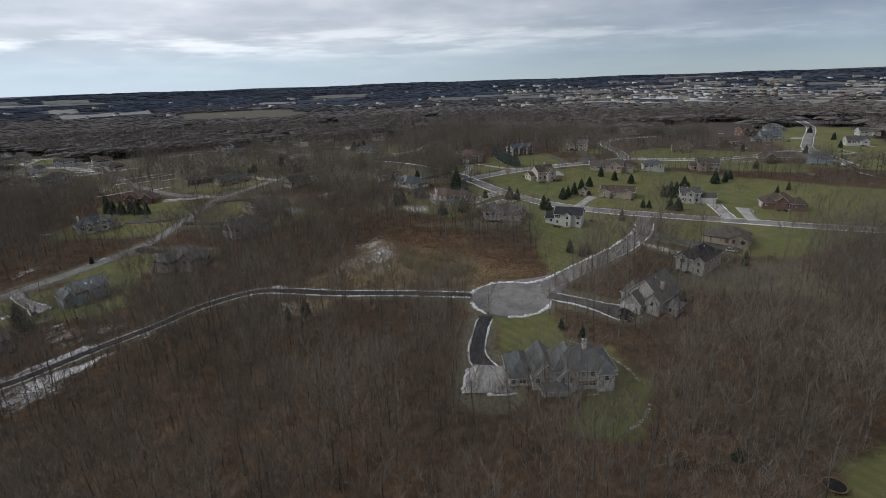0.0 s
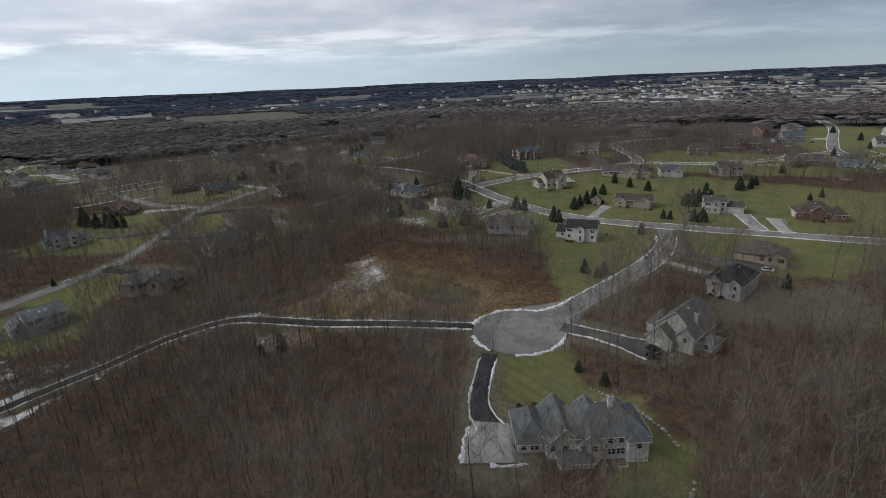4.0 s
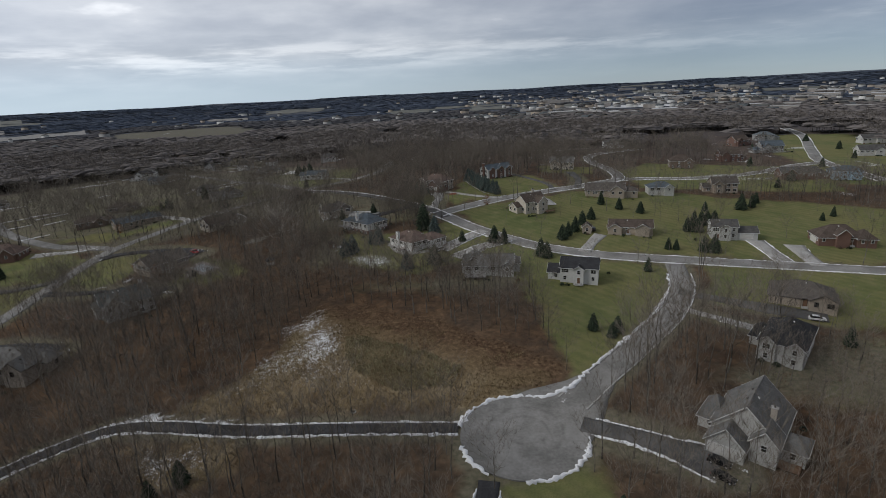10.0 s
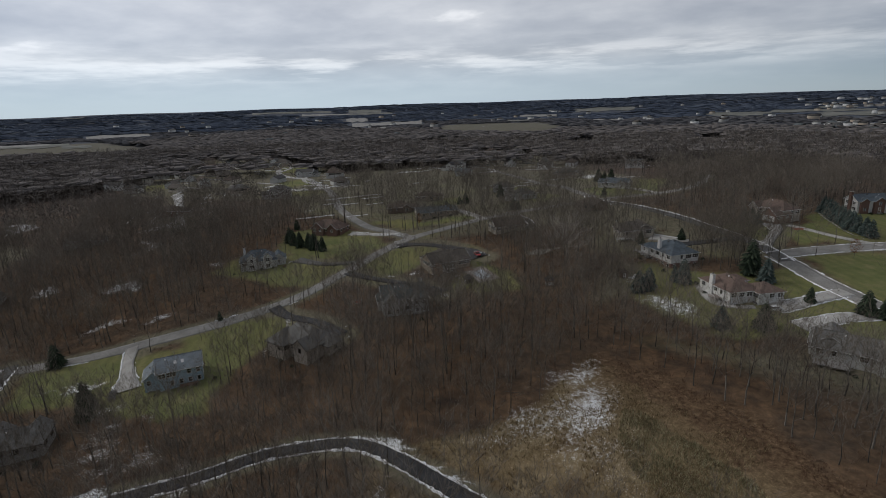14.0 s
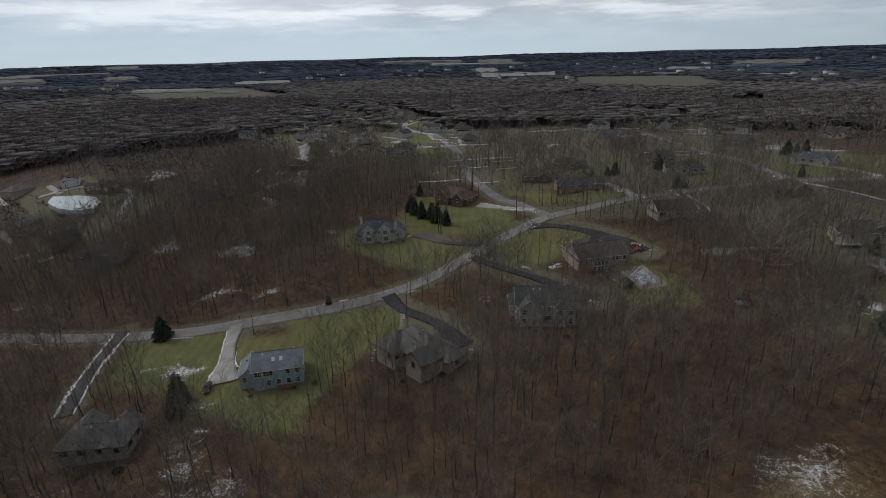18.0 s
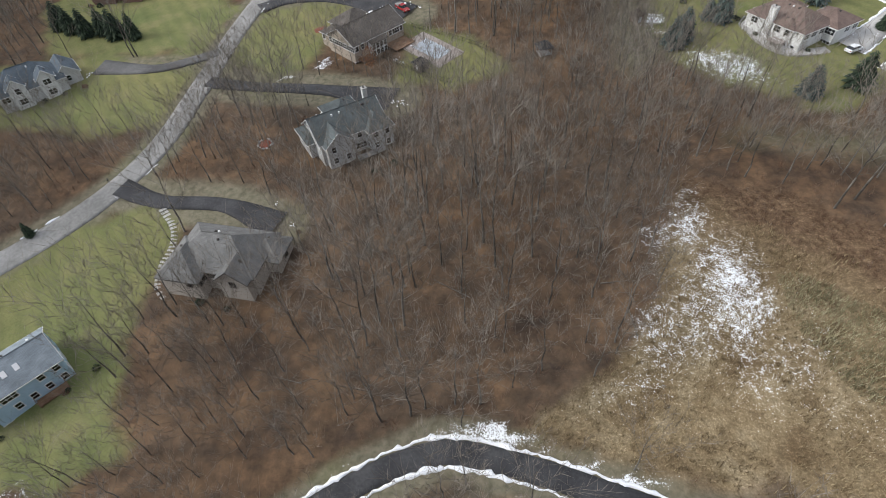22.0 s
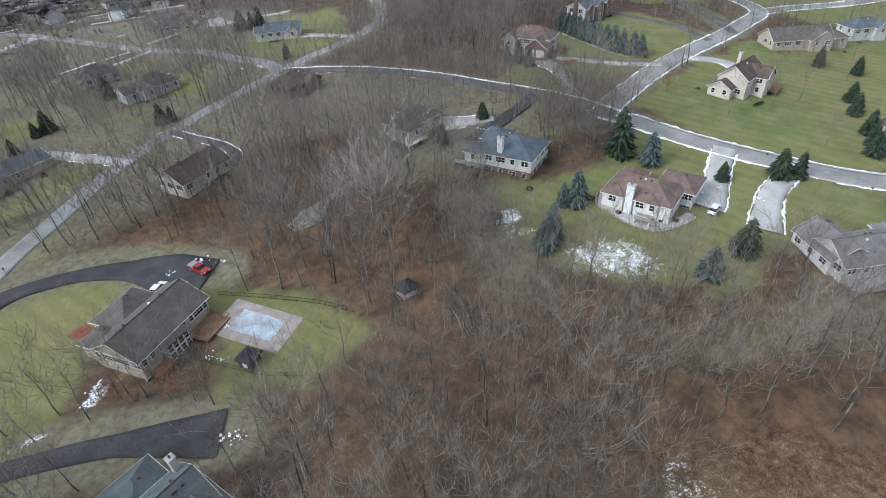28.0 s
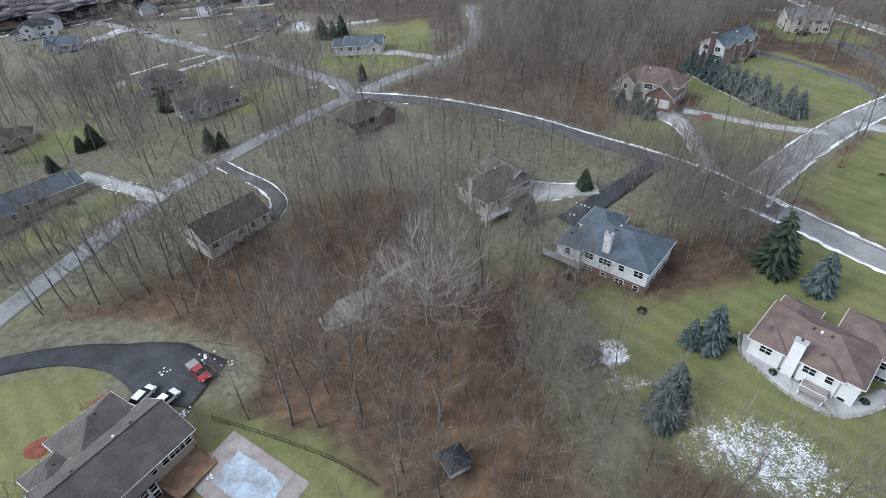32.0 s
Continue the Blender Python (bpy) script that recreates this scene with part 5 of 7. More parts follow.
house(108, 264, -22, [(0, 0, 19, 9, 3.2, "x", "gable", 0.55), (-7, -3.5, 6, 6, 3.2, "y", "gable", 0.6), (5, -3, 6, 6, 3.2, "y", "gable", 0.6)], "tan", "brown", "long tan ranch house with a brown gabled roof", seed=7, door=("s", -1, -4.5))
house(88, 266, -22, [(0, 0, 4, 4, 2.8, "y", "gable", 0.8)], "tan", "brown", "small tan garden outbuilding with a gabled roof", seed=8, gap=3.9)
house(145, 251, -20, [(0, 0, 10.5, 8.5, 5.6, "x", "gable", 0.55), (0, -4.5, 4.5, 2.6, 5.6, "y", "gable", 0.6), (9, 0.3, 9, 8, 2.9, "x", "gable", 0.5)], "pale", "grey", "pale two-storey house with a porch and attached garage", garages=[("s", 9, -3.7, 5, 2.4)], seed=9, door=("s", -2.5, -4.25))
house(187, 236, -18, [(0, 0, 17, 11, 3.6, "x", "hip", 0.75), (0, -5, 5, 4, 5.0, "y", "gable", 0.9), (9, -2, 7, 9, 3.2, "x", "hip", 0.7)], "brick", "brown", "red brick house with a brown hipped roof and front gable", seed=10, door=("s", 3.5, -5.5), garages=[("w", 0, -8.5, 5, 2.4)])
house(71, 304, 24, [(0, 0, 13, 9, 5.6, "x", "gable", 0.75), (2, -4, 6, 8, 5.4, "y", "gable", 0.9), (-7, 2, 6, 7, 3, "x", "gable", 0.6)], "cream", "brown", "cream gabled two-storey house on a wide lawn", low="s", chimney=[(4, 3, 1.2, 1, 10.0, "wall_cream")], decks=[(3, -10.5, 8, -7.8, 0.2, "wood")], seed=11)
house(26.5, 361.5, -48, [(0, 1, 17, 10, 5.4, "x", "hip", 0.65), (5, -4, 8, 9, 3.6, "y", "gable", 0.75, "brick"), (-6, -4.5, 5, 4, 5.2, "y", "gable", 0.9, "stone")], "stone", "rust", "brick and stone house with a rust-brown roof and white garage", garages=[("s", 3.2, -8.5, 2.6, 2.4), ("s", 6.8, -8.5, 2.6, 2.4)], seed=12, door=("s", -1.5, -4.0), decks=[(-12, -2, -8.6, 4, 0.3, "grey_wood")])
house(70, 391, 26, [(0, 0, 20, 9, 5.8, "x", "gable", 0.6), (0, -4.5, 5, 2.4, 5.8, "y", "gable", 0.7, "brick"), (-7, -4.6, 4, 1.6, 5.8, "y", "gable", 0.7, "brick"), (7, -4.6, 4, 1.6, 5.8, "y", "gable", 0.7, "brick")], "white", "blue_slate", "tall house with white end walls and a brick front", seed=13, door=("s", 0, -5.7), chimney=[(-10.4, 0, 1.0, 1.6, 9.6, "wall_brick")])
house(-14.8, 293, -49, [(0, 0, 16.5, 12.5, 3.3, "x", "hip", 0.5), (-6, 5.6, 7, 7.5, 3.2, "y", "hip", 0.5), (-7.5, -4, 5, 6, 3.2, "y", "hip", 0.5)], "white", "blue_slate", "white house with a slate-blue hipped roof and brick cellar wall", low="se", chimney=[(-0.5, -5.2, 1.4, 1.1, 7.6, "white_trim")], decks=[(-13, -8.5, -4, -6.8, 0.0, "grey_wood")], seed=14, gap=2.9, cellar="wall_brick", lift=1.2)
house(5.8, 263.9, -56, [(0, 0, 15.5, 11, 3.1, "x", "hip", 0.52), (6, 7.5, 8.5, 9, 2.9, "y", "hip", 0.5), (-4.5, 4, 5.5, 8, 3.1, "y", "hip", 0.52), (-5.2, -3.2, 5, 6, 3.1, "y", "hip", 0.52), (2.5, -4.2, 5.5, 3.6, 3.1, "y", "hip", 0.52)], "white", "rust", "white house with a red-brown hipped roof and curved paved terrace", low="s", chimney=[(-1.4, -5.9, 1.7, 1.0, 6.2, "white_trim")], seed=15, gap=2.7, door=("n", 0, 5.75), lift=0.9)
house(35, 230, -12, [(0, 0, 19, 10, 3.6, "x", "gable", 0.6), (-6, 3, 9, 11, 3.4, "y", "gable", 0.6), (7, -5, 5, 2.5, 3.6, "y", "gable", 0.6), (9, 3, 6, 8, 3.2, "y", "hip", 0.6)], "pale", "pale_grey", "pale house with a long weathered grey roof", low="s", decks=[(-9, -9, -1, -5.1, 0.1, "grey_wood")], garages=[("n", -6, 8.5, 5, 2.4)], seed=16)
house(-147.3, 165.4, 51, [(0, 0, 12.5, 9, 5.5, "x", "gable", 0.6), (-7.5, 1.5, 5.5, 8, 3.2, "y", "gable", 0.8)], "blue", "light_slate", "light blue two-storey house with a slate roof and skylights", low="s", decks=[(-0.5, -6.3, 4.5, -4.6, 0.2, "wood")], skylights=2, seed=17, gap=2.4, garages=[("w", 1.5, -10.25, 5, 2.3)], vents=5)
house(-160.4, 125.2, 44, [(0, 0, 15, 9, 4.2, "x", "hip", 0.65), (-5, 4, 6, 7, 3.4, "y", "gable", 0.8), (4, 4, 5, 5, 4.0, "y", "gable", 0.8)], "grey", "pale_grey", "grey house with a weathered grey roof half hidden by bare trees", low="s", seed=18, trim="dark_trim")
house(-117.7, 189.9, -8, [(0, 0, 17, 11, 4.2, "x", "hip", 0.75), (-5.5, -3, 8, 10, 3.8, "y", "hip", 0.8), (5, -3.5, 6, 7, 4.2, "y", "gable", 0.85), (8, 2.5, 6, 6, 3.4, "x", "hip", 0.7)], "stone", "pale_grey", "stone house with a broad weathered grey hipped roof", seed=19, trim="dark_trim", garages=[("n", 4, 5.5, 5, 2.4)])
house(-100, 224, 36, [(-0.5, 0, 15.5, 9.5, 5.2, "x", "gable", 0.75), (2.0, 7.8, 7.5, 8.5, 3.2, "y", "hip", 0.65), (5.2, -2.6, 5.6, 8, 5.0, "y", "hip", 0.75), (-4.6, -3.0, 6, 7, 5.0, "y", "gable", 0.85), (-7.2, 3.0, 5, 7, 3.4, "x", "hip", 0.7)], "pale", "green_slate", "pale house with a grey-green roof in the woods", low="se", vents=9, seed=20, gap=2.4, garages=[("w", 8.5, -1.75, 5, 2.4)], decks=[(-1.4, -8.2, 5.4, -6.6, 0.1, "grey_wood")], chimney=[(6.5, 3.2, 1.0, 1.0, 9.2, "wall_pale")])
house(-102.6, 265, 50, [(0, 0, 17.5, 11, 4.0, "x", "gable", 0.55), (2, 8, 10, 8.5, 3.5, "y", "hip", 0.55), (-5.6, 6.5, 5, 6, 3.4, "y", "hip", 0.55)], "tan", "taupe", "tan house with a large grey-brown roof beside a covered pool", low="s", decks=[(1.4, -10.6, 8.2, -5.6, 0.25, "wood"), (-8, -8.0, -4, -5.6, 0.0, "wood")], seed=21, gap=1.9, garages=[("n", 2, 12.25, 5, 2.4)], sunroom=(-1.4, -5.5, 5.2))
house(-191, 300, 6, [(0, 0, 18, 10, 3.6, "x", "hip", 0.75), (-4, -4, 7, 6, 3.8, "y", "gable", 0.9), (5, -4, 6, 6, 3.6, "y", "gable", 0.9)], "brick", "rust", "red brick house with a red-brown gabled roof", seed=22)
house(-190, 244, 44, [(0, 0, 16, 10, 3.8, "x", "hip", 0.8), (-3, -4.5, 4, 3, 5.4, "y", "gable", 1.0, "white"), (4, -4.5, 4, 3, 5.4, "y", "gable", 1.0, "white"), (9, 1, 6, 8, 3.2, "y", "gable", 0.8)], "pale", "blue_slate", "pale house with white dormer gables and a slate roof", seed=23, chimney=[(-6, 2, 1, 1, 8.5, "white_trim")])
house(-149, 346, 42, [(0, 0, 22, 8, 3.2, "x", "gable", 0.55), (-6, -1.5, 8, 11, 3.4, "y", "hip", 0.6), (9, 0, 9, 8, 3.0, "x", "gable", 0.5)], "tan", "blue_slate", "long low ranch house with a blue-grey roof", seed=24)
house(-95, 322, 43, [(0, 0, 16, 10, 3.4, "x", "gable", 0.6)], "cream", "brown", "plain cream house with a low dark brown roof", seed=25, chimney=[(-3.5, 0.3, 0.7, 0.9, 7.0, "wall_brown")], low="s")
house(-33, 321, 28, [(0, 0, 15, 9, 3.6, "x", "hip", 0.6), (5, 2, 8, 10, 3.4, "y", "gable", 0.6), (-5, -3, 6, 7, 3.6, "y", "hip", 0.6)], "cream", "taupe", "cream house with a taupe roof and white balcony", low="sw", decks=[(-10, -8, -2, -6.4, 0.1, "white_trim")], chimney=[(-8, -1, 1, 1.2, 7, "wall_cream")], seed=26, garages=[("e", 2, 9.0, 5, 2.4)])
house(-61, 369, 35, [(0, 0, 15, 10, 3.4, "x", "hip", 0.6), (3, -4, 6, 5, 3.4, "y", "gable", 0.7)], "brown", "brown", "brown house under bare trees by the corner", seed=27, trim="dark_trim")
NEIGHBOURS = [  # x, y, heading, length, depth, eaves, wall, roof
    (-110, 399, 30, 15, 10, 3.4, "pale", "grey"), (-134, 428, 20, 15, 10, 3.4, "pale", "grey"), (-57, 441, -10, 15, 10, 3.4, "pale", "blue_slate"), (-200, 508, 10, 14, 10, 3.2, "pale", "blue_slate"), (-227, 546, 20, 16, 9, 5.6, "white", "charcoal"),
    (-108, 514, -20, 16, 9, 3.4, "cream", "grey"), (126, 422, -20, 17, 11, 5.2, "cream", "pale_grey"), (-176, 388, 20, 14, 9, 3.2, "tan", "brown"), (155, 329, -12, 14, 9, 4.6, "pale", "blue_slate"), (194, 329, -15, 14, 10, 5.4, "tan", "taupe"),
    (213, 411, -20, 16, 11, 5.4, "brown", "brown"), (321, 463, -10, 18, 11, 5.6, "grey", "blue_slate"), (284, 343, -15, 16, 10, 5.4, "blue", "blue_slate"), (368, 415, -20, 17, 11, 4.4, "pale", "grey"), (122, 330, -18, 22, 11, 3.6, "tan", "taupe"),
    (330, 520, 15, 16, 11, 5.4, "brick", "brown"), (430, 480, -15, 18, 11, 4.4, "pale", "grey"), (263, 431, -10, 15, 11, 5.4, "brick", "brown"), (259, 352, -15, 22, 11, 4.0, "brick", "grey"), (222, 562, -10, 15, 10, 5.2, "white", "grey"), (380, 553, -10, 17, 11, 5.4, "grey", "slate"), (340, 330, -15, 18, 12, 4.2, "brick", "brown"), (300, 250, -15, 18, 11, 5.0, "white", "grey"),
    (-230, 562, 20, 15, 9, 5.6, "white", "grey"), (-292, 372, 40, 16, 11, 6.0, "pale", "grey"), (-330, 306, 30, 16, 10, 3.6, "brick", "brown"), (-474, 362, 30, 14, 9, 4.5, "white", "grey"), (-490, 486, 20, 16, 10, 4.4, "tan", "brown"), (-440, 540, 15, 16, 10, 4.4, "tan", "taupe"), (-350, 470, 25, 16, 10, 4.4, "pale", "grey"), (-465, 665, 10, 18, 10, 4.4, "tan", "brown"), (-460, 720, 10, 18, 10, 4.4, "brick", "brown"),
    (-400, 640, 12, 18, 10, 4.4, "pale", "grey"), (-176, 352, 30, 15, 10, 3.4, "brown", "brown"), (-105, 497, 0, 14, 9, 3.4, "tan", "grey"), (-263, 660, 10, 15, 10, 5.4, "white", "grey"), (-262, 740, 0, 15, 10, 4.4, "tan", "brown"), (-211, 680, 0, 15, 10, 4.4, "pale", "grey"), (-428, 510, 20, 16, 10, 4, "tan", "grey"), (-540, 590, 20, 16, 10, 4, "tan", "brown"), (-500, 420, 30, 16, 10, 4, "pale", "grey"), (-395, 215, 30, 16, 10, 4, "brown", "brown"),
    (-60, 560, 0, 15, 10, 4.2, "pale", "grey"), (20, 640, 0, 15, 10, 4.4, "tan", "brown"), (-320, 240, 40, 15, 10, 4.2, "grey", "brown"), (-290, 175.7, 40, 16, 10, 4.2, "grey", "taupe"),
]
for i, (x, y, a, w, d, e, wl, rf) in enumerate(NEIGHBOURS):
    rnd = random.Random(40 + i)
    wings = [(0, 0, w, d, e, "x", rnd.choice(("gable", "hip")), rnd.uniform(0.5, 0.75)), (rnd.choice((-1, 1)) * w * 0.28, -d * 0.35, w * 0.36, d * 0.6, e - 0.1, "y", "gable", 0.75)]
    if rnd.random() < 0.6:
        wings.append((w * 0.62 * rnd.choice((-1, 1)), 0.4, w * 0.4, d * 0.8, 2.9, "x", rnd.choice(("gable", "hip")), 0.5))
    colour = {"pale": "pale grey", "roof": ""}.get(wl, wl)
    house(x, y, a, wings, wl, rf, "%s %s house with a %s shingle roof" % (colour, "two-storey" if e > 4.5 else "single-storey", rf.replace("_", " ")), seed=60 + i, gap=3.4, vents=2, detail=y < 460 and abs(x) < 260)
# ---- trees ----
def bare_tree(seed, h=16.0, limbs=8, branches=5, twigs=4, sides=5, spread_out=1.0, fork=0.35, climb=0.5):
    """Arrays of a leafless tree: wood (trunk and limbs) and fine twigs."""
    rnd = random.Random(seed)
    wood, fine = Geo(), Geo()
    lean = Vector((rnd.uniform(-0.06, 0.06), rnd.uniform(-0.06, 0.06), 1))
    spine = [Vector((0, 0, -0.4))]
    for k in range(1, 6):
        spine.append(Vector((lean.x * h * k / 5 + rnd.uniform(-0.2, 0.2), lean.y * h * k / 5 + rnd.uniform(-0.2, 0.2), h * 0.84 * k / 5)))
    r = 0.0098 * h
    for k in range(5):
        wood.beam(spine[k], spine[k + 1], r * (1 - 0.19 * k), r * (1 - 0.19 * (k + 1)) + 0.01, max(3, sides - (k > 1)), False)

    def along(t):
        i = min(4, int(t * 5))
        return spine[i].lerp(spine[i + 1], t * 5 - i)

    def twig(p, way, length, width):
        side = way.cross(Vector((rnd.uniform(-1, 1), rnd.uniform(-1, 1), rnd.uniform(-1, 1)))).normalized() * width
        tip = p + way * length
        fine.add([p - side, p + side, tip], [(0, 1, 2)])
        return tip

    turn = rnd.uniform(0, 6.28)
    for i in range(limbs):
        t = fork + (0.95 - fork) * (i + rnd.random() * 0.8) / limbs
        turn += 2.4 + rnd.uniform(-0.4, 0.4)
        length = h * (0.2 + 0.34 * math.sin(math.pi * min(1.0, 0.12 + 0.8 * t))) * rnd.uniform(0.75, 1.15) * spread_out * 0.8
        rise = rnd.uniform(0.0, 0.5) + climb + 0.75 * t
        a = along(t)
        way = Vector((math.cos(turn), math.sin(turn), rise)).normalized()
        b = a + way * length * 0.5
        way2 = (way + Vector((0, 0, 0.35)) + Vector((rnd.uniform(-0.25, 0.25), rnd.uniform(-0.25, 0.25), 0))).normalized()
        c = b + way2 * length * 0.6
        r0 = r * 0.27 * (1 - 0.5 * t)
        wood.beam(a, b, r0, r0 * 0.6, 3, False)
        wood.add([b - way2.orthogonal().normalized() * r0 * 0.7, b + way2.orthogonal().normalized() * r0 * 0.7, c], [(0, 1, 2)])
        for k in range(branches):
            u = 0.3 + 0.7 * (k + rnd.random()) / branches
            p = a.lerp(b, u * 2) if u < 0.5 else b.lerp(c, u * 2 - 1)
            w = (way2 + Vector((rnd.uniform(-1, 1), rnd.uniform(-1, 1), rnd.uniform(-0.2, 0.9))) * 1.0).normalized()
            ln = length * 0.46 * rnd.uniform(0.6, 1.2)
            tip = twig(p, w, ln, 0.03)
            for j in range(twigs):
                q = p.lerp(tip, 0.25 + 0.7 * (j + rnd.random()) / twigs)
                w2 = (w + Vector((rnd.uniform(-1, 1), rnd.uniform(-1, 1), rnd.uniform(-0.1, 1.2))) * 0.95).normalized()
                twig(q, w2, ln * rnd.uniform(0.42, 0.85), 0.023)
    for k in range(branches * 2):
        p = along(rnd.uniform(0.75, 1.0))
        twig(p, Vector((rnd.uniform(-1, 1), rnd.uniform(-1, 1), rnd.uniform(0.5, 1.6))).normalized(), h * 0.1, 0.035)
    return wood, fine


def arrays(geo):
    tris = []
    for f in geo.f:
        tris += [(f[0], f[k], f[k + 1]) for k in range(1, len(f) - 1)]
    return np.array(geo.v, np.float32), np.array(tris, np.int32)


def scatter(templates, places, scales, turns, sink=0.0):
    """Many turned and scaled copies joined into one pair of arrays."""
    vs, ts, base = [], [], 0
    pick = np.arange(len(places)) % len(templates)
    for k, (tv, tt) in enumerate(templates):
        sel = np.nonzero(pick == k)[0]
        if not len(sel) or not len(tt):
            continue
        c, s, m = np.cos(turns[sel]), np.sin(turns[sel]), scales[sel]
        x = (tv[None, :, 0] * c[:, None] - tv[None, :, 1] * s[:, None]) * m[:, None] + places[sel, 0][:, None]
        y = (tv[None, :, 0] * s[:, None] + tv[None, :, 1] * c[:, None]) * m[:, None] + places[sel, 1][:, None]
        z = tv[None, :, 2] * m[:, None] + places[sel, 2][:, None] - sink
        vs.append(np.stack([x, y, z], -1).reshape(-1, 3))
        ts.append((tt[None] + (np.arange(len(sel)) * len(tv))[:, None, None]).reshape(-1, 3) + base)
        base += len(sel) * len(tv)
    return np.concatenate(vs), np.concatenate(ts)


def open_ground(x, y, margin=3.0):
    """True where woods stand: not on lawns, reeds, roads or houses."""
    ok = near_lines(x, y) > margin
    for poly in LAWNS + MEADOWS + LEAS:
        ok &= ~inside(x, y, poly)
    for hx, hy, a, b, turn in HOUSES:
        c, s = math.cos(radians(turn)), math.sin(radians(turn))
        ok &= (np.abs((x - hx) * c + (y - hy) * s) > a + 1.0) | (np.abs((y - hy) * c - (x - hx) * s) > b + 1.0)
    ok &= np.hypot(x + 55, y - 257) > 2.4
    ok &= np.hypot(x + 69.7, y - 290.4) > 4.2
    ok &= ~inside(x, y, [(-97, 262), (-88, 270), (-72, 258), (-80, 248)])
    return ok


def jittered(x0, x1, y0, y1, step, seed):
    r = np.random.RandomState(seed)
    x, y = np.meshgrid(np.arange(x0, x1, step), np.arange(y0, y1, step))
    x, y = x.ravel(), y.ravel()
    return x + r.uniform(-0.48, 0.48, x.size) * step, y + r.uniform(-0.48, 0.48, y.size) * step, r


def sparse(x, y):
    s = np.zeros(x.shape, bool)
    for poly in THIN[:1] + THIN[2:]:
        s |= inside(x, y, poly)
    return s | (inside(x, y, THIN[1]) & ((np.hypot(x + 97, y - 220) < 15) | (value_noise(x, y, 12, 88) > 0.6)))


NEAR = [bare_tree(100 + k, 15.5 + (k % 4) * 1.4, 9, 7, 6, 4, 1.0 + 0.16 * (k % 3), 0.2 + 0.06 * (k % 4)) for k in range(8)]
near_wood, near_fine = [arrays(a) for a, b in NEAR], [arrays(b) for a, b in NEAR]

# woods near the camera's way
x, y, r = jittered(-335, 255, 20, 455, 5.8, 5)
keep = ((x > -255) | (y < 330)) & open_ground(x, y, 2.2) & (~sparse(x, y) | (r.rand(x.size) < 0.4)) & (r.rand(x.size) < 0.95)
x, y = x[keep], y[keep]
places = np.stack([x, y, ground(x, y)], 1)
scales, turns = (0.66 + 0.55 * value_noise(x, y, 22, 61)) * r.uniform(0.78, 1.22, len(x)), r.uniform(0, 6.28, len(x))
woods = tagged(new("woods", raw_mesh("woods", *scatter(near_wood, places, scales, turns), "bark")), "dense leafless grey-brown deciduous woods on leaf litter", "woods", "", "stuff")
part("twigs", raw_mesh("twigs", *scatter(near_fine, places, scales, turns), "twigs"), None, woods)

# undergrowth
brush = []
for k in range(6):
    rnd = random.Random(300 + k)
    g = Geo()
    for j in range(11):
        a, t = rnd.uniform(0, 6.28), rnd.uniform(0.25, 0.8)
        p = Vector((rnd.uniform(-0.7, 0.7), rnd.uniform(-0.7, 0.7), -0.1))
        w = Vector((math.cos(a) * t, math.sin(a) * t, 1)).normalized() * rnd.uniform(0.8, 2.6)
        sd = Vector((-math.sin(a), math.cos(a), 0)) * 0.035
        g.add([p - sd, p + sd, p + w], [(0, 1, 2)])
    brush.append(arrays(g))
x, y, r = jittered(-255, 255, 25, 330, 2.9, 6)
keep = open_ground(x, y, 2.5) & (value_noise(x, y, 17, 12) > 0.3)
x, y = x[keep], y[keep]
tagged(new("undergrowth", raw_mesh("undergrowth", *scatter(brush, np.stack([x, y, ground(x, y)], 1), r.uniform(0.6, 1.3, len(x)), r.uniform(0, 6.28, len(x))), "brush")), "thin leafless brown saplings and brambles under the trees", "undergrowth", "", "stuff")

# the same woods farther off, twigs coloured darker for the shade inside the crowns
def far_tree(seed, h=15.0):
    """A tree for the distance: a stem and a dome of coarse sprays."""
    rnd = random.Random(seed)
    g = Geo()
    g.beam((0, 0, -0.4), (0, 0, h * 0.8), 0.2, 0.05, 3, False)
    heart, wide = Vector((0, 0, h * 0.58)), h * rnd.uniform(0.32, 0.42)
    for k in range(20):
        a, t = rnd.uniform(0, 6.28), rnd.uniform(-0.45, 1.0)
        q = math.sqrt(1 - t * t)
        way = Vector((math.cos(a) * q, math.sin(a) * q, t * 1.15))
        p = heart + way * wide * rnd.uniform(0.2, 0.8)
        bend = (way + Vector((rnd.uniform(-1, 1), rnd.uniform(-1, 1), rnd.uniform(-0.6, 1))) * 0.7).normalized()
        side = bend.cross(Vector((rnd.uniform(-1, 1), rnd.uniform(-1, 1), rnd.uniform(-1, 1)))).normalized() * rnd.uniform(0.16, 0.36)
        g.add([p - side, p + side, p + bend * wide * rnd.uniform(0.35, 0.65)], [(0, 1, 2)])
    return arrays(g)


mid_all = [far_tree(200 + k, 15 + k % 3) for k in range(6)]
x, y, r = jittered(-1150, 900, -60, 1250, 7.9, 7)
ang = np.degrees(np.arctan2(-x, y - 60))
keep = ~((np.abs(x) < 256) & (y > 18) & (y < 457)) & ~((x < -255) & (x > -337) & (y > 18) & (y < 331)) & (ang > -54) & (ang < 92) & open_ground(x, y, 4) & (~sparse(x, y) | (r.rand(x.size) < 0.25)) & (value_noise(x, y, 90, 21) > 0.16)
estate = np.zeros(x.shape, bool)
for poly in OPEN:
    estate |= inside(x, y, poly)
keep &= ~estate | (r.rand(x.size) < 0.3)
for hx, hy, a, b, turn in HOUSES:
    keep &= np.hypot(x - hx, y - hy - -5) > 15
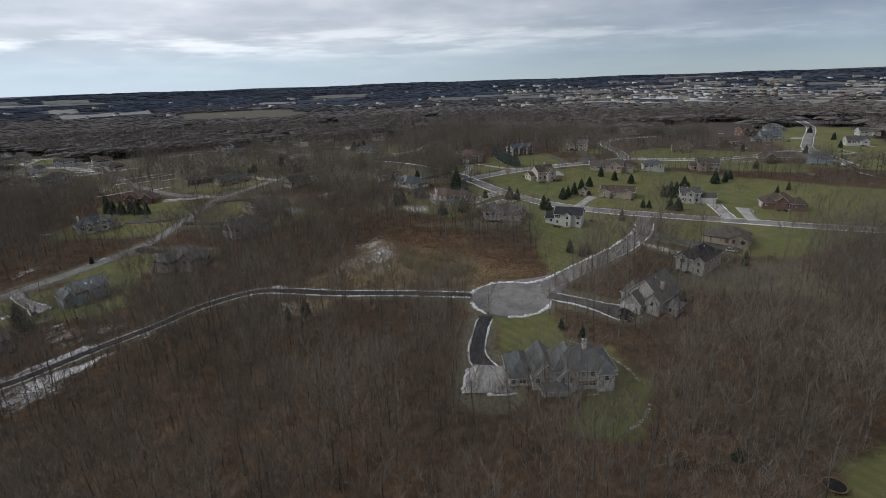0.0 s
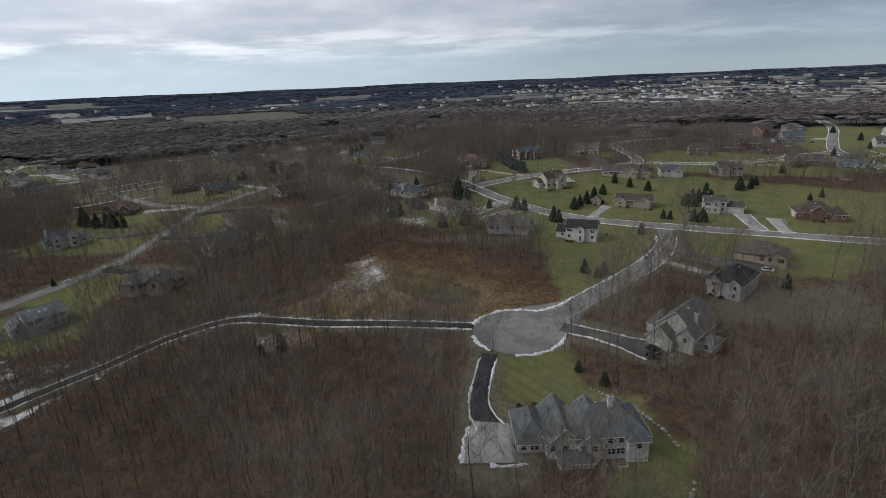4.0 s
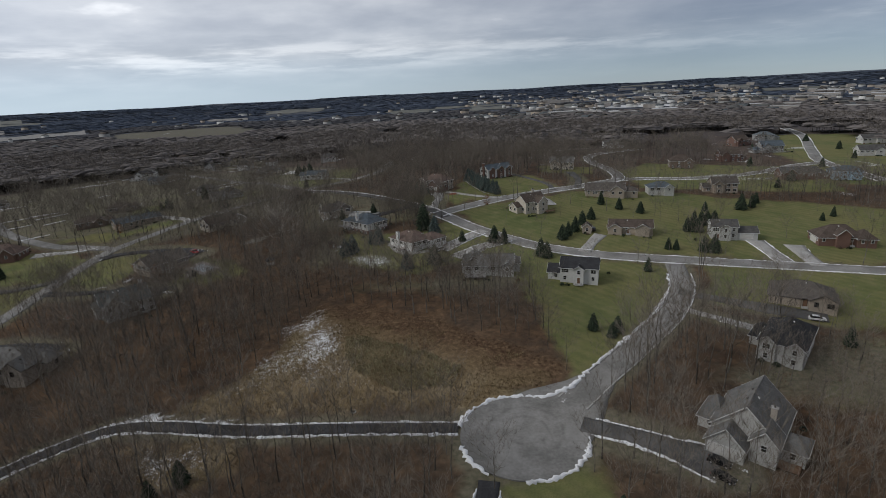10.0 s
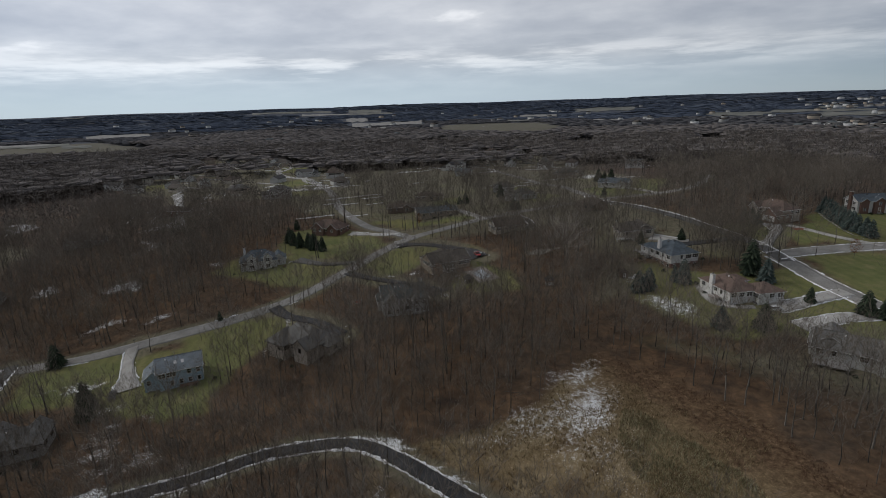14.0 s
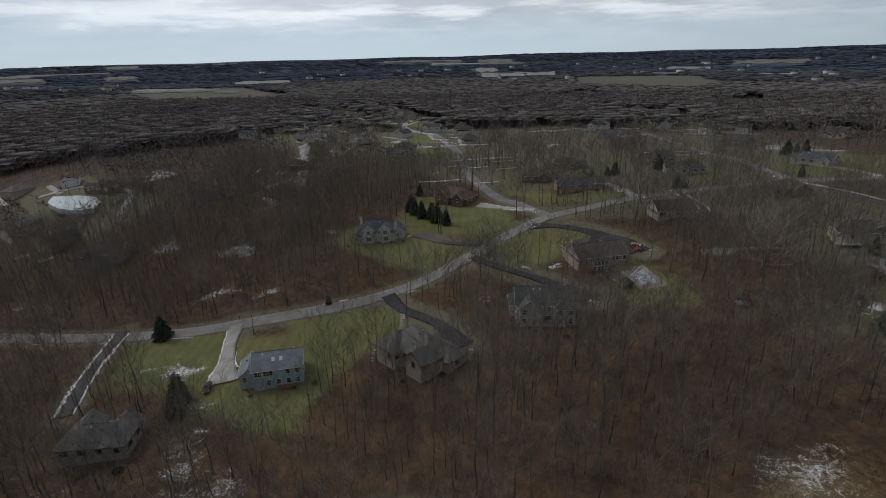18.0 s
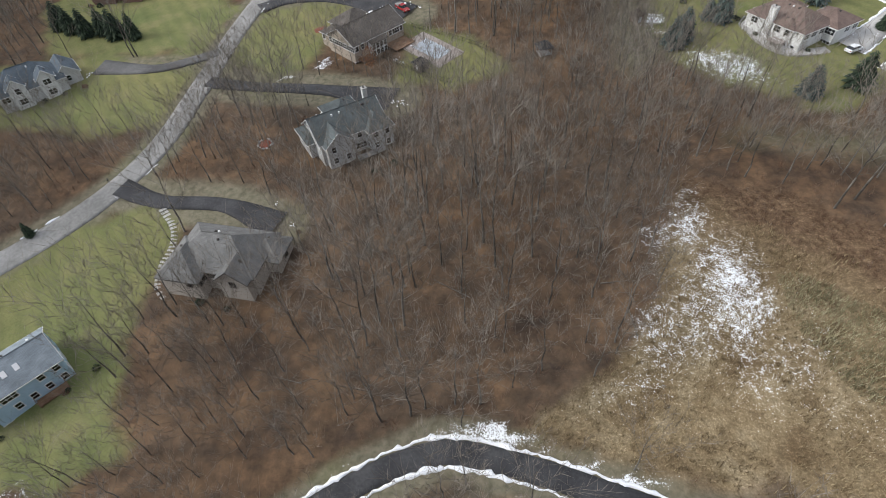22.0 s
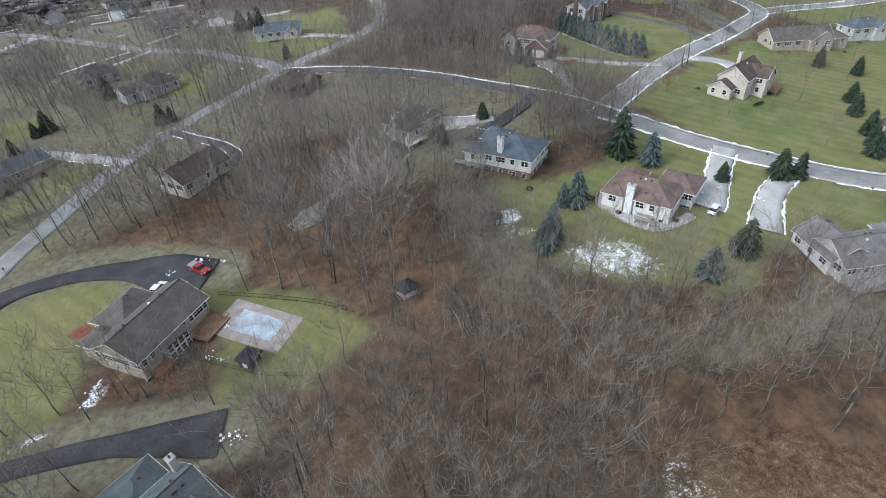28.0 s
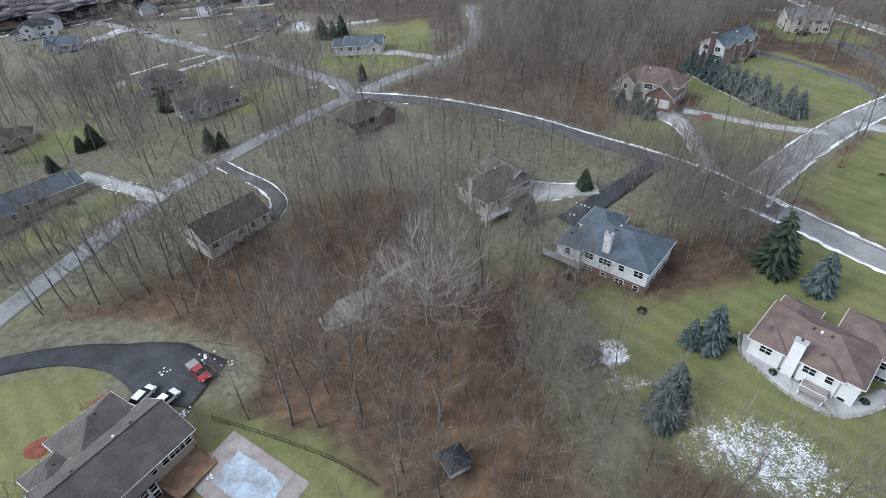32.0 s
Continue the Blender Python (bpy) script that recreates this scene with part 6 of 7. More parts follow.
keep &= ~((value_noise(x, y, 55, 31) > 0.62) & (x > 180) & (y < 720))
x, y = x[keep], y[keep]
thick = np.hypot(x, y - 60) < 960
crown_x, crown_y = x[np.hypot(x, y - 60) > 560], y[np.hypot(x, y - 60) > 560]
x, y = x[thick], y[thick]
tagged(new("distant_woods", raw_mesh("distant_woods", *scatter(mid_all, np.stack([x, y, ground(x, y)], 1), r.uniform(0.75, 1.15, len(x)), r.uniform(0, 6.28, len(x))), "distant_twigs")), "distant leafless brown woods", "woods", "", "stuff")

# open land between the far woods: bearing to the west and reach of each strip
STRIPS = []
strip_rnd = random.Random(63)
for k in range(46):
    reach_ = 1250 * 3.3 ** strip_rnd.random()
    STRIPS.append((strip_rnd.uniform(-48, 86), reach_, strip_rnd.uniform(2.0, 8.0), reach_ * strip_rnd.uniform(0.05, 0.13), strip_rnd.choice(("stubble", "stubble", "stubble", "road"))))
STRIPS += [(-24, 1560, 12, 90, "flat_roof"), (-33, 1750, 14, 70, "road"), (-30, 2250, 12, 70, "ice"), (-40, 1500, 8, 90, "stubble"), (-17, 2000, 9, 90, "road")]


def polar(bearing, reach_):
    return -reach_ * math.sin(radians(bearing)), 60 + reach_ * math.cos(radians(bearing))


for bearing, reach_, wide, deep, mat in STRIPS:
    g = Geo()
    for j in range(4):
        for i in range(9):
            px, py = polar(bearing + wide * (i / 8 - 0.5), reach_ + deep * (j / 3 - 0.5) * (1 + 0.35 * math.sin(i * 1.7 + reach_)))
            g.v.append((px, py, float(ground(px, py)) + 0.6 + reach_ * 0.0003))
    g.f = [(j * 9 + i + 1, j * 9 + i, j * 9 + i + 9, j * 9 + i + 10) for j in range(3) for i in range(8)]
    tagged(new("far_field", g.mesh("far_field", mat)), "pale open field between far woods" if mat == "stubble" else "pale open lot with thin snow far off", "field", "", "structure")

# far woods to the horizon: rough crowns that run together
crowns = []
for k in range(6):
    rnd = random.Random(500 + k)
    n = 5
    v = [(math.cos(6.283 * (i + 0.5 * j) / n) * q * rnd.uniform(0.75, 1.25), math.sin(6.283 * (i + 0.5 * j) / n) * q * rnd.uniform(0.75, 1.25), z * rnd.uniform(0.85, 1.15)) for j, (z, q) in enumerate(((0.0, 1.0), (0.7, 0.78))) for i in range(n)] + [(0, 0, rnd.uniform(0.95, 1.25))]
    t = []
    for i in range(n):
        a, b, c, d = i, (i + 1) % n, n + i, n + (i + 1) % n
        t += [(a, b, d), (a, d, c), (c, d, 2 * n)]
    crowns.append((np.array(v, np.float32) * [1, 1, 0.62], np.array(t, np.int32)))
r = np.random.RandomState(9)
soft_crowns = [(v * np.array([1, 1, 0.34]), t) for v, t in crowns]
pick = np.random.RandomState(10).rand(len(crown_x)) < 0.5
crown_x, crown_y = crown_x[pick], crown_y[pick]
rise_ = ground(crown_x, crown_y) + r.uniform(6.0, 8.5, len(crown_x))
canopy = raw_mesh("canopy", *scatter(soft_crowns, np.stack([crown_x, crown_y, rise_], 1), r.uniform(8.0, 13.5, len(crown_x)), r.uniform(0, 6.28, len(crown_x))), "canopy")
canopy.polygons.foreach_set("use_smooth", [True] * len(canopy.polygons))
tagged(new("canopy", canopy), "soft grey-brown massed crowns of bare woods", "woods", "", "stuff")
n = 24000
rad = 980 * 4.8 ** r.rand(n)
bear = r.uniform(-56, 94, n)
x, y = -rad * np.sin(np.radians(bear)), 60 + rad * np.cos(np.radians(bear))
keep = open_ground(x, y, 5)
for bearing, reach_, wide, deep, mat in STRIPS:
    keep &= ~((np.abs(bear - bearing) < wide / 2 + 0.3) & (rad > reach_ - deep / 2 - 0.05 * reach_) & (rad < reach_ + deep / 2 + 15))
town = (bear < -8) & (rad > 1150) & (rad < 3300) & (value_noise(x, y, 130, 43) > 0.35)
keep &= ~town | (r.rand(n) < 0.62)
# crowns beyond about 1900 m take the bluer colour with haze painted in
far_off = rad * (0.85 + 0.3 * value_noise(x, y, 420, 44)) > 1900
for name, mat, pick, label in (("far_woods", "far_wood", ~far_off, "dark bare woods rolling away beyond the estates"), ("horizon_woods", "horizon_wood", far_off, "bare woods reaching to the horizon, coloured blue-grey for haze")):
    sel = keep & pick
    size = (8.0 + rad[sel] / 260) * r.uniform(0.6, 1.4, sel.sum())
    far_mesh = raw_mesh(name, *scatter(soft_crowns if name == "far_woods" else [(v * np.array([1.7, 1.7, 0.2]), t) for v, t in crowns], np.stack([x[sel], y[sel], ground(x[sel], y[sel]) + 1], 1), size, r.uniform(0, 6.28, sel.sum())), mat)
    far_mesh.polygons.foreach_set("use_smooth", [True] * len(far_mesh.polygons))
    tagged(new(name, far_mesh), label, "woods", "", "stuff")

# dry reeds in the wet hollow
reeds = []
for k in range(6):
    rnd = random.Random(600 + k)
    g = Geo()
    for j in range(9):
        a = rnd.uniform(0, 6.28)
        p = Vector((rnd.uniform(-0.5, 0.5), rnd.uniform(-0.5, 0.5), -0.05))
        w = Vector((math.cos(a) * 0.5, math.sin(a) * 0.5, 1)).normalized() * rnd.uniform(0.4, 1.1)
        sd = Vector((-math.sin(a), math.cos(a), 0)) * 0.07
        g.add([p - sd, p + sd, p + w], [(0, 1, 2)])
    reeds.append(arrays(g))
x, y, r = jittered(-72, 41.7, 128, 214, 0.95, 11)
keep = np.zeros(x.shape, bool)
for poly in MEADOWS[:2]:
    keep |= inside(x, y, poly)
keep &= (near_lines(x, y) > 1.5) & (value_noise(x, y, 9, 14) > 0.22) & (x * 0.034 + (y - 172) * 0.045 + (value_noise(x, y, 6, 15) - 0.5) * 1.2 < 0.55)
x, y = x[keep], y[keep]
tagged(new("reeds", raw_mesh("reeds", *scatter(reeds, np.stack([x, y, ground(x, y)], 1), r.uniform(0.5, 1.15, len(x)), r.uniform(0, 6.28, len(x))), "reeds")), "dry straw-coloured reeds and grasses in a wet hollow", "reeds", "", "stuff")

# a bed of taller olive reeds beside the track, and tufts of golden grass north of it
REEDBED = [(-19, 189), (-12, 187.5), (-4, 181), (6, 175), (15, 166), (12, 157), (-3, 157), (-9, 162), (-14.5, 168), (-18.5, 177)]
x, y, r = jittered(-22, 18, 154, 192, 0.55, 12)
keep = inside(x + 1.2 * (value_noise(x, y, 3, 16) - 0.5), y + 1.2 * (value_noise(x, y, 3, 17) - 0.5), REEDBED)
x, y = x[keep], y[keep]
tagged(new("reeds", raw_mesh("reeds", *scatter(reeds, np.stack([x, y, ground(x, y)], 1), r.uniform(0.5, 1.15, len(x)) * (0.7 + 0.6 * value_noise(x, y, 4, 18)), r.uniform(0, 6.28, len(x))), "green_reeds")), "dense bed of tall olive reeds", "reeds", "", "stuff")
x, y, r = jittered(-30, 44, 160, 212, 0.8, 13)
keep = inside(x, y, FIELD) & ~inside(x, y, REEDBED) & (y > 205 - 0.62 * (x + 28)) & (value_noise(x, y, 5, 19) > 0.3)
x, y = x[keep], y[keep]
tagged(new("dry_grass", raw_mesh("dry_grass", *scatter(reeds, np.stack([x, y, ground(x, y)], 1), r.uniform(0.35, 0.8, len(x)), r.uniform(0, 6.28, len(x))), "brush")), "matted golden-brown dry grass", "grass", "", "stuff")

# single trees in the yards
SINGLE = [bare_tree(700 + k, 14 + k % 3, 12, 6, 5, 5, 1.35 + 0.2 * (k % 3), 0.22 + 0.06 * (k % 3), 0.3) for k in range(6)]
single_meshes = [(a.mesh("trunk", "bark"), b.mesh("crown", "twigs")) for a, b in SINGLE]


def yard_tree(x, y, scale, turn, k, label="leafless grey-brown deciduous tree in a yard", mats=None):
    t = thing("bare_tree", x, y, turn, label, "tree", "yard trees")
    t.scale = (scale, scale, scale)
    part("trunk", single_meshes[k][0] if not mats else SINGLE[k][0].mesh("trunk", mats[0]), None, t)
    part("crown", single_meshes[k][1] if not mats else SINGLE[k][1].mesh("crown", mats[1]), None, t)
    return t


x, y, r = jittered(-216.8, 165.9, 90, 455, 7.8, 8)
keep = open_ground(x, y, 2.5) & sparse(x, y) & (r.rand(x.size) < 0.75)
x, y = x[keep], y[keep]
order = np.argsort(np.hypot(x + 70, y - 290))[:160]
for i in order:
    yard_tree(x[i], y[i], r.uniform(0.75, 1.2), r.uniform(0, 360), i % 6)
for k in range(24):
    t = k / 23
    yard_tree(22 - 26 * t + r.uniform(-5, 5), 301 + 20 * t + r.uniform(-6, 4), r.uniform(0.7, 1.0), r.uniform(0, 360), k % 6)
for k, (x, y) in enumerate(((15.5, 120), (36.5, 121.5), (8, 143.5), (-3, 139.5), (52, 150), (60, 158.5), (66, 150), (71, 158), (46, 124), (50, 122), (56, 135), (61, 132))):
    yard_tree(x, y, r.uniform(0.7, 1.0), r.uniform(0, 360), k % 6)
for k, (x, y) in enumerate(((-137, 252), (-131, 249.5), (-126, 252), (-121, 249), (-118, 253), (-113, 250), (-109, 254), (-104, 251), (-100, 249), (-134, 240), (-128, 237), (-122, 240), (-117, 235), (-113, 228), (-118, 229), (-125, 230), (-133, 231), (-137, 224), (-96, 247), (-93, 245))):
    yard_tree(x, y, r.uniform(0.7, 1.05), r.uniform(0, 360), k % 6)
for k in range(16):
    yard_tree(r.uniform(-5, 11), r.uniform(287, 300), r.uniform(0.75, 1.05), r.uniform(0, 360), k % 6)
for k in range(10):
    yard_tree(r.uniform(-38, -30), r.uniform(256, 276), r.uniform(0.5, 0.8), r.uniform(0, 360), k % 6)
lawn_x, lawn_y, lawn_r = jittered(60, 300, 215, 375, 14, 81)
keep = (near_lines(lawn_x, lawn_y) > 3) & (lawn_r.rand(lawn_x.size) < np.where(lawn_y > 285, 0.7, 0.42))
for hx, hy, a, b, turn in HOUSES:
    keep &= np.hypot(lawn_x - hx, lawn_y - hy) > 11
for k, (x, y) in enumerate(list(zip(lawn_x[keep], lawn_y[keep]))[:70]):
    yard_tree(x, y, lawn_r.uniform(0.35, 0.7) + (0.3 if y > 285 else 0.0), 40 * k, k % 6, "young leafless tree on a lawn")
broad = thing("bare_tree", -55, 284, 40, "large pale-barked leafless tree with a wide crown", "tree", "yard trees")
pale_wood, pale_fine = bare_tree(77, 12.5, 30, 9, 9, 6, 2.1, 0.14, 0.0)
part("trunk", pale_wood, "pale_bark", broad)
part("crown", pale_fine, "pale_bark", broad)
for x, y, s in ((49, 311, 0.5), (-99, 250, 0.5), (-146, 322, 0.5)):
    t = yard_tree(x, y, s, 10 * x, 1, "small oak with rust-brown withered leaves")
    g, rnd = Geo(), random.Random(int(x))
    for k in range(420):
        a, q, z = rnd.uniform(0, 6.28), rnd.random() ** 0.6, rnd.uniform(4, 15)
        w = 4.6 * math.sin(math.pi * min(1, max(0.05, (z - 3) / 13))) * q
        p = Vector((math.cos(a) * w, math.sin(a) * w, z))
        u = Vector((rnd.uniform(-1, 1), rnd.uniform(-1, 1), rnd.uniform(-1, 1))).normalized() * 0.3
        v = u.orthogonal().normalized() * 0.22
        g.add([p - u, p + v, p + u, p - v], [(0, 1, 2, 3)])
    part("leaves", g, "rust_leaves", t)


# ---- conifers ----
def spruce(seed, h=8.0, width=0.27):
    rnd = random.Random(seed)
    trunk, crown = Geo(), Geo()
    trunk.beam((0, 0, -0.3), (0, 0, h * 0.9), 0.02 * h, 0.02, 6, False)
    layers = 21
    for k in range(layers):
        t = (k + 0.4) / layers
        z, reach = h * (0.05 + 0.92 * t), h * width * (1 - t) ** 0.6 * (0.72 + 0.25 * min(1.0, t / 0.12)) + 0.12
        n = 9 + int(11 * (1 - t))
        for i in range(n):
            a = 6.283 * (i + rnd.random() * 0.8) / n
            ln = reach * rnd.uniform(0.72, 1.15)
            d, s = Vector((math.cos(a), math.sin(a), 0)), Vector((-math.sin(a), math.cos(a), 0))
            zz = z + rnd.uniform(-0.03, 0.03) * h
            half = ln * rnd.uniform(0.14, 0.24)
            p0, tip = Vector((0, 0, zz + 0.14 * ln)), d * ln + Vector((0, 0, zz - 0.28 * ln))
            m = d * ln * 0.55 + Vector((0, 0, zz + 0.02 * ln))
            crown.add([p0, m - s * half - Vector((0, 0, 0.18 * ln)), tip, m + s * half - Vector((0, 0, 0.18 * ln)), m], [(0, 1, 4), (1, 2, 4), (2, 3, 4), (3, 0, 4)])
    return trunk, crown


SPRUCE = [spruce(900 + k, 8, (0.36, 0.39, 0.44, 0.32)[k % 4]) for k in range(4)]
spruce_meshes = {}


def conifer(x, y, h, k=0, mat="needles", label="dark green spruce tree with dense drooping branches"):
    key = (k, mat)
    if key not in spruce_meshes:
        spruce_meshes[key] = (SPRUCE[k][0].mesh("trunk", "bark"), SPRUCE[k][1].mesh("crown", mat))
    t = thing("conifer", x, y, (x * 37 + y * 11) % 360, label, "tree", "conifers")
    t.scale = (h / 7.2,) * 3
    part("trunk", spruce_meshes[key][0], None, t)
    part("crown", spruce_meshes[key][1], None, t)


for i, (x, y, h) in enumerate(((13, 284, 12.5), (29, 264, 5), (43, 260, 7.5), (47, 258, 7), (59, 241, 7.5), (61, 239, 6.5), (74, 259, 6.5), (78, 263, 6.5), (83, 268, 7), (90, 278, 6.5), (97, 285, 6), (95, 219, 5.5), (58, 179, 5.5), (62, 174, 4.5), (65, 177, 5), (114, 240, 5), (117, 239, 4.5), (127, 235, 6.5), (131, 234, 7), (134, 261, 6.5), (135.6, 260.5, 6.5), (137.2, 260, 6.5), (138.8, 259.5, 6.5), (142, 269, 7), (145, 268, 7), (148, 268, 7), (151, 267, 7), (125, 158, 6), (38, 111, 3.5), (43, 104, 4), (180, 290, 8), (188, 293, 7), (195, 300, 6), (118, 300, 6), (126, 292, 6), (112, 310, 7), (205, 265, 4), (160, 290, 5),
                             (-201.8, 158, 8), (-163.6, 196, 3.6), (-161.4, 144.1, 9), (-157, 140.8, 7), (-201, 278, 8), (-196, 275, 8), (-190, 273, 8), (-185, 274, 7.5), (-180, 272, 8), (-174, 271, 7.5), (-127, 402, 9), (-146, 377, 5), (-143, 380, 7), (-28, 309, 6), (-106, 365, 7), (-103, 366, 5), (-12, 318, 5), (-60, 405, 6), (-55.4, 130.8, 4.5), (-50, 134, 5.5), (-75, 470, 9), (-70, 466, 8), (-66, 470, 9), (230, 330, 6), (250, 345, 7), (300, 380, 7), (347, 405, 6), (378, 455, 7), (400, 520, 7), (310, 470, 7), (260, 400, 7), (-240, 600, 9), (60, 47, 3), (215, 270, 5), (-215, 300, 6), (-150, 366, 5))):
    conifer(x, y, h, i % 4)
for i, (x, y, h) in enumerate(((-20, 261, 8), (-23, 258, 7.5), (-12, 270, 6), (-9, 269, 9), (17.5, 277, 8.5), (3, 238, 7), (14, 356, 6), (17, 352, 6.5), (19, 348, 6), (49, 378, 8), (50, 374.5, 8), (50.5, 371, 8.5), (51, 367.5, 8), (51.5, 364, 8), (52.5, 360, 8.5), (53, 356.5, 8), (54, 353, 8), (55, 349.5, 8.5), (56.5, 346, 8), (58.5, 342.5, 8), (60, 340, 7.5))):
    conifer(x, y, h, (i + 1) % 4, "blue_needles", "blue-green spruce tree with stiff layered branches")
conifer(14.5, 241, 8, 2, "needles", "broad dark green spruce beside a lawn")
# ---- far town ----
r = random.Random(77)
for i in range(95):
    bearing, reach_ = r.uniform(-50, -9), 1180 * 2.7 ** r.random()
    x, y = polar(bearing, reach_)
    if bearing > -16 and i % 3:
        continue
    w, d, h = r.uniform(22, 85), r.uniform(14, 34), r.uniform(5, 9)
    t = thing("warehouse", x, y, bearing + r.choice((-12, 0, 0, 15)), "low commercial building with a pale flat roof", "warehouse", "town buildings", 3.0)
    part("wall", Geo().box(-w / 2, -d / 2, -6, w / 2, d / 2, h), "shed_wall", t)
    part("roof", Geo().box(-w / 2 - 0.4, -d / 2 - 0.4, h + 0.01, w / 2 + 0.4, d / 2 + 0.4, h + 0.6), "flat_roof" if r.random() < 0.3 else "concrete", t)
estates = []
for poly, n in zip(OPEN, (30, 20, 5)):
    lo, hi = np.min(poly, 0), np.max(poly, 0)
    while n:
        x, y = r.uniform(lo[0], hi[0]), r.uniform(lo[1], hi[1])
        if bool(inside(np.array(x), np.array(y), poly)) and min([math.hypot(x - q[0], y - q[1]) for q in HOUSES + estates]) > 24 and float(near_lines(np.array([x]), np.array([y]))[0]) > 9:
            estates.append((x, y))
            n -= 1
for i, (x, y) in enumerate(estates):
    line = np.array([(x + 12, y - 14 + k * 2.0 - k * k * 0.08) for k in range(5)]) if i % 2 else np.array([(x - 16 + k * 6.0, y - 9 - 0.5 * k) for k in range(6)])
    tagged(ribbon("driveway", line, 3.6, "concrete", 0.12, 2), "pale concrete driveway of a distant house", "driveway", "driveways", "structure")
    w, d, e = r.uniform(12, 17), r.uniform(8, 10), r.uniform(3.2, 5.6)
    kind = r.choice(("gable", "hip"))
    t = thing("far_house", x, y, r.uniform(-90, 90), "small distant house with a shingle roof", "house", "distant houses", 0.2)
    g, rz, c, a, b, ee = roof_geo(-w / 2, -d / 2, w / 2, d / 2, e, 0.6, "x", kind)
    wall = Geo().box(-w / 2, -d / 2, -2, w / 2, d / 2, e)
    if kind == "gable":
        wall.add([(-w / 2, -d / 2, e), (-w / 2, d / 2, e), (-w / 2, 0, rz - 0.2), (w / 2, -d / 2, e), (w / 2, d / 2, e), (w / 2, 0, rz - 0.2)], [(1, 0, 2), (3, 4, 5)])
    part("wall", wall, r.choice(("wall_white", "wall_cream", "wall_tan", "wall_pale")), t)
    me = g.mesh("roof", r.choice(("roof_grey", "roof_brown", "roof_taupe", "roof_pale_grey")))
    set_uv(me)
    part("roof", me, None, t)
    part("window", Geo().box(-w / 3, -d / 2 - 0.06, e - 2.1, w / 3, -d / 2 - 0.01, e - 0.9), "glass", t)
# the crowded streets of the town and the scattered houses among the far woods
walls_, roofs_ = [], []
for k in range(4):
    w, d, e = 11 + 3 * k, 8 + k % 2 * 2, 3.4 + 0.8 * k
    g, rz, c, a, b, ee = roof_geo(-w / 2, -d / 2, w / 2, d / 2, e, 0.6, "x", "gable" if k % 2 else "hip")
    roofs_.append(arrays(g))
    walls_.append(arrays(Geo().box(-w / 2, -d / 2, -5, w / 2, d / 2, e)))
rs = np.random.RandomState(78)
bear, rad = np.concatenate([rs.uniform(-50, -7, 900), rs.uniform(-7, 80, 260)]), np.concatenate([1060 * 2.9 ** rs.rand(900), 1060 * 2.6 ** rs.rand(260)])
x, y = -rad * np.sin(np.radians(bear)), 60 + rad * np.cos(np.radians(bear))
keep = (value_noise(x, y, 150, 71) > np.where(bear < -7, 0.42, 0.6)) & open_ground(x, y, 4)
x, y, rad = x[keep], y[keep], rad[keep]
spot, scale_, turn_ = np.stack([x, y, ground(x, y) + 3.5], 1), 1.0 + 0.25 * rs.rand(len(x)), rs.uniform(0, 6.28, len(x))
for k, (wl, rf) in enumerate((("wall_pale", "roof_pale_grey"), ("wall_tan", "roof_grey"), ("wall_white", "roof_slate"), ("wall_grey", "roof_taupe"))):
    sel = np.arange(len(x)) % 4 == k
    town_ = tagged(new("distant_houses", raw_mesh("distant_houses", *scatter(walls_, spot[sel], scale_[sel], turn_[sel]), wl)), "crowded small houses of a far town", "houses", "", "stuff")
    part("roofs", raw_mesh("roofs", *scatter(roofs_, spot[sel], scale_[sel], turn_[sel]), rf), None, town_)
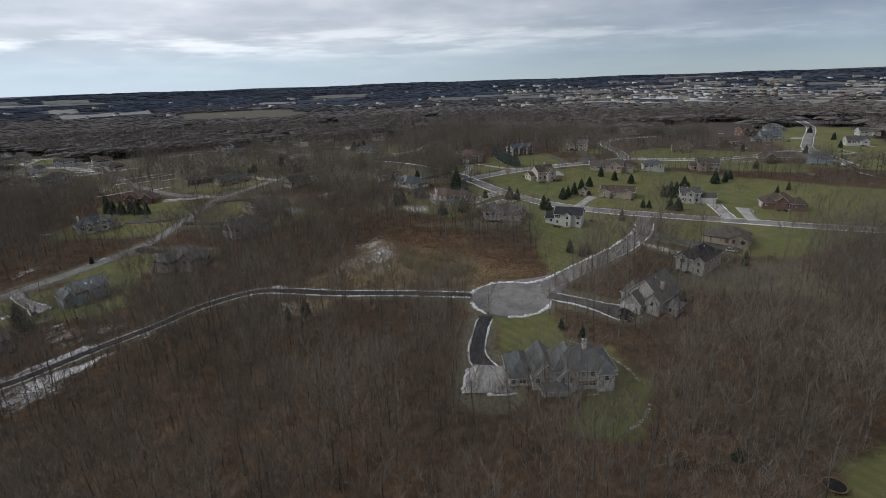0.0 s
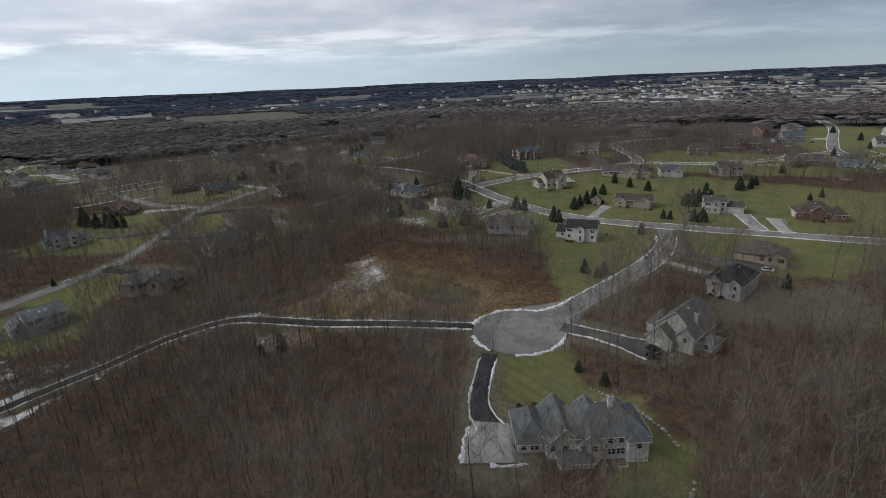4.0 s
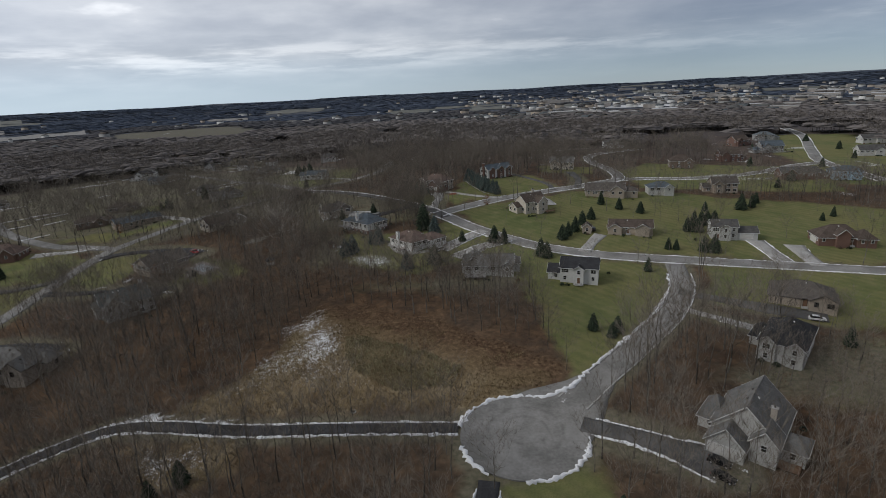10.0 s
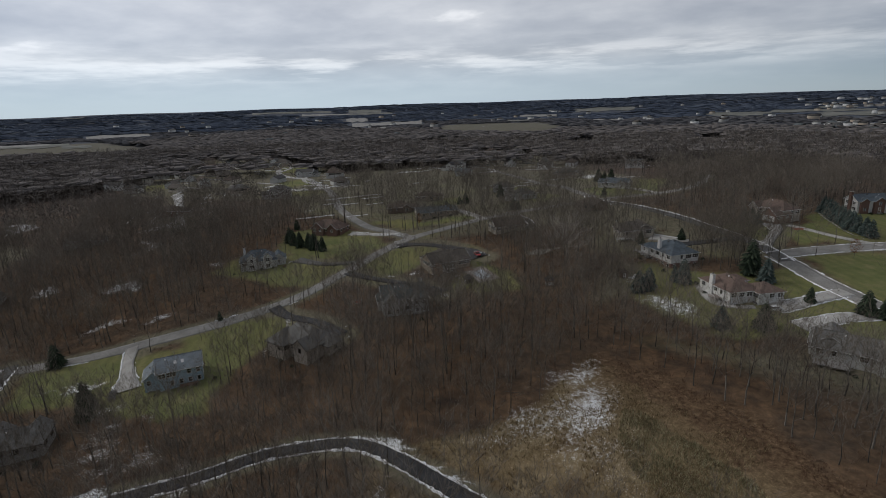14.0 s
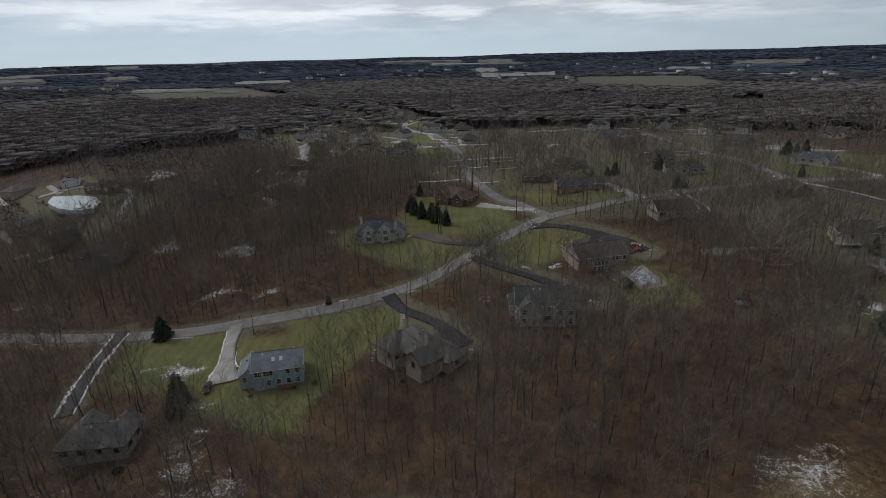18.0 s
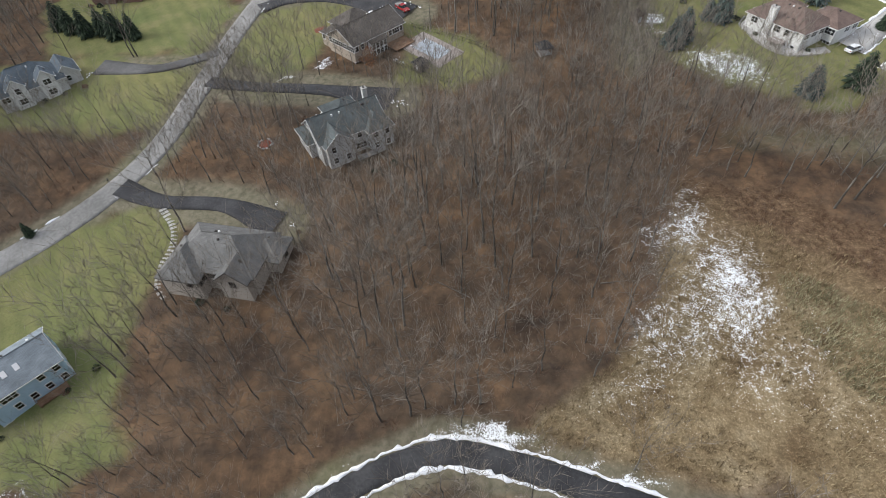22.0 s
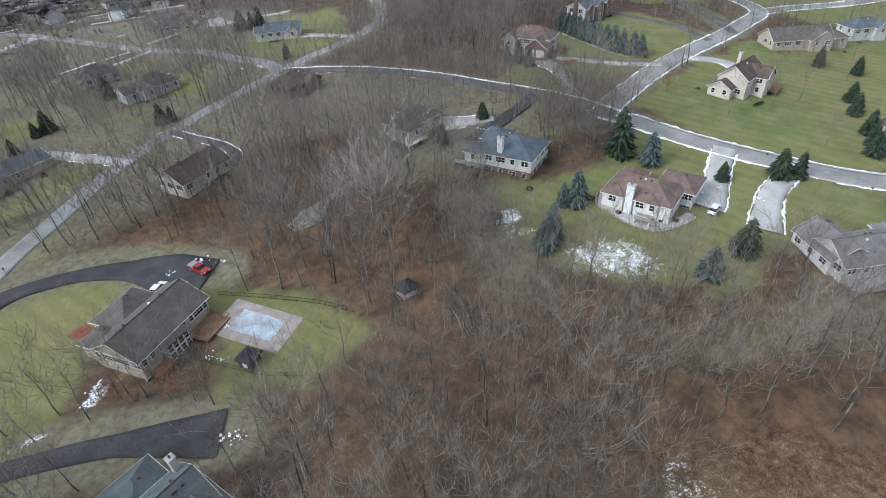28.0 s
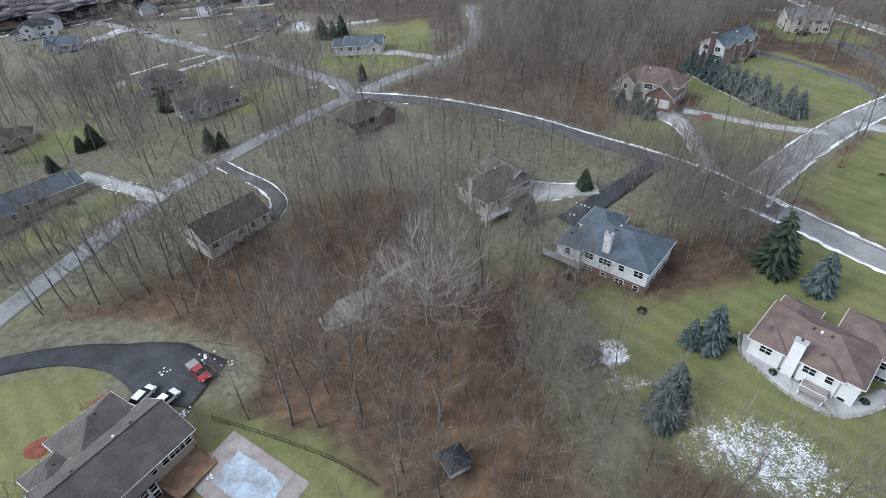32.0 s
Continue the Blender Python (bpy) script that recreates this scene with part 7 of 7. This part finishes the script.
# ---- cars ----
def car(x, y, heading, paint, label, kind="car", lift=0.14):
    t = thing("car" if kind == "car" else "pickup_truck", x, y, heading, label, "car" if kind == "car" else "truck", "parked cars", lift)
    L, W = (4.6, 1.8) if kind == "car" else (5.4, 1.9)
    prof = [(-L / 2, 0.35), (-L / 2 + 0.05, 0.85), (-L / 2 + 0.25, 0.98), (L / 2 - 1.2, 0.98), (L / 2 - 0.15, 0.8), (L / 2, 0.6), (L / 2 - 0.05, 0.35)]
    n = len(prof)
    body = Geo().add([(px, s * W / 2 * (0.97 if z > 0.9 else 1), z) for s in (-1, 1) for px, z in prof], [tuple(range(n))[::-1], tuple(range(n, 2 * n))] + [(k, (k + 1) % n, n + (k + 1) % n, n + k) for k in range(n)])
    part("body", body, paint, t)
    a, b, c, d = (-L / 2 + 0.35, -L / 2 + 0.8, 0.45, 1.25) if kind == "car" else (-0.9, -0.75, 0.7, 1.35)
    cab = Geo().add([(u, s * W / 2 * k, z) for s in (-1, 1) for u, z, k in ((a, 0.98, 0.96), (b, 1.5, 0.8), (c, 1.5, 0.8), (d, 0.98, 0.96))], [(3, 2, 1, 0), (4, 5, 6, 7), (0, 1, 5, 4), (2, 3, 7, 6)])
    part("cabin_glass", cab, "glass", t)
    part("roof", Geo().box(b + 0.04, -W * 0.395, 1.49, c - 0.04, W * 0.395, 1.55), paint, t)
    if kind != "car":
        part("bed_cover", Geo().box(-L / 2 + 0.08, -W / 2 + 0.04, 0.99, -0.8, W / 2 - 0.04, 1.3), "grey_wood", t)
    for u in (-L / 2 + 0.85, L / 2 - 0.9):
        for s in (-1, 1):
            wh = part("wheel", Geo().beam((u, s * (W / 2 - 0.2), 0.33), (u, s * (W / 2 + 0.02), 0.33), 0.34, sides=12), "rubber", t)
            part("rim", Geo().beam((u, s * (W / 2 + 0.02), 0.33), (u, s * (W / 2 + 0.03), 0.33), 0.2, sides=8), "lamp", wh)
    for s in (-1, 1):
        part("headlight", Geo().box(L / 2 - 0.1, s * 0.62 - 0.2, 0.6, L / 2 + 0.01, s * 0.62 + 0.2, 0.74), "lamp", t)
        part("tail_light", Geo().box(-L / 2 - 0.01, s * 0.68 - 0.15, 0.7, -L / 2 + 0.08, s * 0.68 + 0.15, 0.86), "car_red", t)
    return t


car(-94.8, 281.8, -50, "car_red", "red pickup truck with a covered bed on black asphalt", "truck")
car(-103.2, 278.6, 60, "car_white", "white car parked by a garage")
car(-99.2, 277, 50, "car_white", "white car parked by a garage")
car(18.5, 254.5, 30, "car_white", "white car on a pale concrete drive")
car(127.5, 173.2, -30, "car_white", "white car parked on grass by a drive")
car(60.4, 115.4, -50, "car_black", "black car parked beside the pale grey house")
car(62.2, 119.6, -47, "car_black", "black car parked beside the pale grey house")
car(-160.3, 151.1, -40, "car_black", "dark car at the end of a concrete drive")
car(119, 413, 10, "car_black", "dark car on a forecourt")
car(92, 268, 70, "car_black", "dark car on a concrete drive")
car(37, 241, 60, "car_black", "dark car beside the grey-roofed house")

# ---- the covered pool and its garden ----
pool = thing("swimming_pool", -84.6, 260.6, -42, "covered swimming pool with a pale blue sheet and paved surround", "pool")
turn_c, turn_s = math.cos(radians(-42)), math.sin(radians(-42))


def on_yard(u, v, lift):
    gx_, gy_ = -84.6 + u * turn_c - v * turn_s, 260.6 + u * turn_s + v * turn_c
    return (u, v, float(ground(gx_, gy_)) - float(ground(-84.6, 260.6)) + lift)


def draped(x0, y0, x1, y1, nx, ny, lift, ragged=0.0, seed=1):
    rnd = random.Random(seed)
    g = Geo()
    rim = lambda i, j: i in (0, nx) or j in (0, ny)
    g.v = [on_yard(x0 + (x1 - x0) * i / nx + rnd.uniform(-1, 1) * ragged, y0 + (y1 - y0) * j / ny + rnd.uniform(-1, 1) * ragged, lift - (0.3 if rim(i, j) and not ragged else 0.02 * rnd.random())) for j in range(ny + 1) for i in range(nx + 1)]
    g.f = [(j * (nx + 1) + i, j * (nx + 1) + i + 1, (j + 1) * (nx + 1) + i + 1, (j + 1) * (nx + 1) + i) for j in range(ny) for i in range(nx)]
    return g


slabs = draped(-8.4, -4.9, 8.4, 4.9, 42, 26, 0.12)
part("surround", slabs, "pavers", pool, "pinkish-grey paved surround")
cover = draped(-4.6, -2.7, 5.2, 2.7, 26, 14, 0.17, 0.2, 4)
part("cover", cover, "pool_cover", pool, "pale blue cover with snow melt on it")


def hut(name, x, y, heading, w, wall, roof, label, open_sides=False):
    t = thing(name, x, y, heading, label, "garden shed", "garden huts")
    if open_sides:
        for sx in (-1, 1):
            for sy in (-1, 1):
                part("post", Geo().box(sx * w / 2 - 0.08, sy * w / 2 - 0.08, -0.6, sx * w / 2 + 0.08, sy * w / 2 + 0.08, 2.3), wall, t)
        part("floor", Geo().box(-w / 2, -w / 2, -0.6, w / 2, w / 2, 0.2), wall, t)
    else:
        part("wall", Geo().box(-w / 2, -w / 2, -0.8, w / 2, w / 2, 2.3), wall, t)
        part("door", Geo().box(-0.5, -w / 2 - 0.05, 0, 0.5, -w / 2 - 0.01, 2.0), "white_trim", t)
    g, rz, c, a, b, e = roof_geo(-w / 2, -w / 2, w / 2, w / 2, 2.35, 0.8, "x", "hip")
    me = g.mesh("roof", roof)
    set_uv(me)
    part("roof", me, None, t)
    return t


hut("pool_house", -86.3, 251.6, -42, 2.8, "dark_trim", "roof_charcoal", "small dark hut beside the covered pool")
hut("gazebo", -55, 257, 20, 3.0, "grey_wood", "roof_charcoal", "weathered open gazebo among bare trees", True)
hut("shed", -30, 270.5, 30, 2.6, "wall_brown", "roof_brown", "small brown garden shed at the edge of a lawn")
hut("shed", 152, 276, 10, 3.0, "wall_tan", "roof_grey", "small tan garden shed on a lawn")


def fence(points, label, mat="iron", height=1.2, step=2.4):
    f = thing("fence", *points[0], 0, label, "fence", "fences")
    base = Vector((points[0][0], points[0][1], float(ground(*points[0]))))
    line = curve_points(points, step) if len(points) > 2 else np.array(points, float)
    tops = [Vector((px, py, float(ground(px, py)))) - base for px, py in line]
    for p, q in zip(tops, tops[1:]):
        part("post", Geo().beam(p - Vector((0, 0, 0.3)), p + Vector((0, 0, height + 0.1)), 0.05), mat, f)
        for h in (0.25, height - 0.05):
            part("rail", Geo().beam(p + Vector((0, 0, h)), q + Vector((0, 0, h)), 0.035), mat, f)
        pk = Geo()
        n = 10
        for k in range(1, n):
            m = p.lerp(q, k / n)
            pk.beam(m + Vector((0, 0, 0.1)), m + Vector((0, 0, height)), 0.014, sides=3)
        tagged(part("picket_infill", pk, mat, f), kind="stuff")


fence([(-91, 272), (-81, 266.5), (-72, 261), (-66, 256)], "black metal fence round the pool garden")
fence([(-97, 257), (-91, 252.5), (-84, 247.5), (-78, 245)], "black metal fence round the pool garden")


# ---- clipped shrubs along the house fronts ----
bush_meshes = []
for k in range(3):
    g, rnd = Geo(), random.Random(820 + k)
    for j in range(110):
        a, b = rnd.uniform(0, 6.28), rnd.uniform(0.0, 1)
        d = Vector((math.cos(a) * math.sqrt(1 - b * b), math.sin(a) * math.sqrt(1 - b * b), b * 1.1)) * rnd.uniform(0.7, 1.05)
        u = Vector((rnd.uniform(-1, 1), rnd.uniform(-1, 1), rnd.uniform(-1, 1))).normalized() * 0.24
        w = u.orthogonal().normalized() * 0.15
        g.add([d - u, d + w, d + u, d - w], [(0, 1, 2, 3)])
    bush_meshes.append(g.mesh("foliage", ("needles", "brush", "needles")[k]))
rnd = random.Random(14)
for hx, hy, a, b, turn in HOUSES[:44]:
    if abs(hx + 102.6) < 1 or abs(hx - 5.8) < 1:
        continue
    c, s_ = math.cos(radians(turn)), math.sin(radians(turn))
    for k in range(5):
        u, v = rnd.uniform(-a, a), (b + rnd.uniform(0.6, 1.4)) * rnd.choice((-1, -1, 1))
        px, py = hx + u * c - v * s_, hy + u * s_ + v * c
        if float(near_lines(np.array([px]), np.array([py]))[0]) < 0.8:
            continue
        kind = rnd.randrange(3)
        t = thing("shrub", px, py, rnd.uniform(0, 360), ("small dark evergreen shrub by a house", "leafless brown shrub by a house", "rounded evergreen shrub by a house")[kind], "shrub", "shrubs")
        q = rnd.uniform(0.5, 1.0)
        t.scale = (q, q, q)
        part("foliage", bush_meshes[kind], None, t)


# ---- stones, mulch, snow heaps ----
def rock(name, parent, x, y, z, size, rnd, mat="stone"):
    g = Geo()
    n = 6
    for zz, q in ((-0.25, 0.9), (0.15, 1.0), (0.5, 0.55)):
        g.v += [(math.cos(6.283 * k / n) * q * size * rnd.uniform(0.75, 1.2), math.sin(6.283 * k / n) * q * size * rnd.uniform(0.75, 1.2), zz * size) for k in range(n)]
    g.v.append((0, 0, 0.62 * size))
    for j in range(2):
        g.f += [(j * n + k, j * n + (k + 1) % n, (j + 1) * n + (k + 1) % n, (j + 1) * n + k) for k in range(n)]
    g.f += [(2 * n + k, 2 * n + (k + 1) % n, 3 * n) for k in range(n)]
    return part(name, g, mat, parent, "", pose(x, y, z, 0, 0, rnd.uniform(0, 360)))


def stone_border(points, label, size=0.45, step=1.1):
    b = thing("stone_border", *points[0], 0, label, "stone border", "stone borders")
    rnd = random.Random(int(points[0][0] * 7))
    z0 = float(ground(*points[0]))
    for px, py in curve_points(points, step):
        if rnd.random() < 0.88:
            rock("stone", b, px - points[0][0] + rnd.uniform(-0.2, 0.2), py - points[0][1] + rnd.uniform(-0.2, 0.2), float(ground(px, py)) - z0 + 0.1, size * rnd.uniform(0.7, 1.3), rnd)


stone_border([(38, 103), (43, 98), (47.5, 92), (50, 86), (51.5, 79)], "rough line of pale boulders along the lawn edge", 0.5)
stone_border([(47, 377), (48, 368), (50, 358), (52, 348), (57, 337)], "low pale boulder edging below a row of spruces", 0.4)
stone_border([(41, 58), (46, 62), (50, 68)], "rough line of pale boulders along the lawn edge", 0.5)
rim = [(-120 + 1.7 * math.cos(a), 223 + 1.7 * math.sin(a)) for a in np.linspace(0, 6.0, 9)]
stone_border(rim, "ring of stones round two tree trunks", 0.3, 0.7)

path = thing("garden_path", -136, 202, 0, "curving path of pale stone slabs beside the house", "garden path")
rnd = random.Random(5)
slab = curve_points([(-136.8, 202.8), (-132.7, 198.3), (-131.3, 193.8), (-131.9, 189.3), (-131, 184.7), (-129.1, 182.8)], 0.9)
turn_n = normals(slab)
for (px, py), q in zip(slab, turn_n):
    for k in (-0.4, 0.4):
        g = Geo().box(-0.36, -0.36, -0.3, 0.36, 0.36, 0.09)
        part("slab", g, "concrete", path, "", pose(px + 136 + q[0] * k, py - 202 + q[1] * k, float(ground(px, py)) - float(ground(-136.8, 202.8)) + rnd.uniform(0.03, 0.07), rnd.uniform(-1, 1), rnd.uniform(-1, 1), math.degrees(math.atan2(q[1], q[0]))))

ribbon("terrace", curve_points([(-1.0, 270), (-3.1, 266.5), (-2.2, 263.5), (-0.6, 259.5), (2.4, 255.8), (5, 254.6), (8.5, 254.5), (13, 255.5)], 0.7), [1.6, 2.4, 2.4, 3.4, 3.4, 3.0, 2.4, 2.0], "concrete", 0.16, 4, "curved pale paved terrace round the house", "terrace")
edging = thing("stone_border", -4.5, 268, 0, "low stone edging along the curved terrace", "stone border", "stone borders")
rnd = random.Random(9)
for px, py in curve_points([(-2.4, 270.6), (-4.5, 267), (-3.6, 263.2), (-2.2, 258.6), (1.4, 254), (4.8, 252.9), (8.6, 253.1), (13, 254.2)], 0.8):
    part("block", Geo().box(-0.4, -0.18, -0.3, 0.4, 0.18, 0.26), "stone", edging, "", pose(px + 4.5, py - 268, float(ground(px, py)) - float(ground(-4.5, 268)), 0, 0, rnd.uniform(-8, 8) + math.degrees(math.atan2(py - 262, px - 6)) + 90))
stair = thing("garden_stair", 5.8, 263.9, -56, "timber balcony with a stair down to the terrace", "stair", lift=0.9)
part("platform", Geo().box(1.0, -8.8, -0.35, 4.6, -6.1, -0.15), "pavers", stair)
for px in (1.15, 4.45):
    part("post", Geo().box(px - 0.12, -8.7, -3.5, px + 0.12, -8.45, -0.35), "white_trim", stair)
part("railing", Geo().beam((1.0, -8.75, 0.7), (4.6, -8.75, 0.7), 0.06).beam((1.0, -8.75, 0.7), (1.0, -6.2, 0.7), 0.06).beam((1.0, -8.75, -0.2), (1.0, -8.75, 0.7), 0.06).beam((4.6, -8.75, -0.2), (4.6, -8.75, 0.7), 0.06), "white_trim", stair)
for k in range(8):
    part("step", Geo().box(4.6 + 0.3 * k, -8.7, -0.5 - 0.2 * k, 4.92 + 0.3 * k, -7.4, -0.32 - 0.2 * k), "concrete", stair)
for px, py, q in ((-4.4, 269.4, 0.8), (-1.9, 262.3, 0.7), (8.2, 254.8, 0.7), (-4.8, 270.6, 0.6)):
    t = thing("shrub", px, py, px * 50, "small round clipped dark shrub by the terrace", "shrub", "shrubs")
    g, rnd = Geo(), random.Random(int(px * 10))
    for k in range(160):
        a, b = rnd.uniform(0, 6.28), rnd.uniform(0.05, 1)
        d = Vector((math.cos(a) * math.sqrt(1 - b * b), math.sin(a) * math.sqrt(1 - b * b), b)) * q * rnd.uniform(0.7, 1.05)
        u = Vector((rnd.uniform(-1, 1), rnd.uniform(-1, 1), rnd.uniform(-1, 1))).normalized() * 0.16
        w = u.orthogonal().normalized() * 0.1
        g.add([d - u, d + w, d + u, d - w], [(0, 1, 2, 3)])
    part("foliage", g, "needles", t)


def mulch_bed(x, y, rx, ry, turn, label="red-brown mulch bed round a young tree"):
    t = thing("mulch_bed", x, y, turn, label, "mulch bed", "mulch beds", 0.0)
    g, n = Geo(), 20
    rnd = random.Random(int(x * 3))
    z0 = float(ground(x, y))
    c, s = math.cos(radians(turn)), math.sin(radians(turn))
    pts = [(0, 0)] + [(math.cos(6.283 * k / n) * rx * q * w, math.sin(6.283 * k / n) * ry * q * w) for q in (0.6, 1.0) for k in range(n) for w in (rnd.uniform(0.9, 1.1),)]
    g.add([(u, v, float(ground(x + u * c - v * s, y + u * s + v * c)) - z0 + (0.22 if i == 0 else 0.17 if i <= n else 0.0)) for i, (u, v) in enumerate(pts)], [(0, 1 + k, 1 + (k + 1) % n) for k in range(n)] + [(1 + k, 1 + n + k, 1 + n + (k + 1) % n, 1 + (k + 1) % n) for k in range(n)])
    part("mulch", g, "mulch", t)


for m in ((-117.5, 272.5, 2.2, 1.8, 10), (-110.5, 279.5, 2.0, 1.2, 40), (-120, 223, 1.5, 1.5, 0), (20, 90, 3, 1.2, 20), (35, 345, 3, 2, 20)):
    mulch_bed(*m)


gravel = ribbon("gravel_clearing", curve_points([(-74.2, 288.4), (-69.7, 290.4), (-65.4, 294.4), (-59.1, 299.8), (-52, 302.4)], 0.8), [3.5, 7.6, 1.6, 1.3, 1.2], "gravel", 0.06, 5, "grey gravel clearing and path among bare trees", "path")
pit = thing("fire_pit", -70.6, 289.2, 0, "small ring of stones for a fire on gravel", "fire pit", "", 0.1)
rnd = random.Random(3)
for k in range(9):
    rock("stone", pit, 0.75 * math.cos(0.7 * k), 0.75 * math.sin(0.7 * k), 0.05, 0.26, rnd)


def snow_heap(x, y, size, seed):
    t = thing("snow_heap", x, y, seed * 40, "lumpy heap of shovelled white snow", "snow", "snow heaps", 0.05)
    rnd = random.Random(seed)
    for k in range(rnd.randint(7, 13)):
        q = rnd.uniform(0.1, 0.3)
        rock("snow_lump", t, rnd.gauss(0, 0.8) * size, rnd.gauss(0, 0.55) * size, 0.02, size * q, rnd, "snow")


for k, (x, y, s) in enumerate(((-91, 238, 1.3), (-89.5, 237, 0.8), (-94, 285.5, 1.2), (-90, 283, 1.0), (-101, 284, 1.1), (-96, 274.5, 0.8), (-90, 262.5, 0.7), (-93.5, 256, 0.8), (-91.5, 254.5, 0.7), (-113, 257, 1.0), (27, 262, 0.9), (31, 255, 1.0), (36, 252, 0.8), (22, 262, 0.8), (-128, 349, 1.3), (-131, 353, 1.0), (-15, 312, 0.9), (-18, 309, 0.8), (18, 307, 0.9), (156, 246, 1.0), (64, 124, 0.7), (66, 117, 0.7), (-148, 303.5, 1.4), (-151, 305, 1.1), (-112.3, 204.5, 0.5), (-107.6, 198.9, 0.5), (-148.5, 206, 0.5), (-77, 405, 0.9), (-63, 381, 0.9), (-60, 383, 0.8), (40, 149.5, 0.8), (38, 146, 0.7), (-161.9, 153.6, 0.6), (-179, 252, 0.9))):
    snow_heap(x, y, s, k + 1)

# ---- small things ----
drain = thing("drain_inlet", -14.1, 150.1, 0, "round dark drain inlet in the verge", "drain")
part("rim", Geo().add([(math.cos(6.283 * k / 16) * q, math.sin(6.283 * k / 16) * q, z) for q, z in ((0.75, -0.3), (0.75, 0.22), (0.58, 0.22), (0.58, -0.3)) for k in range(16)], [(j * 16 + k, j * 16 + (k + 1) % 16, (j + 1) * 16 + (k + 1) % 16, (j + 1) * 16 + k) for j in range(3) for k in range(16)]), "concrete", drain)
part("grate", Geo().beam((0, 0, -0.3), (0, 0, 0.12), 0.57, sides=16), "iron", drain)
for x, y, a in ((-152, 210, 40), (-139, 286, 0), (-137, 300, 0), (-114, 346, 50), (100, 232, -20), (147, 220, -20), (58, 247, 40), (47, 268, 50), (24, 311, 50), (-186.8, 176.9, 45), (64, 333, 20), (12, 331, 50), (80, 243, -20), (169, 212, -20)):
    t = thing("mailbox", x, y, a, "dark mailbox on a wooden post at the kerb", "mailbox", "mailboxes")
    part("post", Geo().box(-0.06, -0.06, -0.4, 0.06, 0.06, 1.05), "grey_wood", t)
    part("box", Geo().box(-0.13, -0.28, 1.05, 0.13, 0.28, 1.2).beam((0, -0.28, 1.2), (0, 0.28, 1.2), 0.13, sides=8), "iron", t)
tramp = thing("trampoline", 74, 38, 0, "round black trampoline on a lawn", "trampoline")
part("frame", Geo().add([(math.cos(6.283 * k / 24) * q, math.sin(6.283 * k / 24) * q, z) for q, z in ((2.0, 0.85), (2.3, 0.85), (2.3, 0.95), (2.0, 0.95)) for k in range(24)], [(j * 24 + k, ((j + 1) % 4) * 24 + k, ((j + 1) % 4) * 24 + (k + 1) % 24, j * 24 + (k + 1) % 24) for j in range(4) for k in range(24)]), "wood", tramp)
part("mat", Geo().beam((0, 0, 0.86), (0, 0, 0.89), 2.0, sides=24), "rubber", tramp)
for k in range(6):
    a = 6.283 * k / 6
    part("leg", Geo().beam((2.15 * math.cos(a), 2.15 * math.sin(a), -0.4), (2.15 * math.cos(a), 2.15 * math.sin(a), 0.86), 0.04), "iron", tramp)
rnd = random.Random(31)
for k in range(11):
    x, y = rnd.uniform(-110, -10), rnd.uniform(165, 262)
    if not bool(open_ground(np.array([x]), np.array([y]))[0]):
        continue
    t = thing("fallen_log", x, y, rnd.uniform(0, 180), "grey fallen trunk on leaf litter", "log", "fallen logs", 0.15)
    L = rnd.uniform(3, 8)
    part("trunk", Geo().beam((-L / 2, 0, 0), (L / 2, 0, rnd.uniform(0, 0.5)), 0.11, 0.05, 6), "bark", t)
    part("branch", Geo().beam((L * 0.1, 0, 0.1), (L * 0.4, rnd.uniform(-1.4, 1.4), 0.5), 0.05, 0.02, 4), "bark", t)
pond = Geo()
ring = [(-414, 191), (-404, 201), (-390, 206), (-374, 203), (-362, 195), (-366, 187), (-380, 183), (-400, 184)]
zz = max(float(ground(*p)) for p in ring) + 0.15
pond.add([(*p, zz) for p in ring] + [(*p, zz - 3) for p in ring], [tuple(range(len(ring)))[::-1]] + [(k, (k + 1) % 8, 8 + (k + 1) % 8, 8 + k) for k in range(8)])
tagged(new("water", pond.mesh("water", "ice")), "small frozen pale blue pond", "pond", "", "structure")
